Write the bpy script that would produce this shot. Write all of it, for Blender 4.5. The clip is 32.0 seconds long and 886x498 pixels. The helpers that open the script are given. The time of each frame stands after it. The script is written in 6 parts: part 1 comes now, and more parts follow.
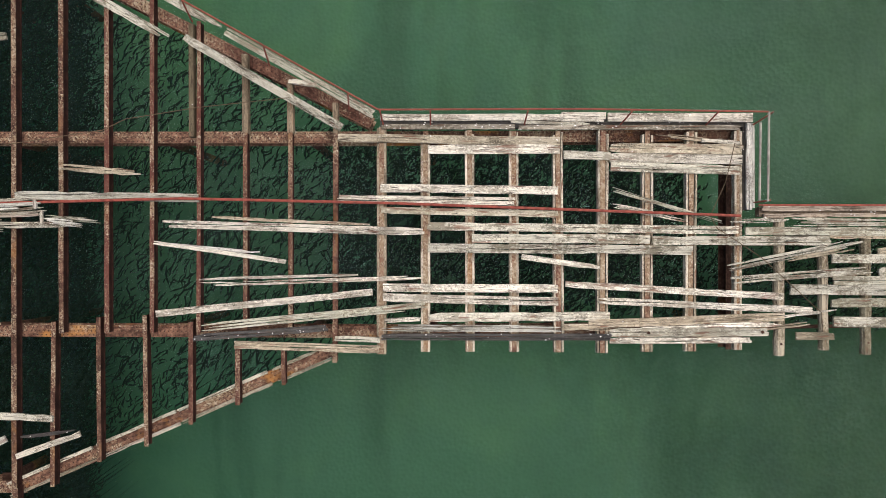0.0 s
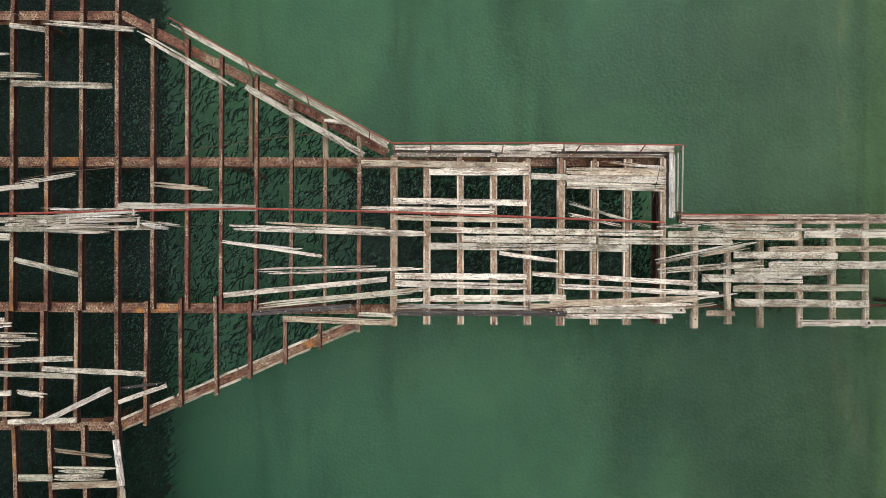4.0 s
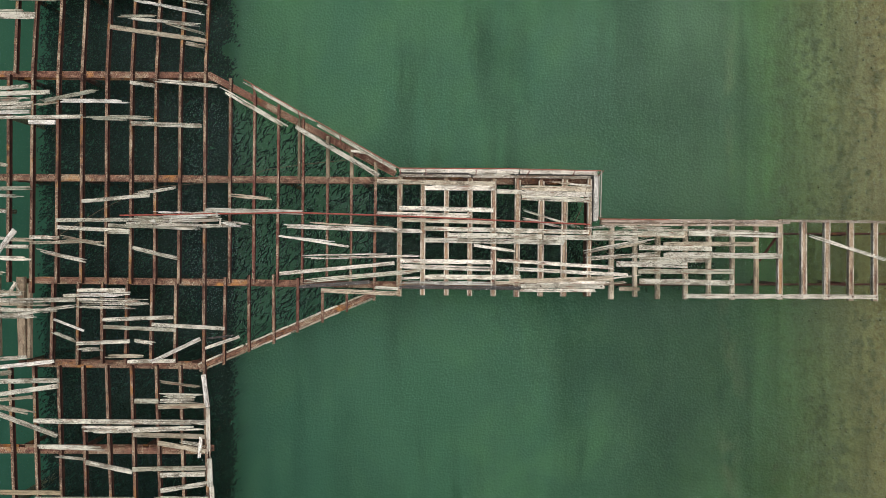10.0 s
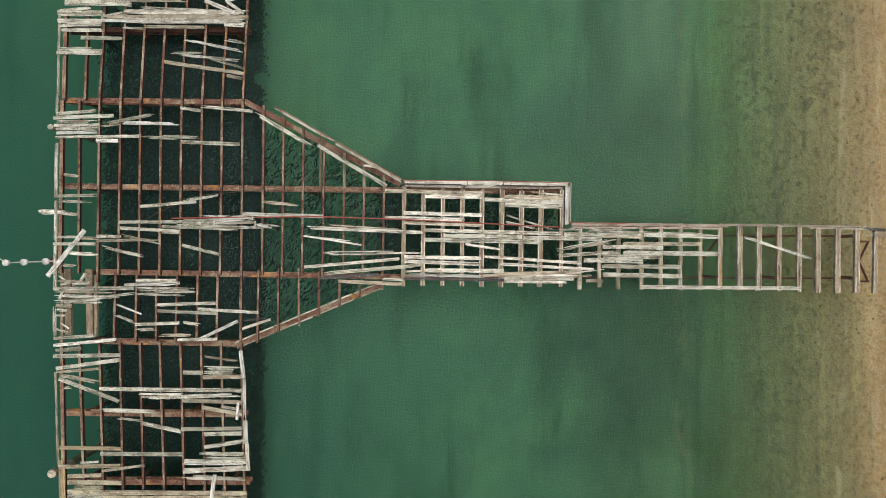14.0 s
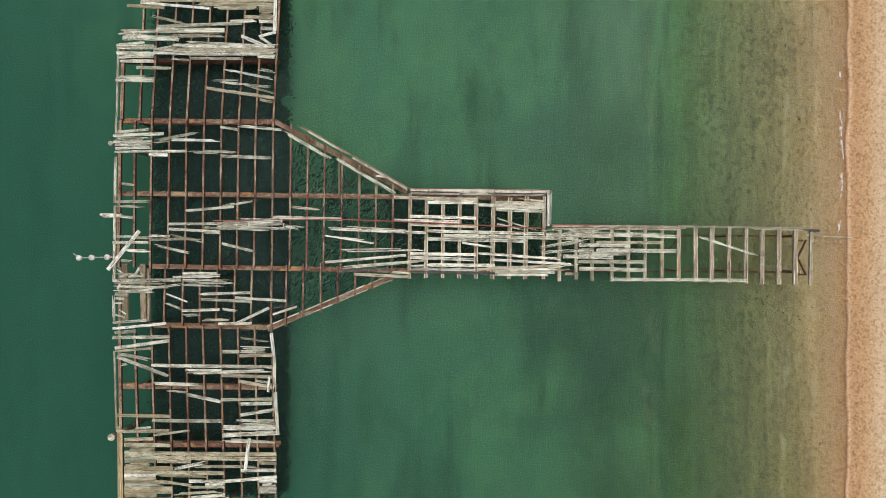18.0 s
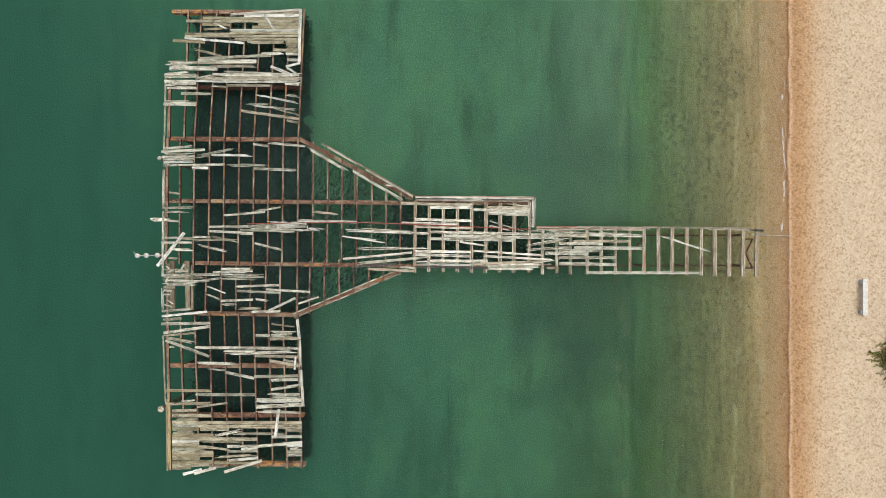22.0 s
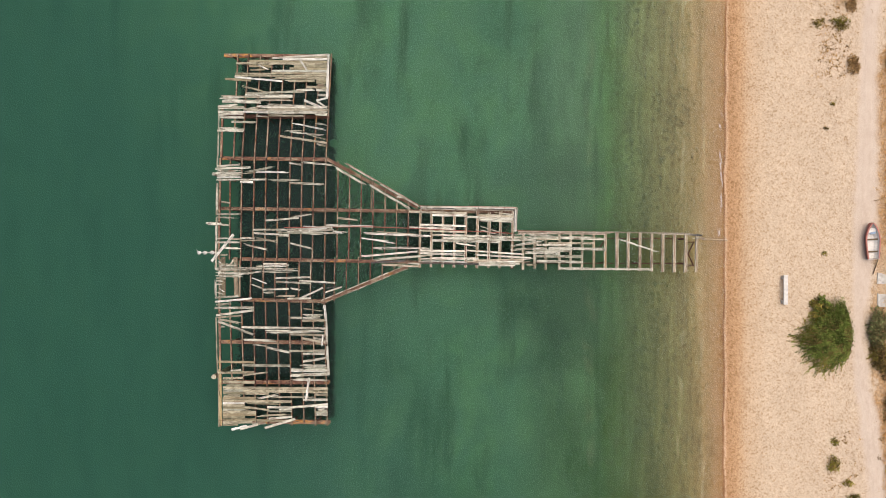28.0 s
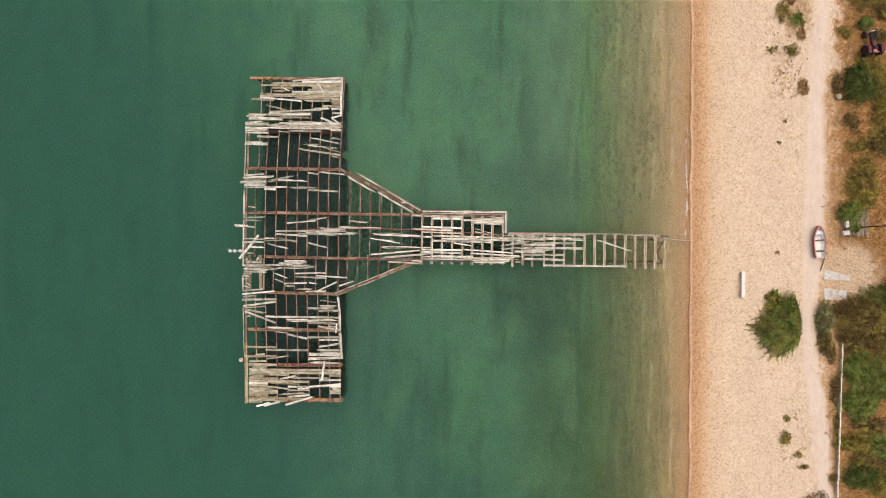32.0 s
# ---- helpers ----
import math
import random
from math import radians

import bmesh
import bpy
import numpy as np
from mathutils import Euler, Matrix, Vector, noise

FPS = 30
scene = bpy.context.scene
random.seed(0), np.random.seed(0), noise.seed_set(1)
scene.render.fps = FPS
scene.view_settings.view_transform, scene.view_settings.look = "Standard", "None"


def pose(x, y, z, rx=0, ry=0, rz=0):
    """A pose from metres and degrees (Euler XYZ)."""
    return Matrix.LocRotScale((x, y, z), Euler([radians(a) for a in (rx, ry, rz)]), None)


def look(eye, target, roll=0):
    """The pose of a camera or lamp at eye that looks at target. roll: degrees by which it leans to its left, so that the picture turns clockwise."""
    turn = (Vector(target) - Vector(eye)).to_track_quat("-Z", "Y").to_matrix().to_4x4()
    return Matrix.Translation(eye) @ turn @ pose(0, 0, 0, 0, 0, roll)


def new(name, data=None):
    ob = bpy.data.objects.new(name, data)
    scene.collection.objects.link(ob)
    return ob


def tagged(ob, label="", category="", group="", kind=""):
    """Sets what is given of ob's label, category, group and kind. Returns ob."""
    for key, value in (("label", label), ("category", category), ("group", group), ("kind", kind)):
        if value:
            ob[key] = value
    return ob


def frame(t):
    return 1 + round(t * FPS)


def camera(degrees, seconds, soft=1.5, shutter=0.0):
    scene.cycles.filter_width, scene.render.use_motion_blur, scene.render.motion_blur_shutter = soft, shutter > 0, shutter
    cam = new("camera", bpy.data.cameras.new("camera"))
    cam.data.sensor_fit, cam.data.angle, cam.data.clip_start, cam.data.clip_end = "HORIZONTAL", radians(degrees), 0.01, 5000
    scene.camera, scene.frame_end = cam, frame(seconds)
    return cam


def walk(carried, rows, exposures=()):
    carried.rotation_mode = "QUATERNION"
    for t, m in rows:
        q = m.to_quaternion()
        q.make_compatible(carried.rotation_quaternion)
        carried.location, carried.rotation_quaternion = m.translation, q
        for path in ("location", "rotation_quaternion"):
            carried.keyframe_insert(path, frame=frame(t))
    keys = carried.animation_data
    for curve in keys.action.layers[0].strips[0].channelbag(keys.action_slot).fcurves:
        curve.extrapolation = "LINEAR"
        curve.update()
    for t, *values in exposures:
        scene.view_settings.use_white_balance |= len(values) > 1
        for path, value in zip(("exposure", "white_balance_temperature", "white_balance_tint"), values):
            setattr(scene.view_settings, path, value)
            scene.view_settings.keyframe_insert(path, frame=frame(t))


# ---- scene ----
cam = camera(70.0, 32.0, soft=0.7)
PATH = [
    (0, pose(1.440, -3.316, 18.422, 0.048, -0.155, -0.583)),
    (0.5, pose(1.428, -3.351, 19.001, 0.087, -0.168, -0.550)),
    (1, pose(1.412, -3.337, 19.624, 0.115, -0.166, -0.520)),
    (1.5, pose(1.382, -3.279, 20.268, 0.132, -0.154, -0.493)),
    (2, pose(1.363, -3.240, 20.937, 0.137, -0.144, -0.470)),
    (2.5, pose(1.381, -3.259, 21.582, 0.136, -0.140, -0.457)),
    (3.5, pose(1.467, -3.364, 22.912, 0.146, -0.141, -0.440)),
    (4.5, pose(1.569, -3.485, 24.273, 0.143, -0.136, -0.417)),
    (5, pose(1.584, -3.538, 24.979, 0.144, -0.120, -0.387)),
    (6, pose(1.637, -3.633, 26.420, 0.145, -0.070, -0.299)),
    (7, pose(1.759, -3.695, 27.838, 0.122, -0.032, -0.217)),
    (8, pose(1.852, -3.694, 29.255, 0.070, -0.041, -0.165)),
    (9, pose(1.907, -3.661, 30.814, -0.016, -0.074, -0.110)),
    (10, pose(1.961, -3.643, 32.402, -0.104, -0.068, -0.046)),
    (11, pose(2.000, -3.632, 33.894, -0.136, -0.034, 0.013)),
    (12, pose(2.040, -3.656, 35.396, -0.116, -0.026, 0.060)),
    (13, pose(2.103, -3.706, 36.933, -0.098, -0.037, 0.109)),
    (14, pose(2.164, -3.739, 38.477, -0.096, -0.024, 0.158)),
    (14.5, pose(2.189, -3.757, 39.246, -0.092, -0.003, 0.173)),
    (15.5, pose(2.238, -3.821, 40.782, -0.068, 0.081, 0.184)),
    (16.5, pose(2.268, -3.882, 42.356, -0.043, 0.153, 0.185)),
    (17, pose(2.275, -3.906, 43.175, -0.034, 0.159, 0.180)),
    (18, pose(2.261, -3.930, 44.844, -0.017, 0.125, 0.180)),
    (19, pose(2.202, -3.936, 46.584, 0.008, 0.051, 0.178)),
    (20, pose(2.144, -3.987, 48.417, 0.027, -0.029, 0.097)),
    (21, pose(2.086, -4.082, 50.310, 0.032, -0.082, -0.031)),
    (22, pose(2.061, -4.115, 52.188, 0.042, -0.090, -0.038)),
    (23, pose(2.133, -4.063, 54.030, 0.040, -0.056, 0.073)),
    (24, pose(2.243, -3.986, 55.884, 0.008, 0.016, 0.168)),
    (25, pose(2.333, -3.945, 57.795, -0.026, 0.080, 0.223)),
    (25.5, pose(2.353, -3.943, 58.778, -0.032, 0.094, 0.246)),
    (26.5, pose(2.313, -3.995, 60.822, -0.028, 0.085, 0.280)),
    (27.5, pose(2.256, -4.061, 62.898, -0.020, 0.062, 0.301)),
    (28, pose(2.231, -4.074, 63.885, -0.026, 0.046, 0.289)),
    (29, pose(2.201, -4.067, 65.817, -0.045, 0.001, 0.252)),
    (30, pose(2.216, -4.066, 67.882, -0.047, -0.013, 0.265)),
    (31, pose(2.287, -4.126, 70.120, -0.010, 0.028, 0.317)),
    (32, pose(2.414, -4.267, 72.504, 0.063, 0.110, 0.378)),
]
walk(cam, PATH, exposures=[(0, 0.98, 6650, 14), (8, 1.01, 6550, 12), (13, 1.06, 6500, 8), (18, 1.10, 6350, 4), (25.5, 1.21, 6350, 4), (28.5, 1.26, 6750, 14), (32, 1.30, 6800, 15)])

# ---- light ----
world = bpy.data.worlds.new("sky")
scene.world = world
world.use_nodes = True
wn = world.node_tree
sky = wn.nodes.new("ShaderNodeTexSky")
sky.sky_type = "NISHITA"
sky.sun_disc = False
sky.sun_elevation = radians(66)
sky.sun_rotation = radians(50)
sky.air_density = 1.0
sky.dust_density = 4.0
wn.nodes["Background"].inputs[1].default_value = 0.06
wn.links.new(sky.outputs[0], wn.nodes["Background"].inputs[0])
sun_data = bpy.data.lights.new("sun", "SUN")
sun_data.energy = 1.5
sun_data.angle = radians(88)
sun_data.color = (1.0, 0.95, 0.86)
sun = new("sun", sun_data)
sun.matrix_world = look((18, 9, 60), (0, 0, 0))


# ---- materials ----
def material(name):
    m = bpy.data.materials.new(name)
    m.use_nodes = True
    nt = m.node_tree
    return m, nt, nt.nodes["Principled BSDF"]


def node(nt, kind, **values):
    n = nt.nodes.new(kind)
    for k, v in values.items():
        if k in n.inputs:
            n.inputs[k].default_value = v
    return n


def coords(nt, scale=(1, 1, 1), space="Object", shift=False, offset=(0, 0, 0)):
    tc = nt.nodes.new("ShaderNodeTexCoord")
    mp = nt.nodes.new("ShaderNodeMapping")
    mp.inputs["Scale"].default_value = scale
    mp.inputs["Location"].default_value = offset
    nt.links.new(tc.outputs[space], mp.inputs["Vector"])
    if shift:
        info = nt.nodes.new("ShaderNodeObjectInfo")
        mul = nt.nodes.new("ShaderNodeMath")
        mul.operation = "MULTIPLY"
        mul.inputs[1].default_value = 57.0
        nt.links.new(info.outputs["Random"], mul.inputs[0])
        nt.links.new(mul.outputs[0], mp.inputs["Location"])
    return mp.outputs[0]


def noise_tex(nt, vec, scale, detail=4.0, rough=0.55, distortion=0.0):
    n = node(nt, "ShaderNodeTexNoise", Scale=scale, Detail=detail, Roughness=rough, Distortion=distortion)
    nt.links.new(vec, n.inputs["Vector"])
    return n.outputs["Fac"]


def ramp(nt, fac, stops):
    r = nt.nodes.new("ShaderNodeValToRGB")
    el = r.color_ramp.elements
    while len(el) < len(stops):
        el.new(0.5)
    for e, (p, c) in zip(el, stops):
        e.position = p
        e.color = (*c, 1) if len(c) == 3 else c
    nt.links.new(fac, r.inputs[0])
    return r.outputs[0]


def grey(v):
    return (v, v, v)


def mix(nt, fac, a, b, kind="MIX"):
    m = nt.nodes.new("ShaderNodeMix")
    m.data_type, m.blend_type = "RGBA", kind
    for sock, v in ((m.inputs[0], fac), (m.inputs[6], a), (m.inputs[7], b)):
        if isinstance(v, (int, float)):
            sock.default_value = v
        elif isinstance(v, tuple):
            sock.default_value = (*v, 1)
        else:
            nt.links.new(v, sock)
    return m.outputs[2]


def bump(nt, bsdf, height, strength, distance):
    b = node(nt, "ShaderNodeBump", Strength=strength, Distance=distance)
    nt.links.new(height, b.inputs["Height"])
    nt.links.new(b.outputs[0], bsdf.inputs["Normal"])


def random_tint(nt, lo, hi):
    info = nt.nodes.new("ShaderNodeObjectInfo")
    mr = node(nt, "ShaderNodeMapRange")
    mr.inputs["To Min"].default_value, mr.inputs["To Max"].default_value = lo, hi
    nt.links.new(info.outputs["Random"], mr.inputs["Value"])
    cm = nt.nodes.new("ShaderNodeCombineColor")
    for i in range(3):
        nt.links.new(mr.outputs[0], cm.inputs[i])
    return cm.outputs[0]


def math_node(nt, kind, a, c, d=None):
    m = nt.nodes.new("ShaderNodeMath")
    m.operation = kind
    for sock, v in zip(m.inputs, (a, c, d)):
        if isinstance(v, (int, float)):
            sock.default_value = v
        elif v is not None:
            nt.links.new(v, sock)
    return m.outputs[0]


def wood_material(name, dark, pale, tan, lichen=0.5, droppings=0.0, rot=0.5, lo=0.78, hi=1.06):
    """Weathered timber with the grain along x: bleached fibres, long dark checks, lichen, brown rot and droppings."""
    m, nt, b = material(name)
    info = nt.nodes.new("ShaderNodeObjectInfo")
    geo = nt.nodes.new("ShaderNodeNewGeometry")
    v = coords(nt, (1, 1, 1), shift=True)
    own = math_node(nt, "FRACT", math_node(nt, "MULTIPLY", info.outputs["Random"], 7.31), 0.0)
    # boards differ: bleached white, greenish grey, tan
    grey_green = (0.60 * pale[0], 0.635 * pale[1], 0.59 * pale[2])
    col = ramp(nt, own, [(0.0, pale), (0.55, tuple(0.96 * p for p in pale)), (0.74, grey_green), (0.9, tan), (1.0, tuple(0.75 * t for t in tan))])
    # broad fading along each board
    broad = noise_tex(nt, coords(nt, (0.8, 2.0, 2.0), shift=True), 1.4, 3, 0.6)
    col = mix(nt, ramp(nt, broad, [(0.34, grey(0.5)), (0.46, grey(0))]), col, tuple(0.55 * p + 0.1 * t for p, t in zip(pale, tan)))
    # fibres and fine grain
    fibre = noise_tex(nt, coords(nt, (0.5, 12, 12), shift=True), 2.4, 5, 0.7, 0.4)
    col = mix(nt, 1.0, col, ramp(nt, fibre, [(0.32, grey(0.56)), (0.45, grey(0.94)), (0.62, grey(1.10))]), "MULTIPLY")
    fine = noise_tex(nt, coords(nt, (2.0, 42, 42), shift=True), 2.0, 3, 0.7, 0.2)
    col = mix(nt, 1.0, col, ramp(nt, fine, [(0.34, grey(0.80)), (0.50, grey(1.03))]), "MULTIPLY")
    # lichen and grime in specks, thicker on some stretches
    field = noise_tex(nt, coords(nt, (0.6, 1.0, 1.0), shift=True), 1.7, 3, 0.6)
    specks = noise_tex(nt, coords(nt, (1, 1.5, 1.5), shift=True), 11.0, 5, 0.8)
    spot = math_node(nt, "MULTIPLY_ADD", field, 0.8, specks)
    col = mix(nt, ramp(nt, spot, [(0.87, grey(0)), (0.97, grey(lichen))]), col, (0.30 * tan[0] + 0.03, 0.30 * tan[1] + 0.03, 0.28 * tan[2] + 0.02))
    grime = noise_tex(nt, coords(nt, (1, 2.2, 2.2), shift=True), 34.0, 4, 0.8)
    col = mix(nt, ramp(nt, math_node(nt, "MULTIPLY_ADD", broad, 0.5, grime), [(0.80, grey(0)), (0.87, grey(0.85))]), col, tuple(1.2 * d for d in dark))
    # long checks that open and close along the grain
    wave = noise_tex(nt, coords(nt, (0.28, 7.5, 7.5), shift=True), 2.1, 3, 0.55, 0.3)
    line = ramp(nt, wave, [(0.470, grey(0)), (0.488, grey(1)), (0.506, grey(1)), (0.524, grey(0))])
    where = ramp(nt, noise_tex(nt, coords(nt, (0.9, 3, 3), shift=True), 1.5, 3, 0.6), [(0.50, grey(0)), (0.57, grey(0.95))])
    col = mix(nt, mix(nt, 1.0, line, where, "MULTIPLY"), col, tuple(1.5 * d for d in dark))
    # brown rot in long tongues
    tongue = noise_tex(nt, coords(nt, (0.7, 5.5, 5.5), shift=True), 1.7, 5, 0.65)
    level = math_node(nt, "MULTIPLY_ADD", info.outputs["Random"], 0.06, tongue)
    col = mix(nt, ramp(nt, level, [(0.62, grey(0)), (0.68, grey(rot))]), col, (0.19, 0.092, 0.06))
    deep = noise_tex(nt, coords(nt, (1.1, 7, 7), shift=True), 1.9, 5, 0.7)
    col = mix(nt, ramp(nt, deep, [(0.635, grey(0)), (0.67, grey(0.92))]), col, dark)
    # each split piece weathers a little differently
    col = mix(nt, 1.0, col, ramp(nt, geo.outputs["Random Per Island"], [(0.0, grey(0.84)), (0.4, grey(1)), (1.0, grey(1.05))]), "MULTIPLY")
    col = mix(nt, 1.0, col, random_tint(nt, lo, hi), "MULTIPLY")
    # droppings
    spots = node(nt, "ShaderNodeTexVoronoi", Scale=13.0)
    nt.links.new(coords(nt, (0.9, 1.3, 1), shift=True), spots.inputs["Vector"])
    cell = nt.nodes.new("ShaderNodeSeparateColor")
    nt.links.new(spots.outputs["Color"], cell.inputs[0])
    size = math_node(nt, "MULTIPLY_ADD", cell.outputs[0], 0.5, spots.outputs["Distance"])
    size = math_node(nt, "MULTIPLY_ADD", field, 0.35, size)
    col = mix(nt, ramp(nt, size, [(0.20 + droppings, grey(0.95)), (0.235 + droppings, grey(0))]), col, (0.84, 0.83, 0.80))
    nt.links.new(col, b.inputs["Base Color"])
    b.inputs["Roughness"].default_value = 0.9
    b.inputs["Specular IOR Level"].default_value = 0.2
    bump(nt, b, math_node(nt, "MULTIPLY_ADD", line, -0.6, fibre), 0.8, 0.02)
    return m


WOOD = wood_material("weathered_wood", (0.045, 0.033, 0.024), (0.90, 0.845, 0.715), (0.60, 0.505, 0.365), 0.62, 0.15, 0.8)
WOOD_HEAD = wood_material("beige_weathered_wood", (0.032, 0.026, 0.018), (0.66, 0.632, 0.52), (0.46, 0.40, 0.29), 0.75, 0.08, 0.55)
WOOD_PALE = wood_material("bleached_wood", (0.07, 0.06, 0.05), (0.78, 0.755, 0.68), (0.66, 0.61, 0.50), 0.5, 0.08, 0.5, 0.88, 1.06)
WOOD_TAN = wood_material("tan_weathered_wood", (0.04, 0.03, 0.018), (0.49, 0.435, 0.305), (0.40, 0.325, 0.20), 0.7, 0.03, 0.45)
WOOD_YELLOW = wood_material("yellow_timber", (0.07, 0.045, 0.02), (0.60, 0.445, 0.23), (0.48, 0.32, 0.14), 0.4, 0.02, 0.5)
WOOD_BROWN = wood_material("brown_timber", (0.045, 0.031, 0.021), (0.30, 0.235, 0.16), (0.23, 0.155, 0.10), 0.7, 0.08, 0.7)
WOOD_DARK = wood_material("dark_stained_wood", (0.022, 0.020, 0.019), (0.105, 0.10, 0.095), (0.09, 0.08, 0.075), 0.5, 0.22, 0.2)
WOOD_SPOT = wood_material("dropping_spotted_wood", (0.04, 0.032, 0.026), (0.50, 0.45, 0.36), (0.34, 0.27, 0.19), 0.8, 0.27, 0.7)
WOOD_OLD = wood_material("old_bearer_wood", (0.05, 0.036, 0.026), (0.52, 0.45, 0.335), (0.42, 0.33, 0.22), 0.8, 0.12, 0.9)
WOOD_LOG = wood_material("barked_log_wood", (0.05, 0.036, 0.026), (0.52, 0.455, 0.34), (0.42, 0.33, 0.215), 0.8, 0.14, 0.6)
WOOD_WALK = wood_material("grey_walkway_wood", (0.04, 0.032, 0.024), (0.66, 0.635, 0.52), (0.47, 0.40, 0.285), 0.8, 0.13, 0.7)
WOOD_KERB = wood_material("brown_kerb_wood", (0.04, 0.026, 0.02), (0.46, 0.38, 0.295), (0.30, 0.20, 0.14), 0.7, 0.25, 0.9)
NAILER = wood_material("flaking_nailer_wood", (0.08, 0.05, 0.035), (0.66, 0.595, 0.475), (0.50, 0.40, 0.28), 0.8, 0.16, 0.9)


def rust_material(name, bright, crust=0.0, red=0.3, bloom=0.7):
    """Corroded steel: brown scale, redder or greyer from piece to piece, orange blooms, pale lichen crust."""
    m, nt, b = material(name)
    v = coords(nt, (1, 1, 1), shift=True)
    n1 = noise_tex(nt, v, 9.0, 6, 0.75)
    col = ramp(nt, n1, [(0.32, (0.035, 0.018, 0.013)), (0.48, (0.13 * bright, 0.068 * bright, 0.045 * bright)), (0.66, (0.27 * bright, 0.165 * bright, 0.11 * bright))])
    scale_off = noise_tex(nt, coords(nt, (0.7, 1.4, 1.4), shift=True), 3.2, 5, 0.7)
    col = mix(nt, 1.0, col, ramp(nt, scale_off, [(0.36, grey(0.42)), (0.5, grey(1.0)), (0.64, grey(1.5))]), "MULTIPLY")
    info = nt.nodes.new("ShaderNodeObjectInfo")
    col = mix(nt, ramp(nt, info.outputs["Random"], [(0.0, grey(0.2 * red)), (0.6, grey(red)), (0.95, grey(min(1.0, 2.4 * red)))]), col, mix(nt, n1, (0.10 * bright, 0.03 * bright, 0.024 * bright), (0.25 * bright, 0.085 * bright, 0.065 * bright)))
    if crust:
        patch = noise_tex(nt, coords(nt, (0.5, 1, 1), shift=True), 1.6, 4, 0.6)
        grit = noise_tex(nt, v, 24.0, 4, 0.75)
        level = math_node(nt, "MULTIPLY_ADD", patch, 0.8, grit)
        tone = ramp(nt, noise_tex(nt, v, 13.0, 4, 0.7), [(0.36, (0.20, 0.135, 0.08)), (0.52, (0.34, 0.265, 0.175)), (0.68, (0.56, 0.50, 0.39))])
        col = mix(nt, ramp(nt, level, [(0.98 - 0.2 * crust, grey(0)), (1.12 - 0.2 * crust, grey(0.85))]), col, tone)
    broad = noise_tex(nt, coords(nt, (0.55, 1, 1), shift=True), 0.9, 4, 0.65)
    col = mix(nt, ramp(nt, broad, [(0.57, grey(0)), (0.66, grey(bloom))]), col, mix(nt, n1, (0.30 * bright, 0.11 * bright, 0.025 * bright), (0.60 * bright, 0.31 * bright, 0.085 * bright)))
    nt.links.new(col, b.inputs["Base Color"])
    b.inputs["Roughness"].default_value = 0.88
    b.inputs["Specular IOR Level"].default_value = 0.2
    bump(nt, b, n1, 0.6, 0.015)
    return m


RUST = rust_material("rusty_steel", 0.60, 0.5, 0.12, 0.6)
RUST_BARE = rust_material("bare_red_rust", 0.66, 0.35, 0.28, 0.3)
RUST_CORE = rust_material("scaly_rust", 0.95, 1.05, 0.15, 0.3)
RUST_GIRDER = rust_material("rusty_plate", 0.88, 0.2, 0.1, 0.8)
RUST_ORANGE = rust_material("orange_rust", 1.0, 0.3, 0.1, 0.95)
RUST_DARK = rust_material("dark_rusty_steel", 0.4)


def plain(name, colour, rough=0.6, metal=0.0, vary=0.2, scale=4.0):
    m, nt, b = material(name)
    v = coords(nt, shift=True)
    n = noise_tex(nt, v, scale, 5, 0.6)
    col = mix(nt, ramp(nt, n, [(0.35, grey(1)), (0.65, grey(0))]), colour, tuple(c * (1 - vary) * 0.9 for c in colour))
    nt.links.new(col, b.inputs["Base Color"])
    b.inputs["Roughness"].default_value = rough
    b.inputs["Metallic"].default_value = metal
    b.inputs["Specular IOR Level"].default_value = 0.2
    bump(nt, b, n, 0.15, 0.01)
    return m


# red rust with the shade on webs and lower flanges put into its colour
RUST_SHADED = plain("shaded_red_rust", (0.042, 0.017, 0.012), 0.9, 0.0, 0.6, 5.0)
RED_PIPE = plain("red_painted_pipe", (0.33, 0.085, 0.06), 0.6, 0.0, 0.45, 9.0)
GREY_PIPE = plain("bare_pipe", (0.42, 0.38, 0.33), 0.7, 0.0, 0.4, 9.0)
WHITE = plain("white_paint", (0.58, 0.545, 0.50), 0.6, 0.0, 0.25, 3.0)
LIMEWASH = plain("old_limewash", (0.68, 0.585, 0.45), 0.9, 0.0, 0.45, 2.5)
LICHENED = plain("lichened_stone", (0.36, 0.31, 0.215), 0.9, 0.0, 0.4, 4.0)
CONCRETE = plain("old_concrete", (0.46, 0.43, 0.385), 0.9, 0.0, 0.28, 3.0)
DARK = plain("dark_rubber", (0.025, 0.024, 0.023), 0.8)
RIVET = plain("rivet_holes", (0.045, 0.025, 0.018), 0.9)

# water: a turbid green body over a sheet that clears towards the shore
WATER = bpy.data.materials.new("sea_water")
WATER.use_nodes = True
nt = WATER.node_tree
nt.nodes.clear()
out = nt.nodes.new("ShaderNodeOutputMaterial")
tc = nt.nodes.new("ShaderNodeTexCoord")
sep = nt.nodes.new("ShaderNodeSeparateXYZ")
nt.links.new(tc.outputs["Object"], sep.inputs[0])
patch = noise_tex(nt, coords(nt, (1.0, 0.55, 1)), 0.10, 4, 0.6)
wob = nt.nodes.new("ShaderNodeMath")
wob.operation = "MULTIPLY_ADD"
wob.inputs[1].default_value = 7.0
nt.links.new(patch, wob.inputs[0])
nt.links.new(sep.outputs[0], wob.inputs[2])
span = node(nt, "ShaderNodeMapRange")
span.inputs["From Min"].default_value, span.inputs["From Max"].default_value = -56.5, 43.5
nt.links.new(wob.outputs[0], span.inputs["Value"])
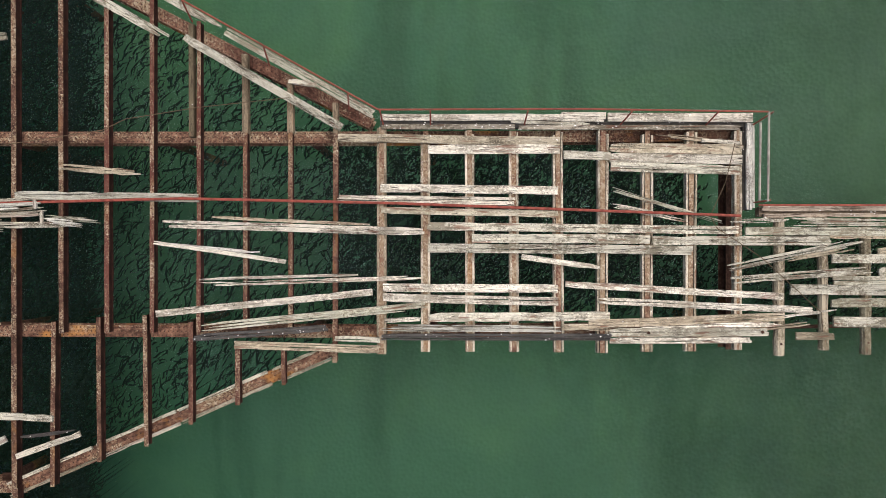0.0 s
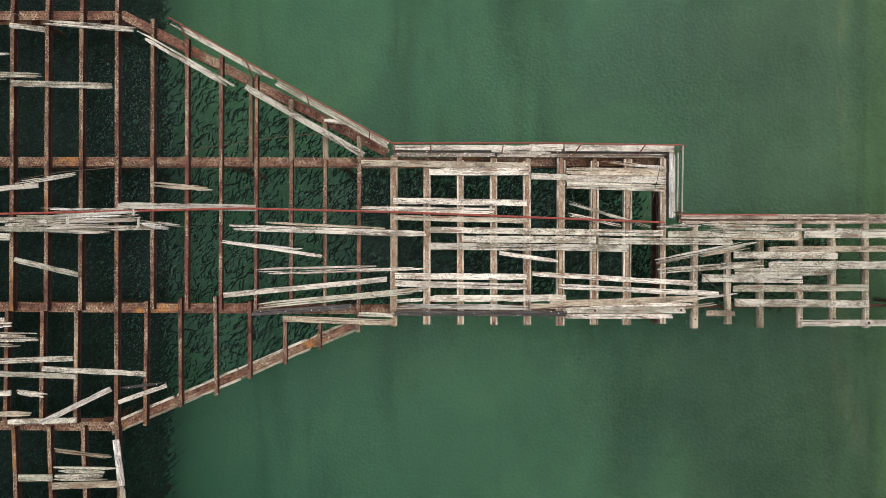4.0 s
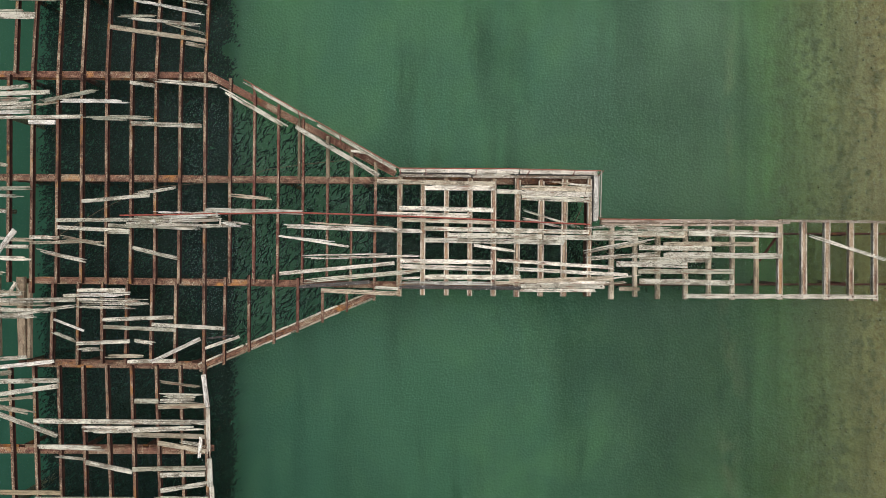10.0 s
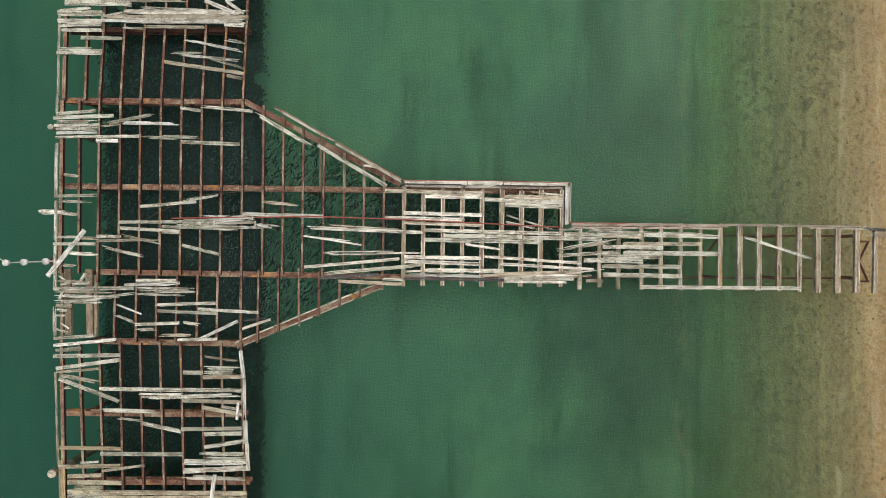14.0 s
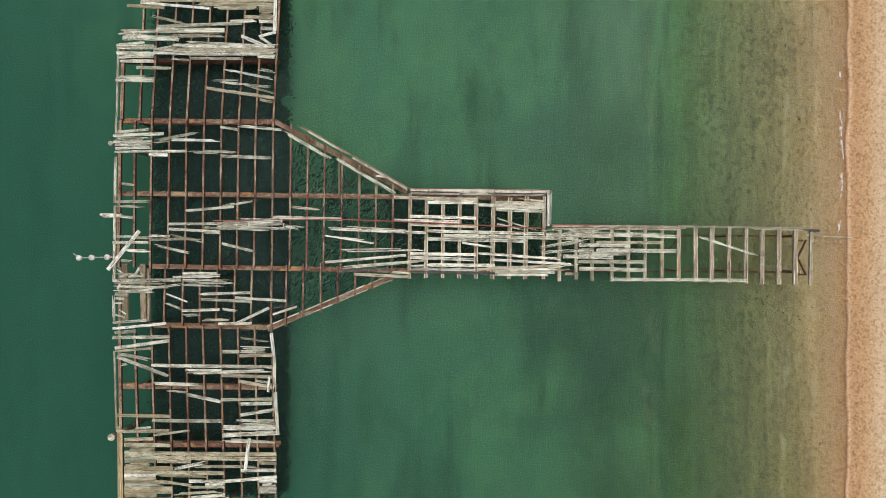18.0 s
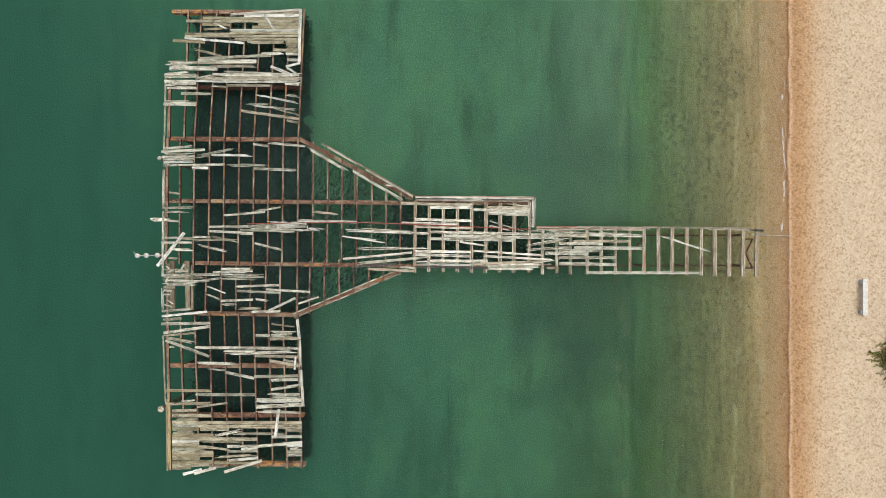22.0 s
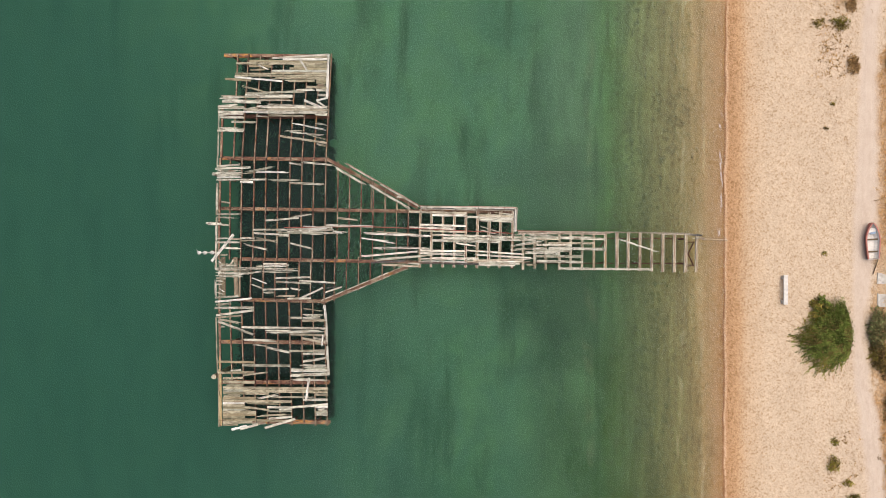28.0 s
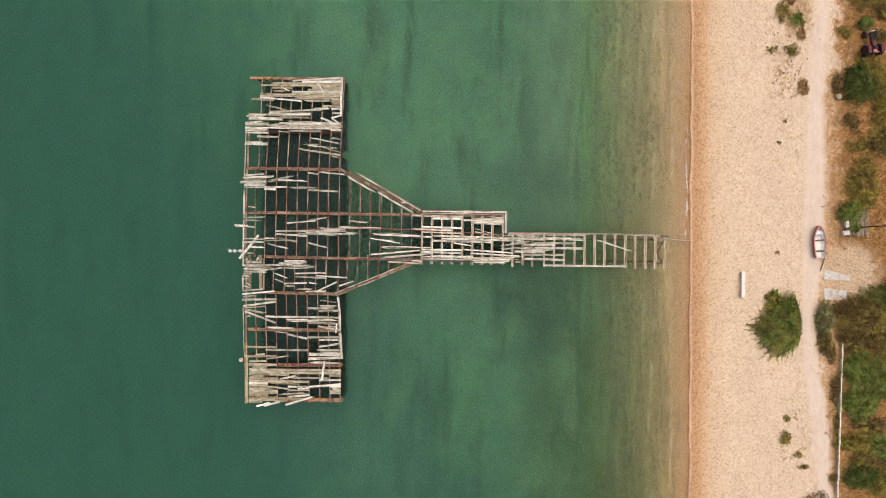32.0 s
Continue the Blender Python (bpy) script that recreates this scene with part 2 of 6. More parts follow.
body = ramp(nt, span.outputs[0], [(0.0, (0.016, 0.058, 0.036)), (0.36, (0.016, 0.060, 0.038)), (0.5, (0.032, 0.088, 0.055)), (0.64, (0.036, 0.092, 0.052)), (0.74, (0.055, 0.095, 0.045)), (0.83, (0.12, 0.125, 0.06))])
streak = noise_tex(nt, coords(nt, (0.42, 0.16, 1)), 1.0, 5, 0.62)
body = mix(nt, 1.0, body, ramp(nt, streak, [(0.34, grey(0.82)), (0.5, grey(0.98)), (0.66, grey(1.2))]), "MULTIPLY")
weed = noise_tex(nt, coords(nt, (0.2, 0.2, 1)), 1.0, 5, 0.6)
body = mix(nt, 1.0, body, grey(0.66), "MULTIPLY")
body = mix(nt, ramp(nt, weed, [(0.55, grey(0)), (0.7, grey(0.5))]), body, (0.012, 0.042, 0.014))
turbid = ramp(nt, span.outputs[0], [(0.5, grey(0.09)), (0.76, grey(0.15)), (0.83, grey(0.2)), (0.875, grey(0.10)), (0.9, grey(0.03))])
diff = nt.nodes.new("ShaderNodeBsdfDiffuse")
nt.links.new(body, diff.inputs["Color"])
clear = nt.nodes.new("ShaderNodeBsdfTransparent")
nt.links.new(ramp(nt, span.outputs[0], [(0.70, (0.82, 0.9, 0.8)), (0.84, (0.90, 0.92, 0.85)), (0.89, (0.99, 0.98, 0.97))]), clear.inputs["Color"])
m1 = nt.nodes.new("ShaderNodeMixShader")
nt.links.new(turbid, m1.inputs[0])
nt.links.new(clear.outputs[0], m1.inputs[1])
nt.links.new(diff.outputs[0], m1.inputs[2])
gloss = nt.nodes.new("ShaderNodeBsdfGlossy")
gloss.inputs["Color"].default_value = (0.52, 0.76, 0.77, 1)
fres = node(nt, "ShaderNodeFresnel", IOR=1.38)
slant = nt.nodes.new("ShaderNodeMapping")
slant.inputs["Rotation"].default_value = (0, 0, radians(-24))
nt.links.new(tc.outputs["Object"], slant.inputs["Vector"])
crest = nt.nodes.new("ShaderNodeMapping")
crest.inputs["Scale"].default_value = (0.55, 1.9, 1)
nt.links.new(slant.outputs[0], crest.inputs["Vector"])
r1 = noise_tex(nt, crest.outputs[0], 5.2, 3, 0.55, 0.7)
r2 = noise_tex(nt, crest.outputs[0], 1.6, 3, 0.5, 0.5)
add = nt.nodes.new("ShaderNodeMath")
add.operation = "MULTIPLY_ADD"
add.inputs[1].default_value = 0.16
nt.links.new(r2, add.inputs[0])
nt.links.new(r1, add.inputs[2])
calm = ramp(nt, noise_tex(nt, coords(nt, (0.09, 0.06, 1)), 1.0, 3, 0.5, 0.4), [(0.36, grey(0.45)), (0.54, grey(1))])
lee = node(nt, "ShaderNodeMapRange")
lee.inputs["From Min"].default_value, lee.inputs["From Max"].default_value = -20.0, 6.0
lee.inputs["To Min"].default_value = 0.03
nt.links.new(sep.outputs[0], lee.inputs["Value"])
calm = mix(nt, 1.0, calm, ramp(nt, lee.outputs[0], [(0.0, grey(0)), (1.0, grey(1))]), "MULTIPLY")
bp = node(nt, "ShaderNodeBump", Strength=1.0, Distance=0.08)
nt.links.new(calm, bp.inputs["Strength"])
nt.links.new(add.outputs[0], bp.inputs["Height"])
nt.links.new(bp.outputs[0], gloss.inputs["Normal"])
nt.links.new(ramp(nt, calm, [(0.0, grey(0.6)), (0.1, grey(0.5)), (0.3, grey(0.06))]), gloss.inputs["Roughness"])
bp2 = node(nt, "ShaderNodeBump", Strength=1.0, Distance=0.07)
nt.links.new(calm, bp2.inputs["Strength"])
nt.links.new(add.outputs[0], bp2.inputs["Height"])
nt.links.new(bp2.outputs[0], fres.inputs["Normal"])
# noise on the gloss share stands in for light and dark ripple reflections
ripple_sheen = mix(nt, calm, grey(0.55), ramp(nt, add.outputs[0], [(0.49, grey(0.1)), (0.55, grey(0.6)), (0.61, grey(0.85)), (0.70, grey(1.15))]))
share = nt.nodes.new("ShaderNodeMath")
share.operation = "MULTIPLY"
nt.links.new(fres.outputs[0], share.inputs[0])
nt.links.new(ripple_sheen, share.inputs[1])
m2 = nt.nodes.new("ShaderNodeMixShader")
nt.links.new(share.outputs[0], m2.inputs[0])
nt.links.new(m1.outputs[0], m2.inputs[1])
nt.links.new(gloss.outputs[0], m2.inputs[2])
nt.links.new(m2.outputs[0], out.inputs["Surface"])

# seabed, shingle beach and scrub soil in one sheet
GROUND, nt, b = material("shingle_and_soil")
sep = nt.nodes.new("ShaderNodeSeparateXYZ")
tc = nt.nodes.new("ShaderNodeTexCoord")
nt.links.new(tc.outputs["Object"], sep.inputs[0])
wander = noise_tex(nt, coords(nt, (0.7, 0.22, 1)), 1.0, 4, 0.6)
wob = nt.nodes.new("ShaderNodeMath")
wob.operation = "MULTIPLY_ADD"
wob.inputs[1].default_value = 0.7
nt.links.new(wander, wob.inputs[0])
nt.links.new(sep.outputs[0], wob.inputs[2])
span = node(nt, "ShaderNodeMapRange")
span.inputs["From Min"].default_value, span.inputs["From Max"].default_value = 9.85, 50.0
nt.links.new(wob.outputs[0], span.inputs["Value"])
zones = ramp(nt, span.outputs[0], [(0.0, (0.055, 0.142, 0.090)), (0.11, (0.056, 0.126, 0.071)), (0.17, (0.052, 0.118, 0.062)), (0.205, (0.052, 0.124, 0.052)), (0.235, (0.057, 0.128, 0.041)), (0.27, (0.080, 0.136, 0.049)), (0.315, (0.116, 0.147, 0.060)), (0.365, (0.156, 0.158, 0.070)), (0.415, (0.212, 0.182, 0.086)), (0.465, (0.268, 0.196, 0.096)), (0.499, (0.310, 0.200, 0.102)), (0.513, (0.296, 0.172, 0.080)), (0.516, (0.20, 0.100, 0.048)), (0.519, (0.47, 0.315, 0.20)), (0.524, (0.350, 0.205, 0.106)), (0.548, (0.370, 0.232, 0.128)), (0.572, (0.415, 0.300, 0.196)), (0.62, (0.430, 0.334, 0.238)), (0.93, (0.428, 0.338, 0.250))])
north = node(nt, "ShaderNodeMapRange")
north.inputs["From Min"].default_value, north.inputs["From Max"].default_value = -34.0, 26.0
nt.links.new(sep.outputs[1], north.inputs["Value"])
# sky reflection brightening northward, put into the seabed colour as a tint
sky_tint = ramp(nt, north.outputs[0], [(0.0, (0.52, 0.64, 0.42)), (0.33, (0.75, 0.83, 0.66)), (0.52, (1.02, 1.0, 0.99)), (0.70, (1.36, 1.25, 1.32)), (0.9, (1.52, 1.38, 1.48))])
zones = mix(nt, ramp(nt, span.outputs[0], [(0.0, grey(0.1)), (0.06, grey(0.35)), (0.14, grey(1)), (0.26, grey(0.9)), (0.42, grey(0.55)), (0.5, grey(0))]), zones, mix(nt, 1.0, zones, sky_tint, "MULTIPLY"))
peb = node(nt, "ShaderNodeTexVoronoi", Scale=7.6)
nt.links.new(coords(nt), peb.inputs["Vector"])
peb2 = node(nt, "ShaderNodeTexVoronoi", Scale=17.0)
nt.links.new(coords(nt), peb2.inputs["Vector"])
deepness = ramp(nt, span.outputs[0], [(0.05, grey(1)), (0.34, grey(0))])
cloudy = noise_tex(nt, coords(nt, (0.20, 0.14, 1)), 1.0, 6, 0.66, 0.5)
zones = mix(nt, mix(nt, 1.0, deepness, ramp(nt, cloudy, [(0.43, grey(0)), (0.64, grey(0.72))]), "MULTIPLY"), zones, (0.084, 0.190, 0.096))
cloudy2 = noise_tex(nt, coords(nt, (0.40, 0.07, 1)), 1.0, 4, 0.6, 0.3)
zones = mix(nt, mix(nt, 1.0, deepness, ramp(nt, cloudy2, [(0.33, grey(0.85)), (0.50, grey(0))]), "MULTIPLY"), zones, (0.032, 0.085, 0.046))
# dark reflection beside the pier, put into the seabed colour as a ragged ellipse
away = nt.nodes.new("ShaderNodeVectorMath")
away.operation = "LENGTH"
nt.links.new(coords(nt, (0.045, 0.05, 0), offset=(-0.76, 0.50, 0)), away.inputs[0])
dark_reflection = nt.nodes.new("ShaderNodeMath")
dark_reflection.operation = "MULTIPLY_ADD"
dark_reflection.inputs[1].default_value = 0.6
nt.links.new(noise_tex(nt, coords(nt, (0.2, 0.14, 1)), 1.0, 5, 0.6), dark_reflection.inputs[0])
nt.links.new(away.outputs["Value"], dark_reflection.inputs[2])
zones = mix(nt, mix(nt, 1.0, deepness, ramp(nt, dark_reflection.outputs[0], [(0.45, grey(0.85)), (0.80, grey(0))]), "MULTIPLY"), zones, (0.018, 0.05, 0.032))
# darker ellipse of seabed colour north of the walkway
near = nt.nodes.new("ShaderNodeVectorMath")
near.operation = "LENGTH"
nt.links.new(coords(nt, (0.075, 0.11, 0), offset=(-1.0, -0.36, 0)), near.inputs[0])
dark_north = math_node(nt, "MULTIPLY_ADD", noise_tex(nt, coords(nt, (0.25, 0.2, 1)), 1.0, 5, 0.6), 0.6, near.outputs["Value"])
zones = mix(nt, ramp(nt, dark_north, [(0.40, grey(0.6)), (0.85, grey(0))]), zones, (0.026, 0.058, 0.038))
# shade under the pier's triangle, painted into the seabed colour
under = nt.nodes.new("ShaderNodeVectorMath")
under.operation = "LENGTH"
nt.links.new(coords(nt, (0.16, 0.17, 0), offset=(0.72, 0.42, 0)), under.inputs[0])
pier_shade = math_node(nt, "MULTIPLY_ADD", noise_tex(nt, coords(nt, (0.5, 0.4, 1)), 1.0, 5, 0.6), 0.5, under.outputs["Value"])
zones = mix(nt, ramp(nt, pier_shade, [(0.75, grey(0.25)), (1.15, grey(0))]), zones, (0.026, 0.068, 0.046))
far = node(nt, "ShaderNodeMapRange")
far.inputs["From Min"].default_value, far.inputs["From Max"].default_value = -30.0, 0.0
tilt = nt.nodes.new("ShaderNodeMath")
tilt.operation = "MULTIPLY_ADD"
tilt.inputs[1].default_value = 0.4
nt.links.new(sep.outputs[1], tilt.inputs[0])
nt.links.new(sep.outputs[0], tilt.inputs[2])
nt.links.new(tilt.outputs[0], far.inputs["Value"])
zones = mix(nt, ramp(nt, far.outputs[0], [(0.0, grey(0.88)), (0.55, grey(0.52)), (0.8, grey(0.16)), (1.0, grey(0))]), zones, (0.017, 0.074, 0.060))
pebbly = ramp(nt, span.outputs[0], [(0.20, grey(0)), (0.27, grey(0.8)), (0.5, grey(1))])
pv = nt.nodes.new("ShaderNodeSeparateColor")
nt.links.new(peb.outputs["Color"], pv.inputs[0])
pv2 = nt.nodes.new("ShaderNodeSeparateColor")
nt.links.new(peb2.outputs["Color"], pv2.inputs[0])
col = mix(nt, pebbly, zones, ramp(nt, pv.outputs[0], [(0.0, (0.74, 0.66, 0.56)), (0.3, (0.98, 0.96, 0.94)), (1.0, grey(1.12))]), "MULTIPLY")
col = mix(nt, pebbly, col, ramp(nt, pv2.outputs[1], [(0.0, grey(0.84)), (1.0, grey(1.14))]), "MULTIPLY")
big = noise_tex(nt, coords(nt, (1, 0.45, 1)), 0.5, 5, 0.6)
col = mix(nt, 1.0, col, ramp(nt, big, [(0.35, grey(0.96)), (0.65, grey(1.03))]), "MULTIPLY")
weedy = noise_tex(nt, coords(nt, (1, 0.75, 1)), 2.6, 4, 0.62)
clump = noise_tex(nt, coords(nt, (0.5, 0.16, 1)), 1.0, 3, 0.6)
lim = ramp(nt, span.outputs[0], [(0.222, grey(0)), (0.25, grey(0.75)), (0.33, grey(0.8)), (0.42, grey(0.5)), (0.49, grey(0.15)), (0.51, grey(0))])
dense = ramp(nt, math_node(nt, "MULTIPLY_ADD", clump, 0.45, weedy), [(0.79, grey(0)), (0.85, grey(0.75))])
col = mix(nt, mix(nt, 1.0, dense, lim, "MULTIPLY"), col, (0.045, 0.062, 0.026))
fold = math_node(nt, "MULTIPLY_ADD", noise_tex(nt, coords(nt, (0.3, 0.10, 1)), 1.0, 3, 0.55), 0.05, span.outputs[0])
bars = ramp(nt, fold, [(0.200, grey(0)), (0.214, grey(0.22)), (0.228, grey(0)), (0.434, grey(0)), (0.440, grey(1)), (0.446, grey(0)), (0.484, grey(0)), (0.490, grey(0.9)), (0.496, grey(0))])
broken = ramp(nt, noise_tex(nt, coords(nt, (0.8, 0.35, 1)), 1.0, 4, 0.7), [(0.48, grey(0)), (0.58, grey(0.5))])
col = mix(nt, mix(nt, 1.0, bars, broken, "MULTIPLY"), col, (0.42, 0.37, 0.22))
lines = noise_tex(nt, coords(nt, (1.3, 0.11, 1)), 1.0, 5, 0.68, 0.5)
banded = ramp(nt, span.outputs[0], [(0.12, grey(0)), (0.2, grey(1)), (0.47, grey(0.8)), (0.50, grey(0))])
col = mix(nt, banded, col, ramp(nt, lines, [(0.33, grey(0.74)), (0.5, grey(1)), (0.66, grey(1.25))]), "MULTIPLY")
wrack = ramp(nt, noise_tex(nt, coords(nt, (1, 0.6, 1)), 3.4, 5, 0.68), [(0.54, grey(0)), (0.62, grey(0.6))])
strand = ramp(nt, span.outputs[0], [(0.522, grey(0)), (0.532, grey(0.9)), (0.552, grey(0.6)), (0.585, grey(0))])
col = mix(nt, mix(nt, 1.0, wrack, strand, "MULTIPLY"), col, (0.19, 0.098, 0.042))
soil = noise_tex(nt, coords(nt), 1.7, 7, 0.75)
fringe = nt.nodes.new("ShaderNodeMath")
fringe.operation = "MULTIPLY_ADD"
fringe.inputs[1].default_value = 0.16
nt.links.new(noise_tex(nt, coords(nt, (0.7, 0.5, 1)), 1.0, 6, 0.7), fringe.inputs[0])
nt.links.new(span.outputs[0], fringe.inputs[2])
verge = ramp(nt, north.outputs[0], [(0.78, grey(0)), (0.86, grey(1))])
land_edge = math_node(nt, "MULTIPLY_ADD", verge, -0.042, fringe.outputs[0])
land = ramp(nt, land_edge, [(0.952, grey(0)), (0.968, grey(1))])
earth = ramp(nt, soil, [(0.3, (0.06, 0.042, 0.014)), (0.45, (0.155, 0.074, 0.023)), (0.55, (0.26, 0.130, 0.045)), (0.68, (0.37, 0.228, 0.108)), (0.78, (0.09, 0.08, 0.025))])
bare = nt.nodes.new("ShaderNodeVectorMath")
bare.operation = "LENGTH"
nt.links.new(coords(nt, (0.15, 0.17, 0), offset=(-7.2, 1.12, 0)), bare.inputs[0])
bared = nt.nodes.new("ShaderNodeMath")
bared.operation = "MULTIPLY_ADD"
bared.inputs[1].default_value = 0.6
nt.links.new(soil, bared.inputs[0])
nt.links.new(bare.outputs["Value"], bared.inputs[2])
earth = mix(nt, ramp(nt, bared.outputs[0], [(0.72, grey(0.9)), (0.98, grey(0))]), earth, (0.37, 0.272, 0.178))
dusty = math_node(nt, "MULTIPLY_ADD", soil, 0.2, math_node(nt, "MULTIPLY", fringe.outputs[0], 0.5))
earth = mix(nt, ramp(nt, dusty, [(0.585, grey(0.8)), (0.615, grey(0))]), earth, (0.40, 0.272, 0.162))
earth = mix(nt, 1.0, earth, ramp(nt, pv.outputs[0], [(0.0, grey(0.7)), (1.0, grey(1.15))]), "MULTIPLY")
dry = nt.nodes.new("ShaderNodeVectorMath")
dry.operation = "LENGTH"
nt.links.new(coords(nt, (0.42, 0.24, 0), offset=(-17.6, -5.5, 0)), dry.inputs[0])
thatch = math_node(nt, "MULTIPLY_ADD", soil, 1.5, dry.outputs["Value"])
col = mix(nt, land, col, earth)
col = mix(nt, ramp(nt, math_node(nt, "MULTIPLY", thatch, 0.4), [(0.50, grey(0.8)), (0.64, grey(0))]), col, ramp(nt, weedy, [(0.38, (0.15, 0.088, 0.036)), (0.6, (0.34, 0.22, 0.115))]))
beside = nt.nodes.new("ShaderNodeAttribute")
beside.attribute_name = "beside_path"
worn = math_node(nt, "MULTIPLY_ADD", noise_tex(nt, coords(nt, (1, 0.6, 1)), 1.6, 6, 0.72), -1.1, beside.outputs["Fac"])
tread = noise_tex(nt, coords(nt, (1, 0.4, 1)), 2.2, 5, 0.65)
sand = ramp(nt, tread, [(0.34, (0.420, 0.334, 0.262)), (0.5, (0.452, 0.364, 0.290)), (0.68, (0.474, 0.386, 0.312))])
sand = mix(nt, 1.0, sand, ramp(nt, noise_tex(nt, coords(nt), 12.0, 4, 0.7), [(0.36, grey(0.88)), (0.64, grey(1.08))]), "MULTIPLY")
col = mix(nt, ramp(nt, math_node(nt, "MULTIPLY_ADD", worn, 0.5, 0.75), [(0.30, grey(1)), (0.60, grey(0))]), col, sand)
nt.links.new(col, b.inputs["Base Color"])
b.inputs["Roughness"].default_value = 0.95
b.inputs["Specular IOR Level"].default_value = 0.15
bump(nt, b, peb.outputs["Distance"], 0.35, 0.04)

PATH_SAND, nt, b = material("trodden_sand")
tread = noise_tex(nt, coords(nt, (1, 0.4, 1)), 2.2, 5, 0.65)
col = ramp(nt, tread, [(0.34, (0.420, 0.334, 0.262)), (0.5, (0.452, 0.364, 0.290)), (0.68, (0.474, 0.386, 0.312))])
col = mix(nt, 1.0, col, ramp(nt, noise_tex(nt, coords(nt), 12.0, 4, 0.7), [(0.36, grey(0.88)), (0.64, grey(1.08))]), "MULTIPLY")
nt.links.new(col, b.inputs["Base Color"])
b.inputs["Roughness"].default_value = 0.95
b.inputs["Specular IOR Level"].default_value = 0.1


def leaf_material(name, a, c, brown=(0.20, 0.12, 0.05), brown_at=0.72):
    """Leaves that differ one by one; noise puts sunlit and shaded patches into the plant's colour, beside withered
    ones.
    """
    m, nt, b = material(name)
    geo = nt.nodes.new("ShaderNodeNewGeometry")
    col = ramp(nt, geo.outputs["Random Per Island"], [(0.0, a), (0.6, c), (brown_at, c), (min(brown_at + 0.12, 0.99), brown)])
    v = coords(nt, shift=True)
    col = mix(nt, 1.0, col, ramp(nt, noise_tex(nt, v, 1.3, 4, 0.65), [(0.36, grey(0.45)), (0.5, grey(1.0)), (0.64, grey(1.6))]), "MULTIPLY")
    withered = ramp(nt, noise_tex(nt, v, 0.8, 4, 0.7), [(0.56, grey(0)), (0.68, grey(0.75))])
    col = mix(nt, withered, col, mix(nt, geo.outputs["Random Per Island"], brown, tuple(0.5 * (p + q) for p, q in zip(brown, c))))
    nt.links.new(col, b.inputs["Base Color"])
    b.inputs["Roughness"].default_value = 0.8
    b.inputs["Specular IOR Level"].default_value = 0.08
    return m


LEAF = leaf_material("green_leaves", (0.045, 0.078, 0.012), (0.155, 0.19, 0.042), brown_at=0.88)
LEAF_DARK = leaf_material("dark_leaves", (0.022, 0.038, 0.009), (0.085, 0.115, 0.025), (0.11, 0.10, 0.03), 0.8)
LEAF_OLIVE = leaf_material("olive_leaves", (0.09, 0.085, 0.012), (0.25, 0.215, 0.04), brown_at=0.66)
LEAF_BROWN = leaf_material("dry_leaves", (0.045, 0.038, 0.013), (0.135, 0.10, 0.034), (0.20, 0.12, 0.045), 0.65)
LEAF_SAGE = leaf_material("sage_leaves", (0.075, 0.09, 0.03), (0.20, 0.21, 0.09), (0.17, 0.10, 0.05), 0.7)
LEAF_TWIG = leaf_material("dry_twigs", (0.15, 0.09, 0.038), (0.31, 0.19, 0.08), (0.36, 0.22, 0.10), 0.6)
BARK = plain("bark", (0.13, 0.095, 0.06), 0.9)


# ---- builders ----
def mesh_object(name, verts, faces, mat, parent=None, slots=None):
    me = bpy.data.meshes.new(name)
    me.from_pydata(verts, [], faces)
    me.update()
    for m in (mat if isinstance(mat, (list, tuple)) else [mat]):
        me.materials.append(m)
    if slots is not None:
        me.polygons.foreach_set("material_index", slots)
    ob = new(name, me)
    ob.parent = parent
    return ob


def part(name, bm, mat, parent, label=""):
    me = bpy.data.meshes.new(name)
    bm.to_mesh(me)
    bm.free()
    me.materials.append(mat)
    ob = new(name, me)
    ob.parent = parent
    return tagged(ob, label) if label else ob


def thing(name, label, category, group="", kind="", at=(0, 0, 0), turn=0.0):
    e = new(name)
    e.location, e.rotation_euler = at, (0, 0, radians(turn))
    return tagged(e, label, category, group, kind)


def add_box(bm, cx, cy, cz, sx, sy, sz, bevel=0.0, rz=0.0):
    geo = bmesh.ops.create_cube(bm, size=1.0, matrix=pose(cx, cy, cz, 0, 0, rz) @ Matrix.Diagonal((sx, sy, sz, 1)))
    if bevel:
        edges = {e for v in geo["verts"] for e in v.link_edges}
        bmesh.ops.bevel(bm, geom=list(edges), offset=bevel, segments=1, affect="EDGES")


def add_rod(bm, a, b, r0, r1=None, sides=8):
    a, b = Vector(a), Vector(b)
    d = b - a
    m = Matrix.Translation((a + b) / 2) @ d.to_track_quat("Z", "Y").to_matrix().to_4x4()
    bmesh.ops.create_cone(bm, cap_ends=True, segments=sides, radius1=r0, radius2=r0 if r1 is None else r1, depth=d.length, matrix=m)


rng = random.Random(7)
DECK, SEA = 2.60, 0.80
steps = {"n": 0}


def box_strip(verts, faces, xs, ys0, ys1, z0, z1, twist):
    """A bar along x through the stations xs, between ys0 and ys1 at each, from z0 up to z1."""
    base = len(verts)
    for x, a, c, w in zip(xs, ys0, ys1, twist):
        verts += [(x, a, z0 + w), (x, c, z0 + w), (x, c, z1 + w), (x, a, z1 + w)]
    n = len(xs)
    for i in range(n - 1):
        p, q = base + 4 * i, base + 4 * i + 4
        faces += [(p, q, q + 1, p + 1), (p + 1, q + 1, q + 2, p + 2), (p + 2, q + 2, q + 3, p + 3), (p + 3, q + 3, q, p)]
    e = base + 4 * (n - 1)
    faces += [(base, base + 1, base + 2, base + 3), (e + 3, e + 2, e + 1, e)]


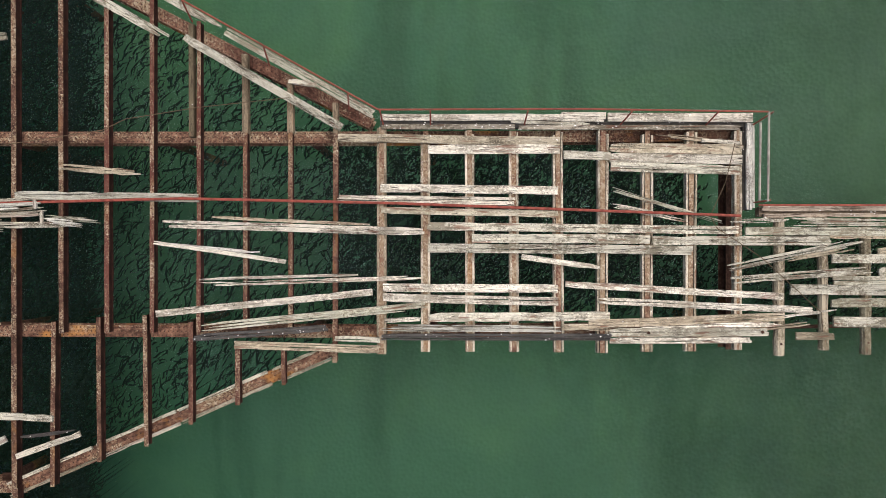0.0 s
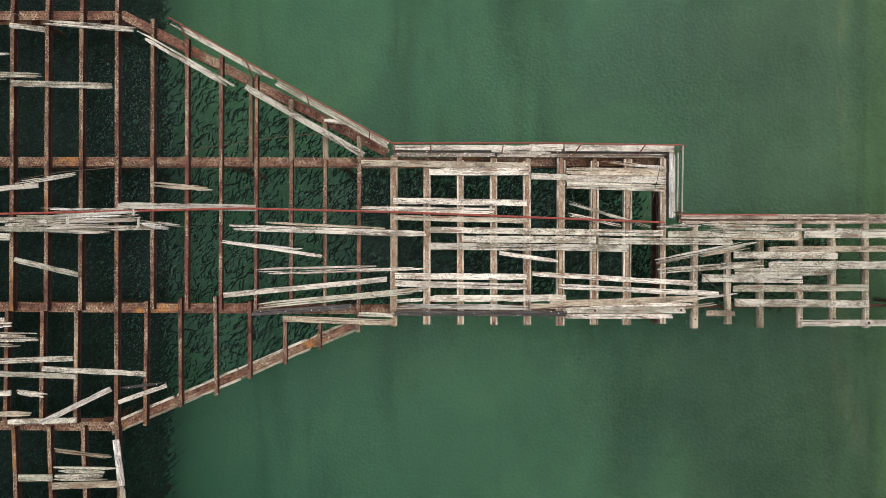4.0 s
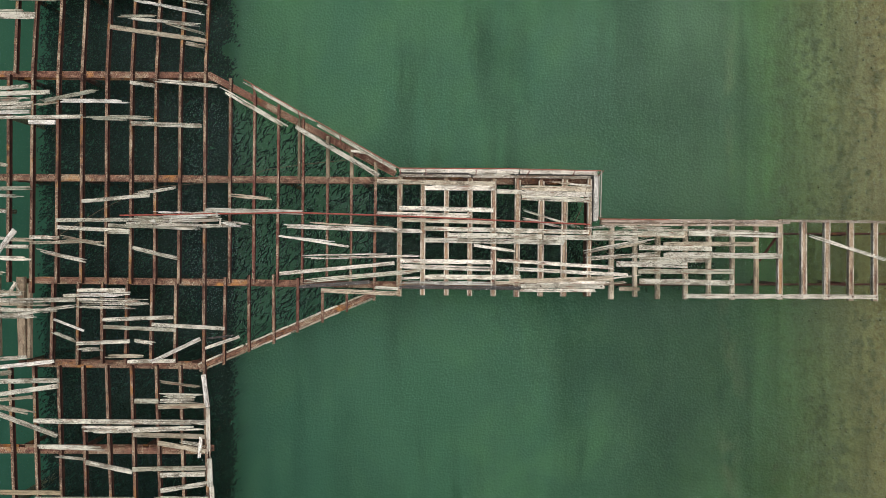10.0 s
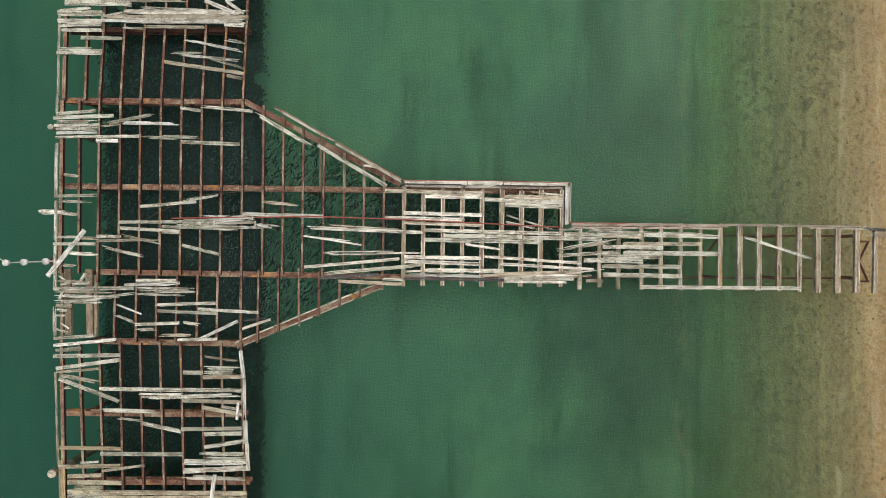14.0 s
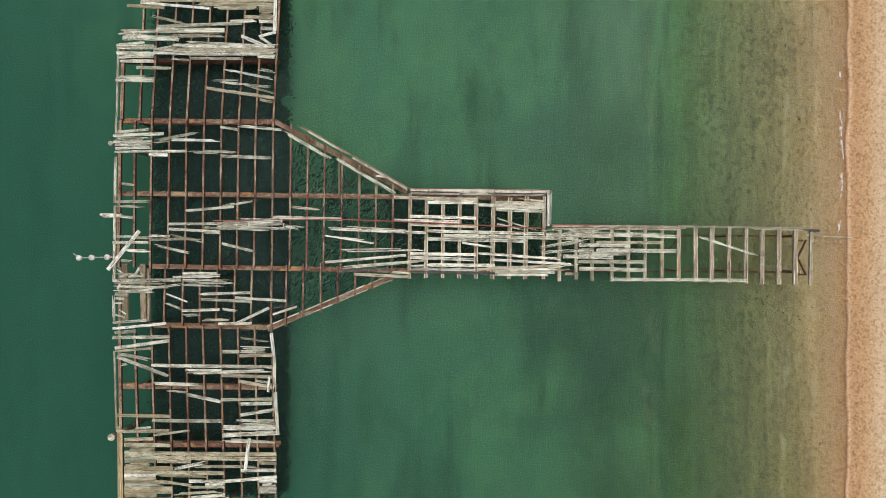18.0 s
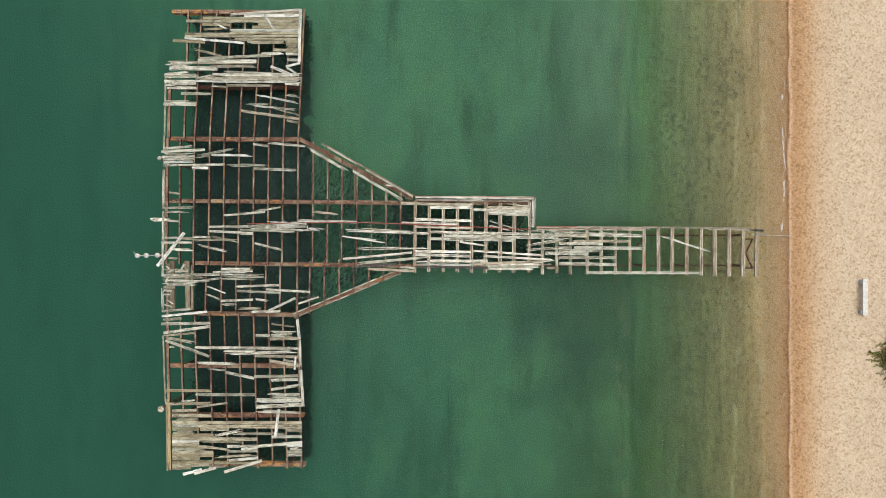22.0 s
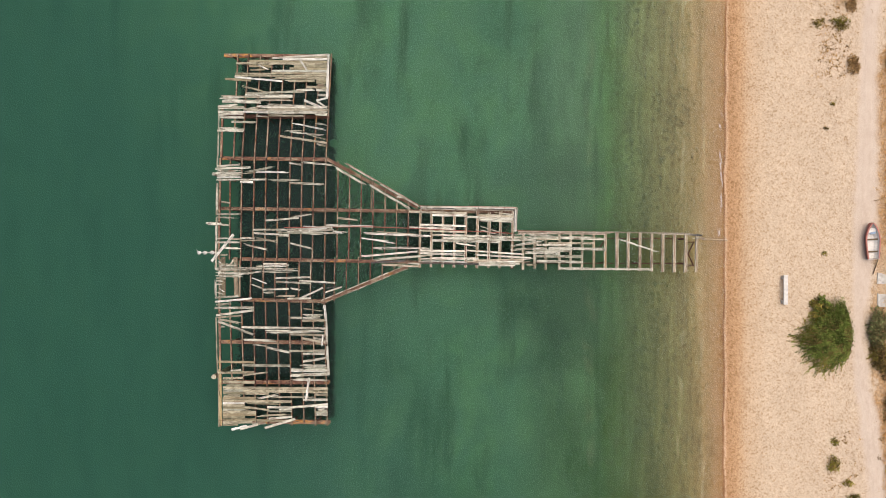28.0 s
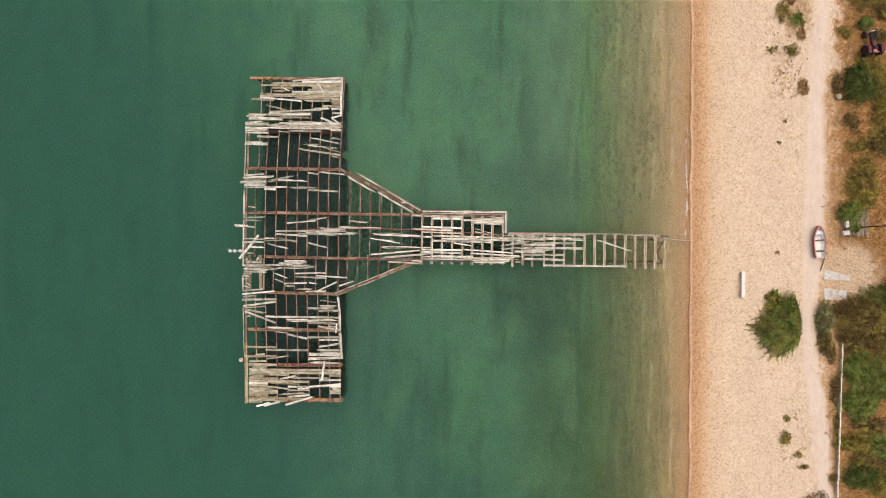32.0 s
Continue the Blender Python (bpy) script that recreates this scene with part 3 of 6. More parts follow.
def board(parent, x0, y0, x1, y1, w, style=""):
    """One weathered deck plank: one to four long pieces with splits that open and close, bitten edges and ragged ends."""
    length, turn = math.hypot(x1 - x0, y1 - y0), math.atan2(y1 - y0, x1 - x0)
    ragged = style in ("splinter", "stack") or (parent is pier_head and rng.random() < 0.2)
    if w < 0.1:
        n = 1 if rng.random() < 0.6 else 2
    else:
        n = rng.choice((2, 2, 3, 3, 4) if ragged else (1, 1, 1, 2, 2, 3))
    k = max(4, math.ceil(length / 0.28))
    steps["n"] += 1
    lift = 0.006 * (steps["n"] % 6) + (0.10 + 0.02 * (steps["n"] % 3) if style == "stack" else 0.075 if style == "top" else -0.012 if style == "dark" else 0)
    thick = 0.055
    verts, faces = [], []

    def drift(size, smooth=3):
        """A slowly wandering offset for every station."""
        knots = [rng.uniform(-size, size) for _ in range(k // smooth + 3)]
        return [knots[j // smooth] + (knots[j // smooth + 1] - knots[j // smooth]) * (j % smooth) / smooth for j in range(k + 1)]

    sag, bow = drift(0.010, 5), drift(0.007, 6)
    edge_lo = [abs(a) + (rng.uniform(0.008, 0.03) if rng.random() < 0.07 else 0.0) for a in drift(0.004, 2)]
    edge_hi = [-abs(a) - (rng.uniform(0.008, 0.03) if rng.random() < 0.07 else 0.0) for a in drift(0.004, 2)]
    cuts = [[-w / 2 + e for e in edge_lo]]
    for i in range(1, n):
        mid, wander = -w / 2 + w * (i + rng.uniform(-0.28, 0.28)) / n, drift(0.010, 3)
        cuts.append([mid + a for a in wander])
    cuts.append([w / 2 + e for e in edge_hi])
    splits = []
    for i in range(n + 1):
        if i in (0, n):
            splits.append([0.0] * (k + 1))
            continue
        kind, wide = rng.random(), rng.uniform(0.012, 0.03) * (1.4 if ragged else 1.0)
        reach, centre = rng.uniform(0.25, 0.8), rng.uniform(0.2, 0.8)
        row = []
        for j in range(k + 1):
            u = j / k
            f = max(0.0, 1 - u / reach) if kind < 0.35 else max(0.0, 1 - (1 - u) / reach) if kind < 0.7 else max(0.0, 1 - abs(u - centre) / (0.6 * reach))
            row.append(0.5 * wide * f ** 0.7 + 0.0015)
        splits.append(row)
    for i in range(n):
        reach = 0.55 if ragged else 0.05
        a0 = rng.uniform(0, reach) * (1 if rng.random() < 0.6 else 0.25)
        a1 = rng.uniform(0, reach * 1.2) * (1 if rng.random() < 0.6 else 0.25)
        a0, a1 = min(a0, length * 0.2), min(a1, length * 0.25)
        xs = [-length / 2 + a0 + (length - a0 - a1) * j / k for j in range(k + 1)]
        lo = [cuts[i][j] + bow[j] + splits[i][j] for j in range(k + 1)]
        hi = [cuts[i + 1][j] + bow[j] - splits[i + 1][j] for j in range(k + 1)]
        if ragged:
            for end in (0, 1):
                run, tip, lean = rng.randint(1, 2), rng.uniform(0.1, 0.85), rng.uniform(0.1, 0.9)
                for q in range(run):
                    j, f = (q if end == 0 else k - q), tip + (1 - tip) * q / run
                    mid = lo[j] + (hi[j] - lo[j]) * lean
                    lo[j], hi[j] = mid + (lo[j] - mid) * f, mid + (hi[j] - mid) * f
        else:
            if i == 0 and rng.random() < 0.4:
                lo[rng.choice((0, k))] += rng.uniform(0.01, 0.05) * min(1, w / 0.2)
            if i == n - 1 and rng.random() < 0.4:
                hi[rng.choice((0, k))] -= rng.uniform(0.01, 0.05) * min(1, w / 0.2)
        for j in range(k + 1):
            if hi[j] - lo[j] < 0.004:
                hi[j] = lo[j] = (hi[j] + lo[j]) / 2
                lo[j] -= 0.002
                hi[j] += 0.002
        box_strip(verts, faces, xs, lo, hi, -thick, rng.uniform(0, 0.007), sag)
    mat = {"dark": WOOD_DARK, "top": WOOD_PALE, "old": WOOD_OLD, "stack": WOOD_PALE, "kerb": WOOD_KERB, "pale": WOOD_PALE, "tan": WOOD_TAN, "grey": WOOD_WALK, "yellow": WOOD_YELLOW, "spotted": WOOD_SPOT}.get(style, WOOD_WALK if parent is walkway and rng.random() < 0.8 else WOOD_PALE if rng.random() < 0.10 else WOOD_TAN if parent is pier_head and (y0 > 11.5 or (x0 < -15.5 and y0 < -14.5)) and rng.random() < 0.75 else WOOD_HEAD if parent is pier_head else WOOD)
    ob = mesh_object("plank", verts, faces, mat, parent)
    ob.location = ((x0 + x1) / 2, (y0 + y1) / 2, DECK + lift)
    ob.rotation_euler = (rng.uniform(-0.03, 0.03), rng.uniform(-0.006, 0.006), turn)
    return ob


def placed(ob, x0, y0, x1, y1, z):
    ob.location = ((x0 + x1) / 2, (y0 + y1) / 2, z)
    ob.rotation_euler = (0, 0, math.atan2(y1 - y0, x1 - x0))
    return ob


def beam(parent, x0, y0, x1, y1, w):
    """A rolled steel joist: flanges and a web, its top under the planks."""
    length, w = math.hypot(x1 - x0, y1 - y0), 0.20 if x0 < -19.2 else min(w, 0.16) * 0.84
    k = max(2, math.ceil(length / 0.8))
    xs = [-length / 2 + length * j / k for j in range(k + 1)]
    verts, faces, flat = [], [], [0.0] * (k + 1)
    eat = [rng.uniform(0, 0.012) for _ in xs]
    eat2 = [rng.uniform(0, 0.012) for _ in xs]
    box_strip(verts, faces, xs, [-w / 2 + e for e in eat], [w / 2 - e for e in eat2], -0.02, 0.0, flat)
    steps["n"] += 1
    top = placed(mesh_object("joist", verts, faces, RUST_ORANGE if x0 < -19.2 else RUST_BARE if -8.6 < x0 < -0.5 else RUST, parent), x0, y0, x1, y1, DECK - 0.06 - 0.003 * (steps["n"] % 4))
    verts, faces = [], []
    box_strip(verts, faces, xs, [-0.007] * (k + 1), [0.007] * (k + 1), -0.24, -0.021, flat)
    box_strip(verts, faces, xs, [-0.36 * w + e for e in eat2], [0.36 * w - e for e in eat], -0.26, -0.24, flat)
    mesh_object("lower_flange", verts, faces, RUST_SHADED, top)
    return top


def timber(parent, x0, y0, x1, y1, w):
    length = math.hypot(x1 - x0, y1 - y0)
    k = max(2, math.ceil(length / 0.8))
    xs = [-length / 2 + length * j / k for j in range(k + 1)]
    verts, faces = [], []
    lo = [-w / 2 + rng.uniform(0, 0.015) for _ in xs]
    hi = [w / 2 - rng.uniform(0, 0.015) for _ in xs]
    box_strip(verts, faces, xs, lo, hi, -0.2, 0.0, [0.0] * (k + 1))
    return placed(mesh_object("timber_joist", verts, faces, WOOD_BROWN, parent), x0, y0, x1, y1, DECK - 0.065)


def bearer(parent, x0, y0, x1, y1, w):
    """A steel joist between two bolted timber nailers."""
    w = min(max(w, 0.2), 0.28)
    core = beam(parent, x0, y0, x1, y1, 0.16)
    core.location.z -= 0.012
    core.data.materials[0] = RUST_CORE
    length = math.hypot(x1 - x0, y1 - y0)
    k = max(2, math.ceil(length / 0.9))
    for side in (-1, 1):
        a = rng.uniform(0.0, 0.12)
        xs = [-length / 2 + a + (length - a) * j / k for j in range(k + 1)]
        mid = side * (w / 2 - 0.032)
        verts, faces = [], []
        lo = [mid - 0.034 + rng.uniform(0, 0.012) for _ in xs]
        hi = [mid + 0.034 - rng.uniform(0, 0.012) for _ in xs]
        box_strip(verts, faces, xs, lo, hi, -0.17, 0.012, [rng.uniform(-0.008, 0.004) for _ in xs])
        mesh_object("nailer", verts, faces, NAILER, core)
    return core


def log_bearer(parent, x0, y0, x1, y1, w):
    """A round log across the walkway, adzed flat on top, with a rusty drift bolt near each end."""
    length = math.hypot(x1 - x0, y1 - y0)
    k, sides, r0 = max(4, math.ceil(length / 0.35)), 10, 0.5 * min(max(w, 0.25), 0.28)
    verts, faces = [], []
    wob = [rng.uniform(0.92, 1.05) for _ in range(k + 1)]
    side = [rng.uniform(-0.012, 0.012) for _ in range(k + 1)]
    for j in range(k + 1):
        for q in range(sides):
            a = 6.2832 * (q + 0.5) / sides
            verts.append((-length / 2 + length * j / k, side[j] + r0 * wob[j] * math.cos(a), min(r0 * math.sin(a), 0.8 * r0) - 0.8 * r0))
    for j in range(k):
        for q in range(sides):
            p, n = sides * j + q, sides * j + (q + 1) % sides
            faces.append((p, n, n + sides, p + sides))
    faces += [tuple(reversed(range(sides))), tuple(range(sides * k, sides * (k + 1)))]
    core = placed(mesh_object("log_bearer", verts, faces, WOOD_LOG, parent), x0, y0, x1, y1, DECK - 0.062)
    for end in (-1, 1):
        bm = bmesh.new()
        add_rod(bm, (end * (length / 2 - 0.3), 0, -0.02), (end * (length / 2 - 0.3), 0, 0.02), 0.03, 0.025, 8)
        part("bolt", bm, RUST_DARK, core)
    return core


def girder(parent, x0, y0, x1, y1, w):
    """A riveted plate girder under the joists."""
    length, w = math.hypot(x1 - x0, y1 - y0), 0.30
    steps["n"] += 1
    k = max(2, math.ceil(length / 1.5))
    xs = [-length / 2 + length * j / k for j in range(k + 1)]
    verts, faces, flat = [], [], [0.0] * (k + 1)
    for lo, hi, z0, z1 in ((-w / 2, w / 2, -0.022, 0.0), (-0.009, 0.009, -0.45, -0.022), (-w / 2, w / 2, -0.472, -0.45), (-0.07, -0.009, -0.07, -0.022), (0.009, 0.07, -0.07, -0.022)):
        box_strip(verts, faces, xs, [lo] * (k + 1), [hi] * (k + 1), z0, z1, flat)
    top = placed(mesh_object("girder", verts, faces, RUST_GIRDER, parent), x0, y0, x1, y1, DECK - 0.396 - 0.007 * (steps["n"] % 5))
    rv, rf = [], []
    for i in range(int(length / 0.11)):
        for y in (-0.1, 0.0, 0.1):
            x, n = -length / 2 + 0.06 + 0.11 * i + (0.0 if y else 0.055), len(rv)
            rv += [(x + 0.018 * math.cos(a), y + 0.018 * math.sin(a), 0.001) for a in (0, 1.257, 2.513, 3.77, 5.027)] + [(x, y, 0.008)]
            rf += [(n + j, n + (j + 1) % 5, n + 5) for j in range(5)]
    mesh_object("rivets", rv, rf, RIVET, top)
    return top


# ---- ground and sea ----
PROFILE = [(-3000, -8.2), (-60, -5.2), (-20, -3.6), (5, -2.2), (18, -0.7), (25, 0.16), (29.5, 0.68), (30.3, 0.8), (31.1, 1.02), (33.5, 1.12), (37, 1.16), (44, 1.2), (52, 1.35), (70, 2.0), (200, 5), (3000, 12)]


def land(x, y):
    for (xa, za), (xb, zb) in zip(PROFILE, PROFILE[1:]):
        if x <= xb:
            z = za + (zb - za) * (x - xa) / (xb - xa)
            break
    else:
        z = PROFILE[-1][1]
    if -40 < x < 80 and abs(y) < 120:
        z += 0.10 * noise.noise((x * 0.25, y * 0.11, 0.0)) + 0.03 * noise.noise((x * 0.9, y * 0.7, 3.0)) * (1 if x > 31 else 0.5)
    return z


def sheet(name, xs, ys, height, mat):
    verts = [(x, y, height(x, y)) for x in xs for y in ys]
    n = len(ys)
    faces = [(i * n + j, (i + 1) * n + j, (i + 1) * n + j + 1, i * n + j + 1) for i in range(len(xs) - 1) for j in range(n - 1)]
    ob = mesh_object(name, verts, faces, mat)
    ob.data.polygons.foreach_set("use_smooth", [True] * len(faces))
    return ob


fine_x = [-40 + 2 * i for i in range(30)] + [20 + 0.45 * i for i in range(90)]
fine_y = [-70 + 1.0 * i for i in range(141)]
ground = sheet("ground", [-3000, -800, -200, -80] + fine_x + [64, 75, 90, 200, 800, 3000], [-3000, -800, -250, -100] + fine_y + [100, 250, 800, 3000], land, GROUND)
tagged(ground, "pale shingle beach sloping into a weedy seabed", "ground", kind="structure")
water = sheet("water", [-3000, -400, -60, 0, 20, 33], [-3000, -400, 0, 400, 3000], lambda x, y: SEA, WATER)
tagged(water, "calm green turbid sea with fine ripples", "water", kind="structure")

trail = []
COURSE = [(70, 46.5, 1.0), (24, 44.9, 0.8), (17.5, 44.3, 0.85), (11, 44.2, 0.95), (-1.7, 44.0, 1.2), (-7, 43.7, 0.95), (-12, 43.25, 0.55), (-17, 43.7, 0.75), (-21, 44.5, 0.95), (-27, 45.2, 0.9), (-33, 45.4, 0.9), (-70, 47, 0.9)]
for i in range(1000):
    y = 69.5 - 0.1375 * i
    for (ya, xa, wa), (yb, xb, wb) in zip(COURSE, COURSE[1:]):
        if ya >= y >= yb:
            f = (ya - y) / (ya - yb)
            f = f * f * (3 - 2 * f)
            trail.append((y, xa + (xb - xa) * f, wa + (wb - wa) * f))
            break
verts, faces = [], []
for i, (y, mid, half) in enumerate(trail):
    for j in range(5):
        x = mid + 0.55 * half * (j / 2 - 1) + (rng.uniform(-0.1, 0.1) if j in (0, 4) else 0.0)
        verts.append((x, y, land(x, y) + (0.016 if 0 < j < 4 else -0.01)))
for i in range(len(trail) - 1):
    for j in range(4):
        faces.append((5 * i + j, 5 * i + j + 1, 5 * i + j + 6, 5 * i + j + 5))
path = mesh_object("path", verts, faces, PATH_SAND)
tagged(path, "trodden pale sand path behind the beach", "path", kind="structure")
beside = []
for v in ground.data.vertices:
    x, y = v.co.x, v.co.y
    row = min(range(len(trail)), key=lambda i: abs(trail[i][0] - y)) if abs(y) < 69 and 38 < x < 55 else None
    beside.append(9.0 if row is None else abs(x - trail[row][1]) - trail[row][2])
ground.data.attributes.new("beside_path", "FLOAT", "POINT").data.foreach_set("value", beside)

# ---- pier ----
pier_head = thing("pier_head", "ruined T-shaped pier head of rusty steel with broken grey planks", "pier", kind="structure")
pier_neck = thing("pier_neck", "ruined pier neck of steel joists with weathered grey planks", "pier", kind="structure")
walkway = thing("walkway", "bare timber and steel walkway reaching from the pier to the beach", "pier", kind="structure")

# head girders
girder(pier_head, -19.56, 4.67, -9.07, 4.60, 0.34)
girder(pier_head, -19.68, -0.24, -0.30, -0.42, 0.34)
girder(pier_head, -17.56, -5.17, 0.14, -5.42, 0.34)
girder(pier_head, -17.87, -9.15, -9.23, -9.29, 0.34)
girder(pier_head, -19.60, -13.28, -9.10, -13.33, 0.34)
girder(pier_head, -19.60, -17.23, -8.85, -17.21, 0.34)
girder(pier_head, -19.46, -21.05, -8.78, -21.11, 0.44).data.materials[0] = RUST_ORANGE
girder(pier_head, -19.28, 14.71, -8.98, 14.66, 0.44).data.materials[0] = RUST_ORANGE
# inferred girder; the shade under the planks is put into its darker rust
deep = girder(pier_head, -19.62, 8.82, -9.07, 8.85, 0.34)
deep.location.z -= 0.3
deep.data.materials[0] = RUST_DARK
girder(pier_head, -9.19, 4.63, -0.30, -0.07, 0.34)
girder(pier_head, -9.66, -9.35, -1.30, -5.85, 0.19)
# head joists
beam(pier_head, -17.82, 14.67, -18.19, 4.64, 0.30)
beam(pier_head, -16.78, 14.77, -17.36, 4.61, 0.30)
beam(pier_head, -15.59, 14.68, -16.16, 4.62, 0.30)
beam(pier_head, -14.46, 14.68, -15.03, 4.62, 0.30)
beam(pier_head, -13.32, 14.68, -13.86, 4.62, 0.30)
beam(pier_head, -12.14, 14.69, -12.69, 4.62, 0.30)
beam(pier_head, -11.00, 14.69, -11.53, 4.59, 0.30)
beam(pier_head, -9.81, 14.70, -10.39, 4.60, 0.30)
beam(pier_head, -8.73, 14.80, -9.22, 4.60, 0.30)
beam(pier_head, -19.28, 9.58, -19.39, 4.67, 0.35)
beam(pier_head, -19.48, 4.61, -19.59, -5.22, 0.18)
beam(pier_head, -18.50, 4.61, -18.55, -5.25, 0.18)
beam(pier_head, -17.36, 4.58, -17.47, -5.77, 0.18)
beam(pier_head, -16.16, 4.58, -16.28, -5.31, 0.18)
beam(pier_head, -15.03, 4.59, -15.11, -5.30, 0.18)
beam(pier_head, -13.86, 4.59, -13.94, -5.33, 0.18)
beam(pier_head, -12.69, 4.59, -12.78, -5.33, 0.18)
beam(pier_head, -11.53, 4.56, -11.64, -5.33, 0.18)
beam(pier_head, -10.39, 4.57, -10.50, -5.33, 0.18)
beam(pier_head, -9.22, 4.54, -9.33, -9.35, 0.22)
beam(pier_head, -8.03, 4.36, -8.11, -5.32, 0.15)
beam(pier_head, -6.89, 3.74, -6.97, -5.32, 0.15)
beam(pier_head, -5.76, 3.14, -5.84, -5.34, 0.14)
beam(pier_head, -4.59, 2.48, -4.67, -5.35, 0.13)
beam(pier_head, -3.45, -0.33, -3.50, -5.27, 0.14)
beam(pier_head, -2.32, -0.34, -2.37, -5.28, 0.14)
beam(pier_head, -1.18, -0.37, -1.26, -6.13, 0.18)
timber(pier_head, -4.79, 2.42, -4.80, -0.42, 0.14)
timber(pier_head, -3.45, 1.64, -3.45, -0.33, 0.16)
timber(pier_head, -2.32, 0.90, -2.32, -0.34, 0.16)
timber(pier_head, -1.19, 0.40, -1.18, -0.37, 0.14)
beam(pier_head, -16.43, -5.24, -16.52, -9.18, 0.18)
beam(pier_head, -15.23, -5.24, -15.29, -9.18, 0.18)
beam(pier_head, -14.10, -5.24, -14.12, -9.11, 0.18)
beam(pier_head, -12.93, -5.24, -13.02, -9.11, 0.18)
beam(pier_head, -11.76, -5.14, -11.82, -9.11, 0.18)
beam(pier_head, -10.62, -5.14, -10.68, -9.11, 0.18)
beam(pier_head, -8.30, -5.03, -8.37, -9.17, 0.14)
beam(pier_head, -7.18, -4.93, -7.19, -8.56, 0.14)
beam(pier_head, -6.02, -4.89, -6.01, -8.18, 0.14)
beam(pier_head, -4.86, -5.07, -4.89, -7.64, 0.14)
beam(pier_head, -3.70, -5.59, -3.71, -7.17, 0.16)
beam(pier_head, -2.56, -5.69, -2.55, -6.68, 0.14)
timber(pier_head, -19.16, -5.00, -19.10, -8.75, 0.37)
timber(pier_head, -17.97, -5.00, -17.87, -8.75, 0.37)
timber(pier_head, -17.54, -5.31, -17.56, -8.84, 0.15)
timber(pier_head, -19.47, -5.22, -19.50, -9.21, 0.18)
beam(pier_head, -19.50, -9.21, -19.30, -21.40, 0.22)
beam(pier_head, -18.49, -9.21, -18.13, -19.67, 0.18)
beam(pier_head, -17.35, -9.21, -17.04, -19.67, 0.18)
beam(pier_head, -16.18, -9.21, -15.91, -21.15, 0.18)
beam(pier_head, -15.04, -9.21, -14.74, -21.23, 0.18)
beam(pier_head, -13.91, -9.20, -13.52, -21.06, 0.18)
beam(pier_head, -12.74, -9.20, -12.39, -21.32, 0.18)
beam(pier_head, -11.57, -9.20, -11.22, -21.06, 0.18)
beam(pier_head, -10.44, -9.20, -10.09, -21.33, 0.18)
beam(pier_head, -9.30, -9.20, -8.96, -21.33, 0.18)
# neck girders
girder(pier_neck, -0.49, -0.42, 9.45, -0.46, 0.34)
girder(pier_neck, 0.14, -5.42, 9.45, -5.44, 0.30)
# neck joists
bearer(pier_neck, -0.03, -0.23, -0.09, -5.93, 0.24)
bearer(pier_neck, 1.07, -0.33, 1.02, -5.88, 0.24)
bearer(pier_neck, 2.18, -0.31, 2.14, -5.89, 0.24)
bearer(pier_neck, 3.29, -0.35, 3.25, -5.91, 0.24)
bearer(pier_neck, 4.40, -0.36, 4.37, -5.93, 0.26)
bearer(pier_neck, 5.54, -0.34, 5.46, -5.96, 0.28)
bearer(pier_neck, 6.66, -0.38, 6.59, -5.94, 0.28)
bearer(pier_neck, 7.77, -0.39, 7.68, -5.94, 0.28)
bearer(pier_neck, 8.94, -0.38, 8.88, -5.92, 0.20)
log_bearer(pier_neck, 9.98, -2.59, 9.96, -6.08, 0.27)
log_bearer(pier_neck, 11.09, -2.60, 11.07, -5.95, 0.21)
log_bearer(pier_neck, 12.18, -2.62, 12.15, -6.07, 0.27)
# walk joists
log_bearer(walkway, 13.47, -2.30, 13.47, -6.08, 0.25)
log_bearer(walkway, 14.57, -2.30, 14.58, -6.08, 0.25)
log_bearer(walkway, 15.68, -2.29, 15.69, -6.11, 0.25)
log_bearer(walkway, 16.82, -2.29, 16.83, -6.10, 0.25)
bearer(walkway, 17.95, -2.29, 17.93, -6.10, 0.25)
bearer(walkway, 19.06, -2.32, 19.07, -6.10, 0.28)
bearer(walkway, 20.17, -2.32, 20.15, -6.13, 0.28)
bearer(walkway, 21.31, -2.34, 21.29, -6.16, 0.25)
bearer(walkway, 22.44, -2.37, 22.43, -6.19, 0.25)
bearer(walkway, 23.52, -2.40, 23.50, -6.22, 0.28)
bearer(walkway, 24.63, -2.43, 24.64, -6.21, 0.28)
bearer(walkway, 25.77, -2.46, 25.75, -6.21, 0.25)
bearer(walkway, 24.64, -2.62, 24.60, -6.25, 0.28)
bearer(walkway, 25.75, -2.62, 25.70, -6.25, 0.28)
bearer(walkway, 26.81, -2.66, 26.76, -6.25, 0.23)


def pile(parent, x, y, r=0.12, top=DECK - 0.86, cap=0.3):
    bm = bmesh.new()
    add_rod(bm, (0, 0, land(x, y) - 0.6), (0, 0, top), r, r, 10)
    add_box(bm, 0, 0, top, cap, cap, 0.04)
    ob = part("pile", bm, RUST_DARK, parent)
    ob.location = (x, y, 0)
    return ob


for gy in (14.66, 8.84, 4.62, -0.3, -5.25, -9.22, -13.3, -17.2, -21.07):
    for gx in (-18.4, -15.4, -12.4, -10.0):
        pile(pier_head, gx, gy)
for gx in (-5.8, -2.0):
    pile(pier_head, gx, -0.36)
    pile(pier_head, gx, -5.38)
for gx in (1.2, 4.6, 8.9):
    pile(pier_neck, gx, -0.43)
    pile(pier_neck, gx, -5.43)
for gx in (12.6, 18.2, 21.4, 25.9):
    pile(walkway, gx, -2.98, 0.09, cap=0.2)
    pile(walkway, gx, -5.42, 0.09, cap=0.2)


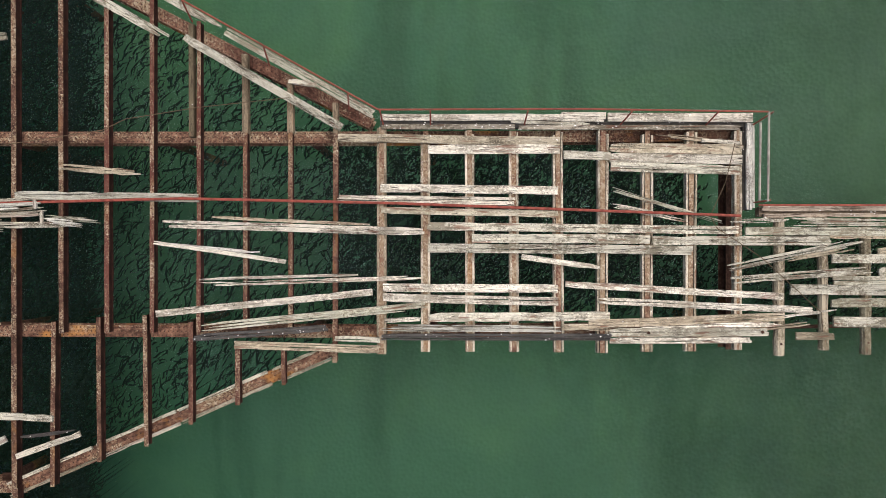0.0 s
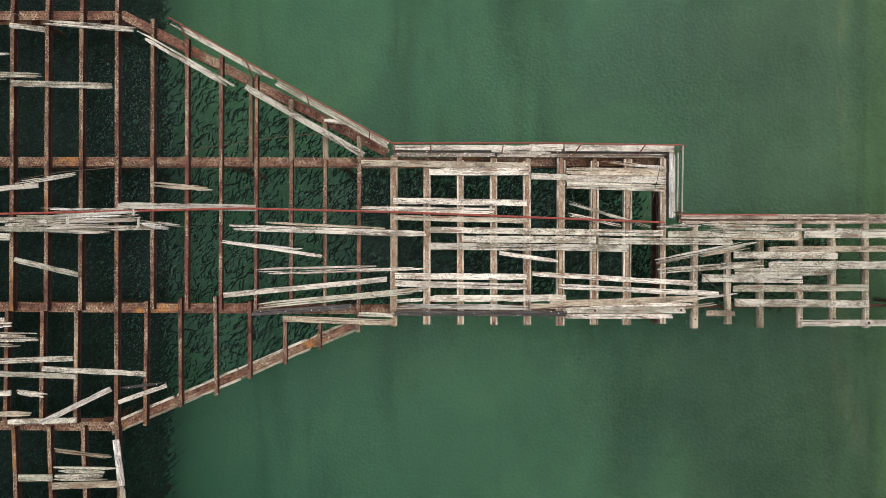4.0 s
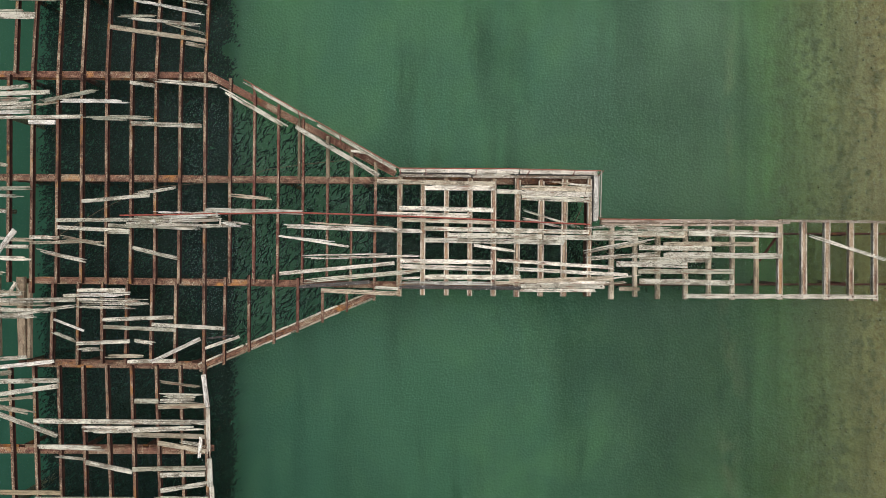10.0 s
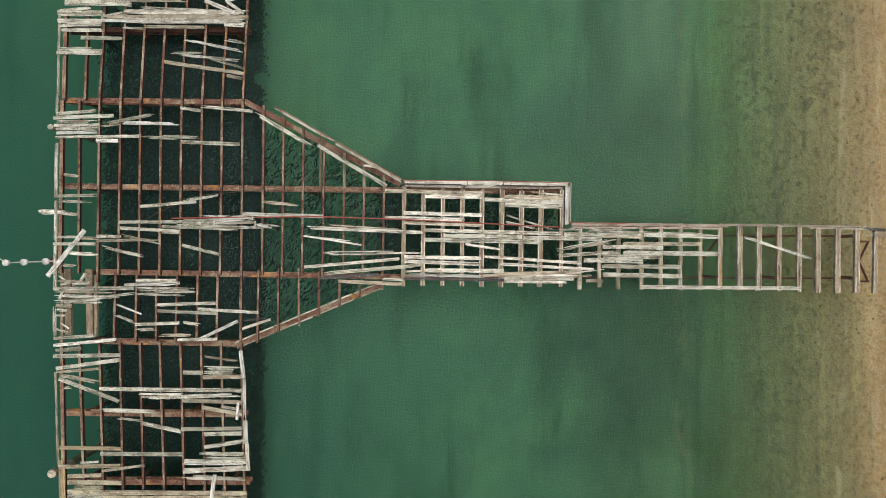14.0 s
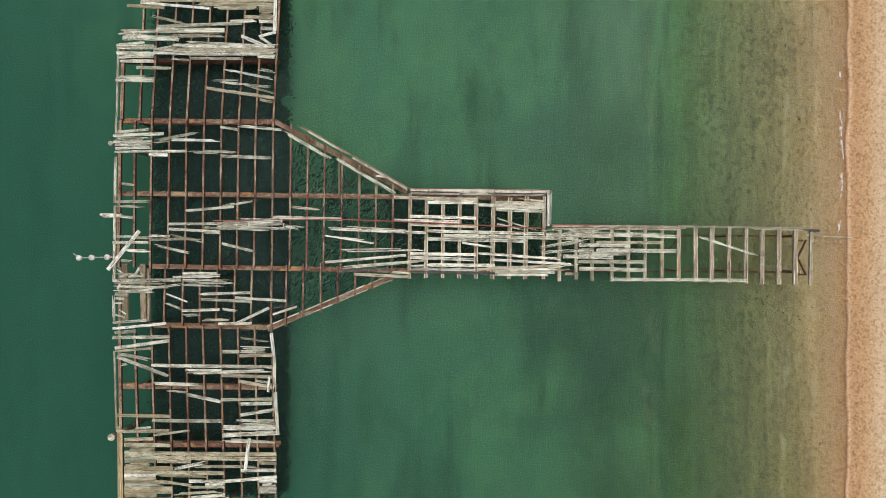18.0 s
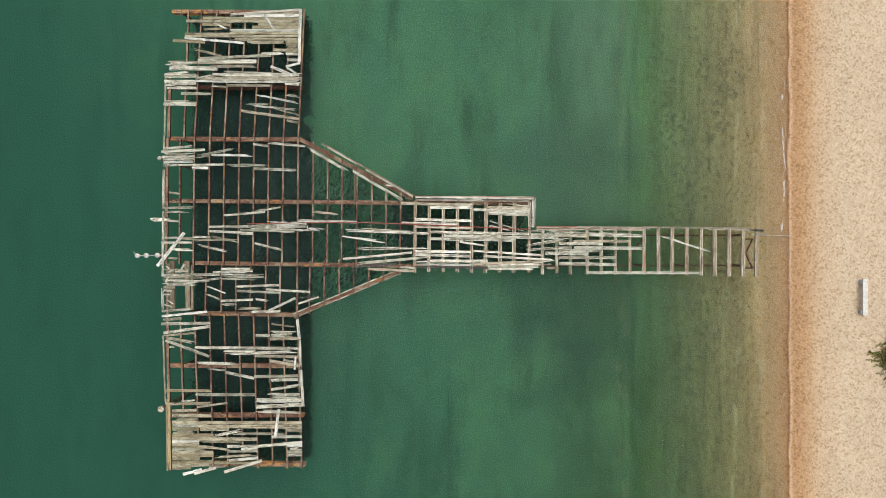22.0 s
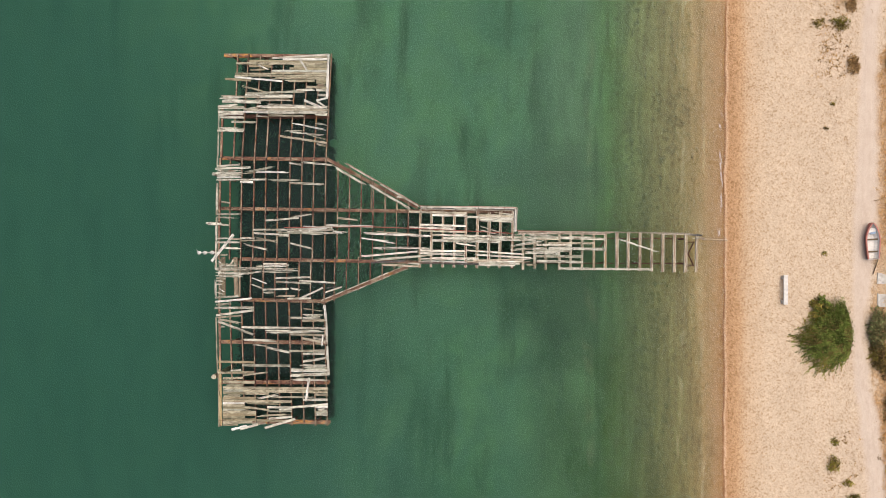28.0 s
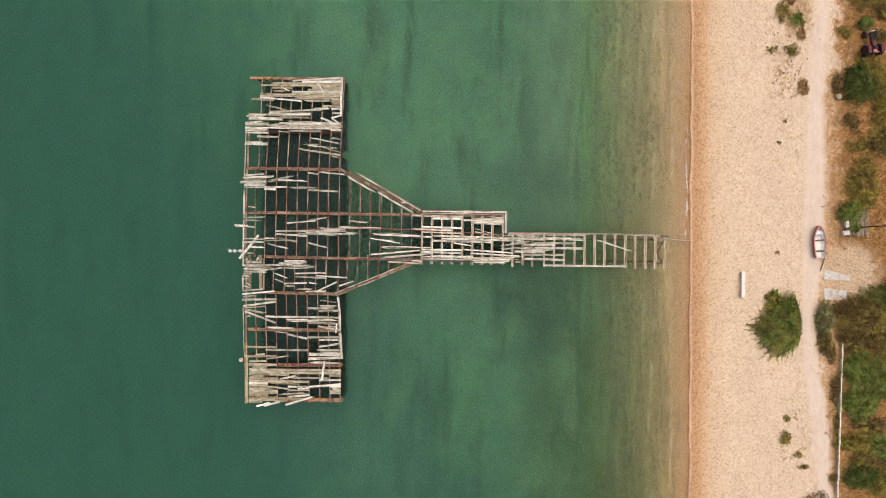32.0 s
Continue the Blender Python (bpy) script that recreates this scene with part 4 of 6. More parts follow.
def brace(parent, a, c, r=0.045):
    bm = bmesh.new()
    add_rod(bm, a, c, r, r, 6)
    return part("brace", bm, RUST_DARK, parent)


for gy in (-2.98, -5.42):
    for xa, xb in ((9.6, 15.2), (15.25, 20.6), (20.65, 26.0)):
        bm = bmesh.new()
        add_rod(bm, (xa, gy, 1.95), (xb, gy, 1.95), 0.05, 0.05, 8)
        part('stringer', bm, RUST_DARK, walkway)
for a, c in (((25.8, -3.3), (26.75, -3.3)), ((25.8, -5.6), (26.75, -5.6)), ((26.15, -4.45), (26.7, -3.3)), ((26.15, -4.45), (26.7, -5.6)), ((26.15, -4.45), (25.85, -3.8)), ((26.15, -4.45), (25.85, -5.1)), ((17.2, -4.3), (18.2, -2.9))):
    brace(walkway, (*a, 2.0), (*c, 2.0), 0.06)

# added dark timbers shade the gaps between neck kerb boards; the walkway's is brown
for x0, y0, x1, y1, w in ((-0.07, -0.11, 9.28, -0.17, 0.30), (9.17, -0.3, 9.14, -2.4, 0.24), (9.45, -2.45, 18.0, -2.5, 0.26)):
    bed = timber(pier_neck if x0 < 9.3 else walkway, x0, y0, x1, y1, w)
    bed.name, bed.location.z = "kerb_timber", DECK - 0.085
    bed.data.materials[0] = WOOD_DARK if x0 < 9.3 else WOOD_KERB
EDGE = (-9.66, -9.35, -1.30, -5.85)
# cross girder under the step in the deck, and the timbers along the slanting south edge
cross = girder(pier_neck, 9.05, -0.9, 8.98, -6.0, 0.3)
cross.location.z -= 0.25
cross.data.materials[0] = RUST_DARK
edge_len = math.hypot(EDGE[2] - EDGE[0], EDGE[3] - EDGE[1])
edge_turn = math.atan2(EDGE[3] - EDGE[1], EDGE[2] - EDGE[0])
for s in (-1, 1):
    for a, c in ((0.0, 0.27), (0.275, 0.52), (0.525, 0.8), (0.805, 1.0)):
        ox, oy = -s * 0.165 * math.sin(edge_turn), s * 0.165 * math.cos(edge_turn)
        px = [EDGE[0] + (EDGE[2] - EDGE[0]) * q + ox for q in (a, c)]
        py = [EDGE[1] + (EDGE[3] - EDGE[1]) * q + oy for q in (a, c)]
        strip = board(pier_head, px[0], py[0], px[1], py[1], 0.085)
        strip.name = "edge_strip"
        strip.location.z = DECK - 0.33


# ---- rails and pipes ----
def rod_thing(name, points, r, mat, label, category):
    root = thing(name, label, category)
    for a, c in zip(points, points[1:]):
        bm = bmesh.new()
        add_rod(bm, a, c, r, r, 8)
        part("pipe", bm, mat, root)
    return root


conduit = rod_thing("pipe_run", [(-13.2, -2.1, 2.62), (-5.0, -1.98, 2.66), (0.2, -2.15, 2.70), (8.9, -2.55, 2.69)], 0.035, RED_PIPE, "thin red-painted pipe laid along the bare joists", "pipe")
railing = thing("railing", "bent rusty red pipe railing along the pier edge", "railing")


def rail(a, c, r, mat, name="rail"):
    bm = bmesh.new()
    add_rod(bm, a, c, r, r, 8)
    return part(name, bm, mat, railing)


RAIL = 3.5
corner, box_ne, box_se = (-0.02, 0.0, RAIL), (9.26, -0.12, RAIL - 0.08), (9.22, -2.25, RAIL - 0.1)
rail((-7.1, 4.05, RAIL), corner, 0.022, RED_PIPE)
rail(corner, (4.8, -0.02, RAIL - 0.05), 0.022, RED_PIPE)
rail((4.8, -0.02, RAIL - 0.05), box_ne, 0.022, RED_PIPE)
rail(box_ne, box_se, 0.026, GREY_PIPE)
rail((9.24, -0.3, 3.05), (9.21, -2.2, 3.02), 0.028, GREY_PIPE)
rail((9.28, -2.3, 2.85), (12.6, -2.33, 2.8), 0.025, RED_PIPE)
for i, x in enumerate((0.02, 1.2, 3.55, 5.95, 8.1, 9.28)):
    rail((x, -0.02 - 0.01 * x - 0.16, DECK), (x + 0.1 * math.sin(3 * i), -0.02 - 0.012 * x, RAIL - 0.05), 0.02, RED_PIPE, "post")
for f in (0.05, 0.35, 0.62, 0.9):
    x, y = -7.1 + 7.08 * f, 4.05 * (1 - f)
    rail((x - 0.1, y - 0.2, DECK), (x, y, RAIL), 0.02, RED_PIPE, "post")
rail((9.28, -2.22, DECK), (9.28, -2.22, RAIL - 0.1), 0.02, RED_PIPE, "post")

def wire(points, label):
    root = thing("wire", label, "wire", "loose wires on the pier")
    for a, c in zip(points, points[1:]):
        bm = bmesh.new()
        add_rod(bm, a, c, 0.011, 0.011, 5)
        part("strand", bm, BARK, root)


wire([(-16.5, -3.3, 2.62), (-14.2, -1.9, 2.64), (-12.3, -0.95, 2.62), (-11.0, -0.72, 2.6), (-9.6, -0.62, 2.62), (-7.0, -0.25, 2.6), (-6.4, 0.02, 2.62), (-4.6, 0.28, 2.66), (-2.3, 0.5, 2.68)], "thin rusty wire sagging across bare joists")
wire([(8.75, -0.75, 2.75), (8.55, -1.7, 2.66), (8.15, -2.55, 2.68), (8.3, -2.85, 2.7), (9.4, -3.6, 2.72), (10.9, -5.0, 2.7)], "thin dark wire curling over broken planks")

# ---- marker mast at the seaward edge ----
mast = thing("marker_mast", "slim white marker mast with three round lanterns", "mast", at=(-19.95, -4.55, 0))
bm = bmesh.new()
add_rod(bm, (0, 0, DECK - 0.1), (0, 0, DECK + 3.85), 0.045, 0.035, 10)
part("pole", bm, WHITE, mast)
bm = bmesh.new()
add_box(bm, 0, 0, DECK - 0.02, 0.4, 0.4, 0.06, 0.01)
part("base_plate", bm, RUST_DARK, mast)
for z, r in ((0.62, 0.19), (2.45, 0.18), (3.85, 0.17)):
    bm = bmesh.new()
    add_rod(bm, (0, 0, DECK + z - 0.13), (0, 0, DECK + z + 0.05), r * 0.85, r, 16)
    add_rod(bm, (0, 0, DECK + z + 0.05), (0, 0, DECK + z + 0.16), r, r * 0.45, 16)
    part("lantern", bm, WHITE, mast)
bm = bmesh.new()
add_rod(bm, (0, 0, DECK + 3.9), (-0.12, 0.28, DECK + 4.2), 0.03, 0.02, 6)
part("arm", bm, WHITE, mast)

# fender log and mooring posts along the seaward face
log = thing("fender_log", "short grey timber fender log jutting over the sea", "fender", at=(-20.3, -1.75, DECK - 0.15))
bm = bmesh.new()
add_rod(bm, (0.9, -0.02, 0), (-0.25, 0, 0), 0.14, 0.17, 10)
add_rod(bm, (-0.25, 0, 0), (-0.55, 0.05, 0), 0.17, 0.06, 10)
part("log", bm, WOOD, log)
bm = bmesh.new()
add_rod(bm, (0.1, 0.0, -2.9), (0.1, 0, -0.1), 0.12, 0.12, 10)
part("upright", bm, WOOD_OLD, log)
for x, y, size in ((-20.05, 3.05, 0.15), (-19.95, -16.6, 0.23)):
    post = thing("mooring_post", "upright grey mooring post standing against the pier edge", "post", "mooring posts", at=(x, y, 0))
    bm = bmesh.new()
    add_rod(bm, (0, 0, -5.2), (0, 0, DECK + 0.06), size, size, 10)
    part("shaft", bm, WOOD_OLD, post)
    bm = bmesh.new()
    add_rod(bm, (0, 0, DECK + 0.06), (0, 0, DECK + 0.16), size * 1.08, size * 0.8, 10)
    part("cap", bm, WOOD, post, "bleached cracked cap")

# long pole from the last bearer down to the beach
spar = thing("fallen_spar", "long thin weathered spar leaning from the walkway to the sand", "spar")
bm = bmesh.new()
add_rod(bm, (26.3, -2.95, 2.66), (30.5, -3.08, 0.9), 0.04, 0.05, 8)
part("pole", bm, WOOD_OLD, spar)

# ---- beach things ----
bench = thing("bench", "long white-painted concrete bench on the shingle", "bench", at=(35.93, -7.95, land(35.93, -7.95) - 0.02))
bm = bmesh.new()
add_box(bm, 0, 0, 0.45, 0.42, 2.9, 0.12, 0.015)
part("seat", bm, WHITE, bench)
for s in (-1, 1):
    bm = bmesh.new()
    add_box(bm, 0, 1.2 * s, 0.2, 0.5, 0.34, 0.4, 0.015)
    part("support", bm, WHITE, bench)

BOAT_RED = plain("faded_red_paint", (0.43, 0.17, 0.135), 0.6, 0, 0.3, 5)
BOAT_WHITE = plain("chalky_white_paint", (0.62, 0.58, 0.53), 0.6, 0, 0.2, 5)
BOAT_BLUE = plain("blue_grey_cloth", (0.30, 0.38, 0.48), 0.8, 0, 0.4, 9)


def boat_outline(s, inset=0.0):
    """Half width along the boat, s from 0 at the stern to 1 at the stem."""
    w = 0.56 + 0.16 * math.sin(min(s * 1.6, 1.0) * math.pi / 2) if s < 0.5 else 0.72 * math.cos((s - 0.5) * math.pi) ** 0.62
    return max(w - inset, 0.02)


boat = thing("rowing_boat", "small red rowing boat with white inside, drawn up on the path", "boat", at=(44.4, -3.1, land(44.4, -3.1) + 0.02), turn=3)
LB = 3.6


def loft(rows):
    verts = [v for r in rows for v in r]
    n = len(rows[0])
    return verts, [(i * n + j, i * n + j + 1, (i + 1) * n + j + 1, (i + 1) * n + j) for i in range(len(rows) - 1) for j in range(n - 1)]


rows, inner, gun = [], [], []
for i in range(15):
    s = i / 14
    y, w = -LB / 2 + LB * s, boat_outline(s)
    h = 0.55 + 0.16 * s * s
    keel = 0.02 + 0.3 * max(0, s - 0.75) ** 1.2
    rows.append([(-w, y, h), (-w * 0.92, y, 0.3 + 0.1 * s), (-w * 0.55, y, keel + 0.06), (0, y, keel), (w * 0.55, y, keel + 0.06), (w * 0.92, y, 0.3 + 0.1 * s), (w, y, h)])
    v = max(w - 0.11, 0.01)
    yi = y * 0.955
    inner.append([(-v, yi, h - 0.01), (-v * 0.9, yi, 0.34 + 0.08 * s), (-v * 0.5, yi, 0.2), (0, yi, 0.19), (v * 0.5, yi, 0.2), (v * 0.9, yi, 0.34 + 0.08 * s), (v, yi, h - 0.01)])
    gun.append([(-w - 0.02, y, h), (-w, y, h + 0.035), (-v, yi, h + 0.03), (-v, yi, h - 0.03)])
v, f = loft(rows)
f.append(tuple(range(7)))
mesh_object("hull", v, f, BOAT_RED, boat)
v, f = loft(inner)
f.append(tuple(range(7)))
mesh_object("lining", v, f, BOAT_WHITE, boat)
for side in (1, -1):
    v, f = loft([[(p[0] * side, p[1], p[2]) for p in r] for r in gun])
    mesh_object("gunwale", v, f, BOAT_RED, boat)
bm = bmesh.new()
add_box(bm, 0, -LB / 2 + 0.02, 0.36, 1.08, 0.06, 0.42, 0.01)
part("transom", bm, BOAT_WHITE, boat)
for y in (-1.05, 0.15):
    bm = bmesh.new()
    add_box(bm, 0, y, 0.42, 1.24, 0.17, 0.035, 0.006)
    part("thwart", bm, BARK, boat)
bm = bmesh.new()
add_box(bm, 0, 1.0, 0.47, 0.78, 0.5, 0.05, 0.02)
part("bow_seat", bm, BOAT_WHITE, boat)
bm = bmesh.new()
add_box(bm, 0.02, 0.78, 0.53, 0.62, 0.2, 0.07, 0.03, 8)
part("folded_cloth", bm, BOAT_BLUE, boat)

pole = thing("wooden_pole", "dark thin pole lying beside the boat", "pole")
bm = bmesh.new()
add_rod(bm, (45.35, -4.2, land(45.3, -4.2) + 0.25), (44.75, -6.4, land(44.7, -6.4) + 0.05), 0.05, 0.045, 8)
part("shaft", bm, BARK, pole)


def slab(x, y, sx, sy, turn, taper):
    """A broken slab that narrows to the east, with a chipped rim."""
    root = thing("concrete_slab", "pale broken concrete slab sunk in dry soil", "slab", "slabs by the path", at=(x, y, land(x, y) + 0.06), turn=turn)
    pts = [(sx * (k / 9 - 0.5), -sy / 2 * (1 - 0.3 * taper * k / 9) + rng.uniform(-0.04, 0.04)) for k in range(10)]
    pts += [(sx * (0.5 - k / 9) + rng.uniform(-0.05, 0.03), sy / 2 * (1 - 1.5 * taper * (1 - k / 9)) + rng.uniform(-0.05, 0.04)) for k in range(10)]
    bm = bmesh.new()
    low = [bm.verts.new((p, q, -0.2)) for p, q in pts]
    top = [bm.verts.new((p, q, 0.02 * p)) for p, q in pts]
    bm.faces.new(top)
    for i in range(20):
        bm.faces.new((low[i], low[(i + 1) % 20], top[(i + 1) % 20], top[i]))
    part("concrete", bm, CONCRETE, root)


slab(46.65, -6.85, 2.9, 1.1, -4, 0.62)
slab(46.45, -8.95, 2.5, 1.35, 0, 0.3)

wall = thing("low_wall", "narrow whitewashed low wall beside dry grass", "wall", kind="structure")
for i in range(9):
    ya, yb = -14.2 - 1.95 * i, -14.2 - 1.95 * (i + 1) + 0.04
    xa = 47.05 - 0.055 * i
    bm = bmesh.new()
    add_box(bm, xa, (ya + yb) / 2, land(xa, ya) + 0.18, 0.15, abs(yb - ya) * (1.0 if i % 4 else 0.97), 0.5, 0.02)
    part("wall_section", bm, LIMEWASH, wall)

platform = thing("plank_platform", "derelict grey plank platform overgrown by a shrub", "platform", at=(48.55, -0.9, 0))
for i in range(9):
    bm = bmesh.new()
    add_box(bm, -0.9 + 0.27 * i, 0, land(49, -1) + 0.35 + rng.uniform(-0.02, 0.02), 0.24, 3.2 + rng.uniform(-0.4, 0.2), 0.05, 0.008, rng.uniform(-2, 2))
    part("plank", bm, WOOD_BROWN, platform)
for a in (-0.8, 1.1):
    bm = bmesh.new()
    add_box(bm, 0.1, a, land(49, -1) + 0.2, 2.4, 0.16, 0.24, 0.01)
    part("sleeper", bm, WOOD_OLD, platform)
for x, y, sx, sy, turn in ((47.2, -1.15, 0.34, 0.66, 4), (47.1, -2.1, 0.66, 0.46, 10)):
    crate = thing("crate", "small pale box standing on the platform edge", "crate", "crates by the platform", at=(x, y, land(x, y) + 0.62), turn=turn)
    bm = bmesh.new()
    add_box(bm, 0, 0, 0, sx, sy, 0.4, 0.02)
    part("box", bm, WHITE, crate)
    bm = bmesh.new()
    add_box(bm, 0, 0, 0.21, sx + 0.04, sy + 0.04, 0.04, 0.01)
    part("lid", bm, CONCRETE, crate)

boulder = thing("boulder", "round pale lichened boulder beside the dark shrub", "stone", at=(46.6, 13.2, land(46.6, 13.2)))
bm = bmesh.new()
bmesh.ops.create_icosphere(bm, subdivisions=2, radius=0.38, matrix=Matrix.Diagonal((1, 0.92, 0.75, 1)))
for v in bm.verts:
    v.co *= 1 + 0.12 * noise.noise(v.co * 3)
    v.co.z += 0.2
part("stone", bm, LICHENED, boulder)

lamp = thing("street_lamp", "dark double-headed lamp post with white globes", "lamp", at=(48.9, -1.45, land(48.9, -1.45)))
bm = bmesh.new()
add_rod(bm, (0, 0, 0), (0, 0, 4.6), 0.07, 0.045, 10)
part("post", bm, DARK, lamp)
bm = bmesh.new()
add_rod(bm, (0, -0.28, 4.5), (0, 0.28, 4.5), 0.03, 0.03, 8)
part("arm", bm, DARK, lamp)
for s in (-1, 1):
    bm = bmesh.new()
    bmesh.ops.create_icosphere(bm, subdivisions=2, radius=0.2, matrix=Matrix.Translation((0, 0.3 * s, 4.65)))
    part("globe", bm, WHITE, lamp)

# old tractor in the scrub
TRACTOR_RED = plain("dull_dark_red", (0.13, 0.022, 0.025), 0.6, 0, 0.4, 6)
tractor = thing("tractor", "old red tractor with dark tyres half hidden in scrub", "tractor", at=(49.95, 18.35, land(49.95, 18.35)), turn=-84)


def wheel(x, y, r, w):
    bm = bmesh.new()
    add_rod(bm, (x, y - w / 2, r), (x, y + w / 2, r), r, r, 20)
    tyre = part("wheel", bm, DARK, tractor, "dark worn tyre")
    bm = bmesh.new()
    add_rod(bm, (x, y - w / 2 - 0.02, r), (x, y + w / 2 + 0.02, r), r * 0.5, r * 0.5, 14)
    part("rim", bm, TRACTOR_RED, tyre)


wheel(0.1, -0.75, 0.62, 0.36)
wheel(0.1, 0.75, 0.62, 0.36)
wheel(-1.75, -0.55, 0.38, 0.22)
wheel(-1.75, 0.55, 0.38, 0.22)
bm = bmesh.new()
add_box(bm, -0.55, 0, 0.88, 0.6, 0.44, 0.44, 0.06)
part("bonnet", bm, TRACTOR_RED, tractor)
bm = bmesh.new()
add_box(bm, -1.35, 0, 0.72, 1.1, 0.34, 0.4, 0.04)
for x in (-1.75, -1.5, -1.25, -1.0):
    add_box(bm, x, 0.06, 0.96, 0.14, 0.2, 0.12, 0.03)
add_rod(bm, (-1.75, -0.55, 0.4), (-1.75, 0.55, 0.4), 0.05, 0.05, 8)
part("engine", bm, DARK, tractor, "bare dark engine block")
bm = bmesh.new()
add_rod(bm, (-1.2, -0.22, 0.8), (-1.2, -0.22, 1.35), 0.04, 0.04, 8)
add_rod(bm, (-1.7, -0.2, 0.85), (-0.9, -0.2, 0.85), 0.035, 0.035, 8)
part("exhaust_pipe", bm, RUST_DARK, tractor)
bm = bmesh.new()
add_box(bm, -1.98, 0, 0.82, 0.08, 0.42, 0.42, 0.02)
part("grille", bm, WHITE, tractor, "pale front grille")
bm = bmesh.new()
add_box(bm, 0.15, 0, 0.75, 0.8, 0.7, 0.35, 0.05)
part("body", bm, DARK, tractor)
for s in (-1, 1):
    bm = bmesh.new()
    add_box(bm, 0.1, 0.72 * s, 1.3, 0.8, 0.34, 0.05, 0.02)
    part("mudguard", bm, TRACTOR_RED, tractor)
bm = bmesh.new()
add_box(bm, 0.3, 0, 1.05, 0.42, 0.46, 0.12, 0.04)
add_box(bm, 0.5, 0, 1.25, 0.08, 0.46, 0.4, 0.03)
part("seat", bm, BOAT_RED, tractor)
bm = bmesh.new()
add_rod(bm, (-0.25, 0, 0.95), (-0.1, 0, 1.3), 0.025, 0.025, 6)
bmesh.ops.create_cone(bm, cap_ends=True, segments=14, radius1=0.2, radius2=0.2, depth=0.03, matrix=pose(-0.1, 0, 1.3, 0, -20, 0))
part("steering_wheel", bm, DARK, tractor)


# ---- plants ----
def crown_mesh(lobes, leaves, size, seed):
    """Leaves scattered over the shells of overlapping lobes (x, y, z, rx, ry, rz)."""
    r = np.random.RandomState(seed)
    weight = np.array([l[3] * l[4] for l in lobes])
    pick = r.choice(len(lobes), leaves, p=weight / weight.sum())
    lob = np.array(lobes)[pick]
    d = r.normal(size=(leaves, 3))
    d /= np.linalg.norm(d, axis=1, keepdims=True)
    d[:, 2] = np.abs(d[:, 2]) * np.where(r.rand(leaves) < 0.85, 1, -0.4)
    rad = 0.62 + 0.45 * r.rand(leaves)
    rad *= 1 + 0.22 * np.sin(5 * np.arctan2(d[:, 1], d[:, 0]) + 3 * pick)
    c = lob[:, :3] + d * lob[:, 3:] * rad[:, None]
    u = r.normal(size=(leaves, 3)) + d * 0.8
    u /= np.linalg.norm(u, axis=1, keepdims=True)
    v = np.cross(u, r.normal(size=(leaves, 3)))
    v /= np.linalg.norm(v, axis=1, keepdims=True)
    s = size * (0.5 + r.rand(leaves, 1))
    quad = np.stack([c - u * s, c + v * s * 0.45, c + u * s, c - v * s * 0.45], 1)
    quad[:, :, 2] = np.maximum(quad[:, :, 2], 0.02)
    verts = quad.reshape(-1, 3).tolist()
    faces = [(4 * i, 4 * i + 1, 4 * i + 2, 4 * i + 3) for i in range(leaves)]
    return verts, faces


def shrub(name, x, y, rx, ry, h, mat, label, leaves, size=0.16, seed=1, lobes=9, category="shrub", group=""):
    """A rooted plant: forked stems under a crown of loose leaves."""
    r = random.Random(seed)
    root = thing(name, label, category, group, at=(x, y, land(x, y) - 0.02))
    spots = []
    for i in range(lobes):
        a, q = r.uniform(0, 6.283), math.sqrt(r.random()) * 0.72
        k = r.uniform(0.32, 0.5)
        spots.append((rx * q * math.cos(a), ry * q * math.sin(a), h * r.uniform(0.25, 0.6) * (1.1 - 0.5 * q), rx * k, ry * k * r.uniform(0.8, 1.1), h * r.uniform(0.3, 0.45)))
    v, f = crown_mesh(spots, leaves, size, seed)
    mesh_object("crown", v, f, mat, root)
    bm = bmesh.new()
    for s in spots[: 5 if h > 0.8 else 3]:
        add_rod(bm, (0.04 * s[0], 0.04 * s[1], -0.1), (s[0] * 0.45, s[1] * 0.45, s[2] * 0.6), 0.035 * h ** 0.5 + 0.01, 0.02, 6)
        add_rod(bm, (s[0] * 0.45, s[1] * 0.45, s[2] * 0.6), (s[0], s[1], s[2] + s[5] * 0.4), 0.022, 0.006, 5)
    part("stems", bm, BARK, root)
    return root


def fingers(root, rx, ry, h, count, mat, seed):
    """Long leafy shoots that reach out past the crown and fork."""
    r = np.random.RandomState(seed)
    verts, faces = [], []
    for i in range(count):
        a, q = r.rand() * 6.283, 0.15 + 0.5 * r.rand()
        x, y, z = rx * q * math.cos(a), ry * q * math.sin(a), h * (0.95 - 0.8 * q) * (0.7 + 0.3 * r.rand())
        a += 0.5 * r.normal()
        for k in range(2):
            b, px, py, pz = a + (k - 0.5) * 0.8, x, y, z
            for step in range(r.randint(6, 18)):
                px, py, pz = px + 0.11 * rx / 2.4 * math.cos(b), py + 0.11 * ry / 3.4 * math.sin(b), max(0.05, pz - 0.02 * step * h / 2.3)
                b += 0.16 * r.normal()
                for _ in range(4):
                    c, l, n = b + 1.1 * r.normal(), 0.07 + 0.09 * r.rand(), len(verts)
                    w = 0.028
                    verts += [(px, py, pz), (px + 0.5 * l * math.cos(c) - w * math.sin(c), py + 0.5 * l * math.sin(c) + w * math.cos(c), pz + 0.03), (px + l * math.cos(c), py + l * math.sin(c), pz + 0.05 * r.normal() + 0.02), (px + 0.5 * l * math.cos(c) + w * math.sin(c), py + 0.5 * l * math.sin(c) - w * math.cos(c), pz)]
                    faces.append((n, n + 1, n + 2, n + 3))
    mesh_object("foliage", verts, faces, mat, root)


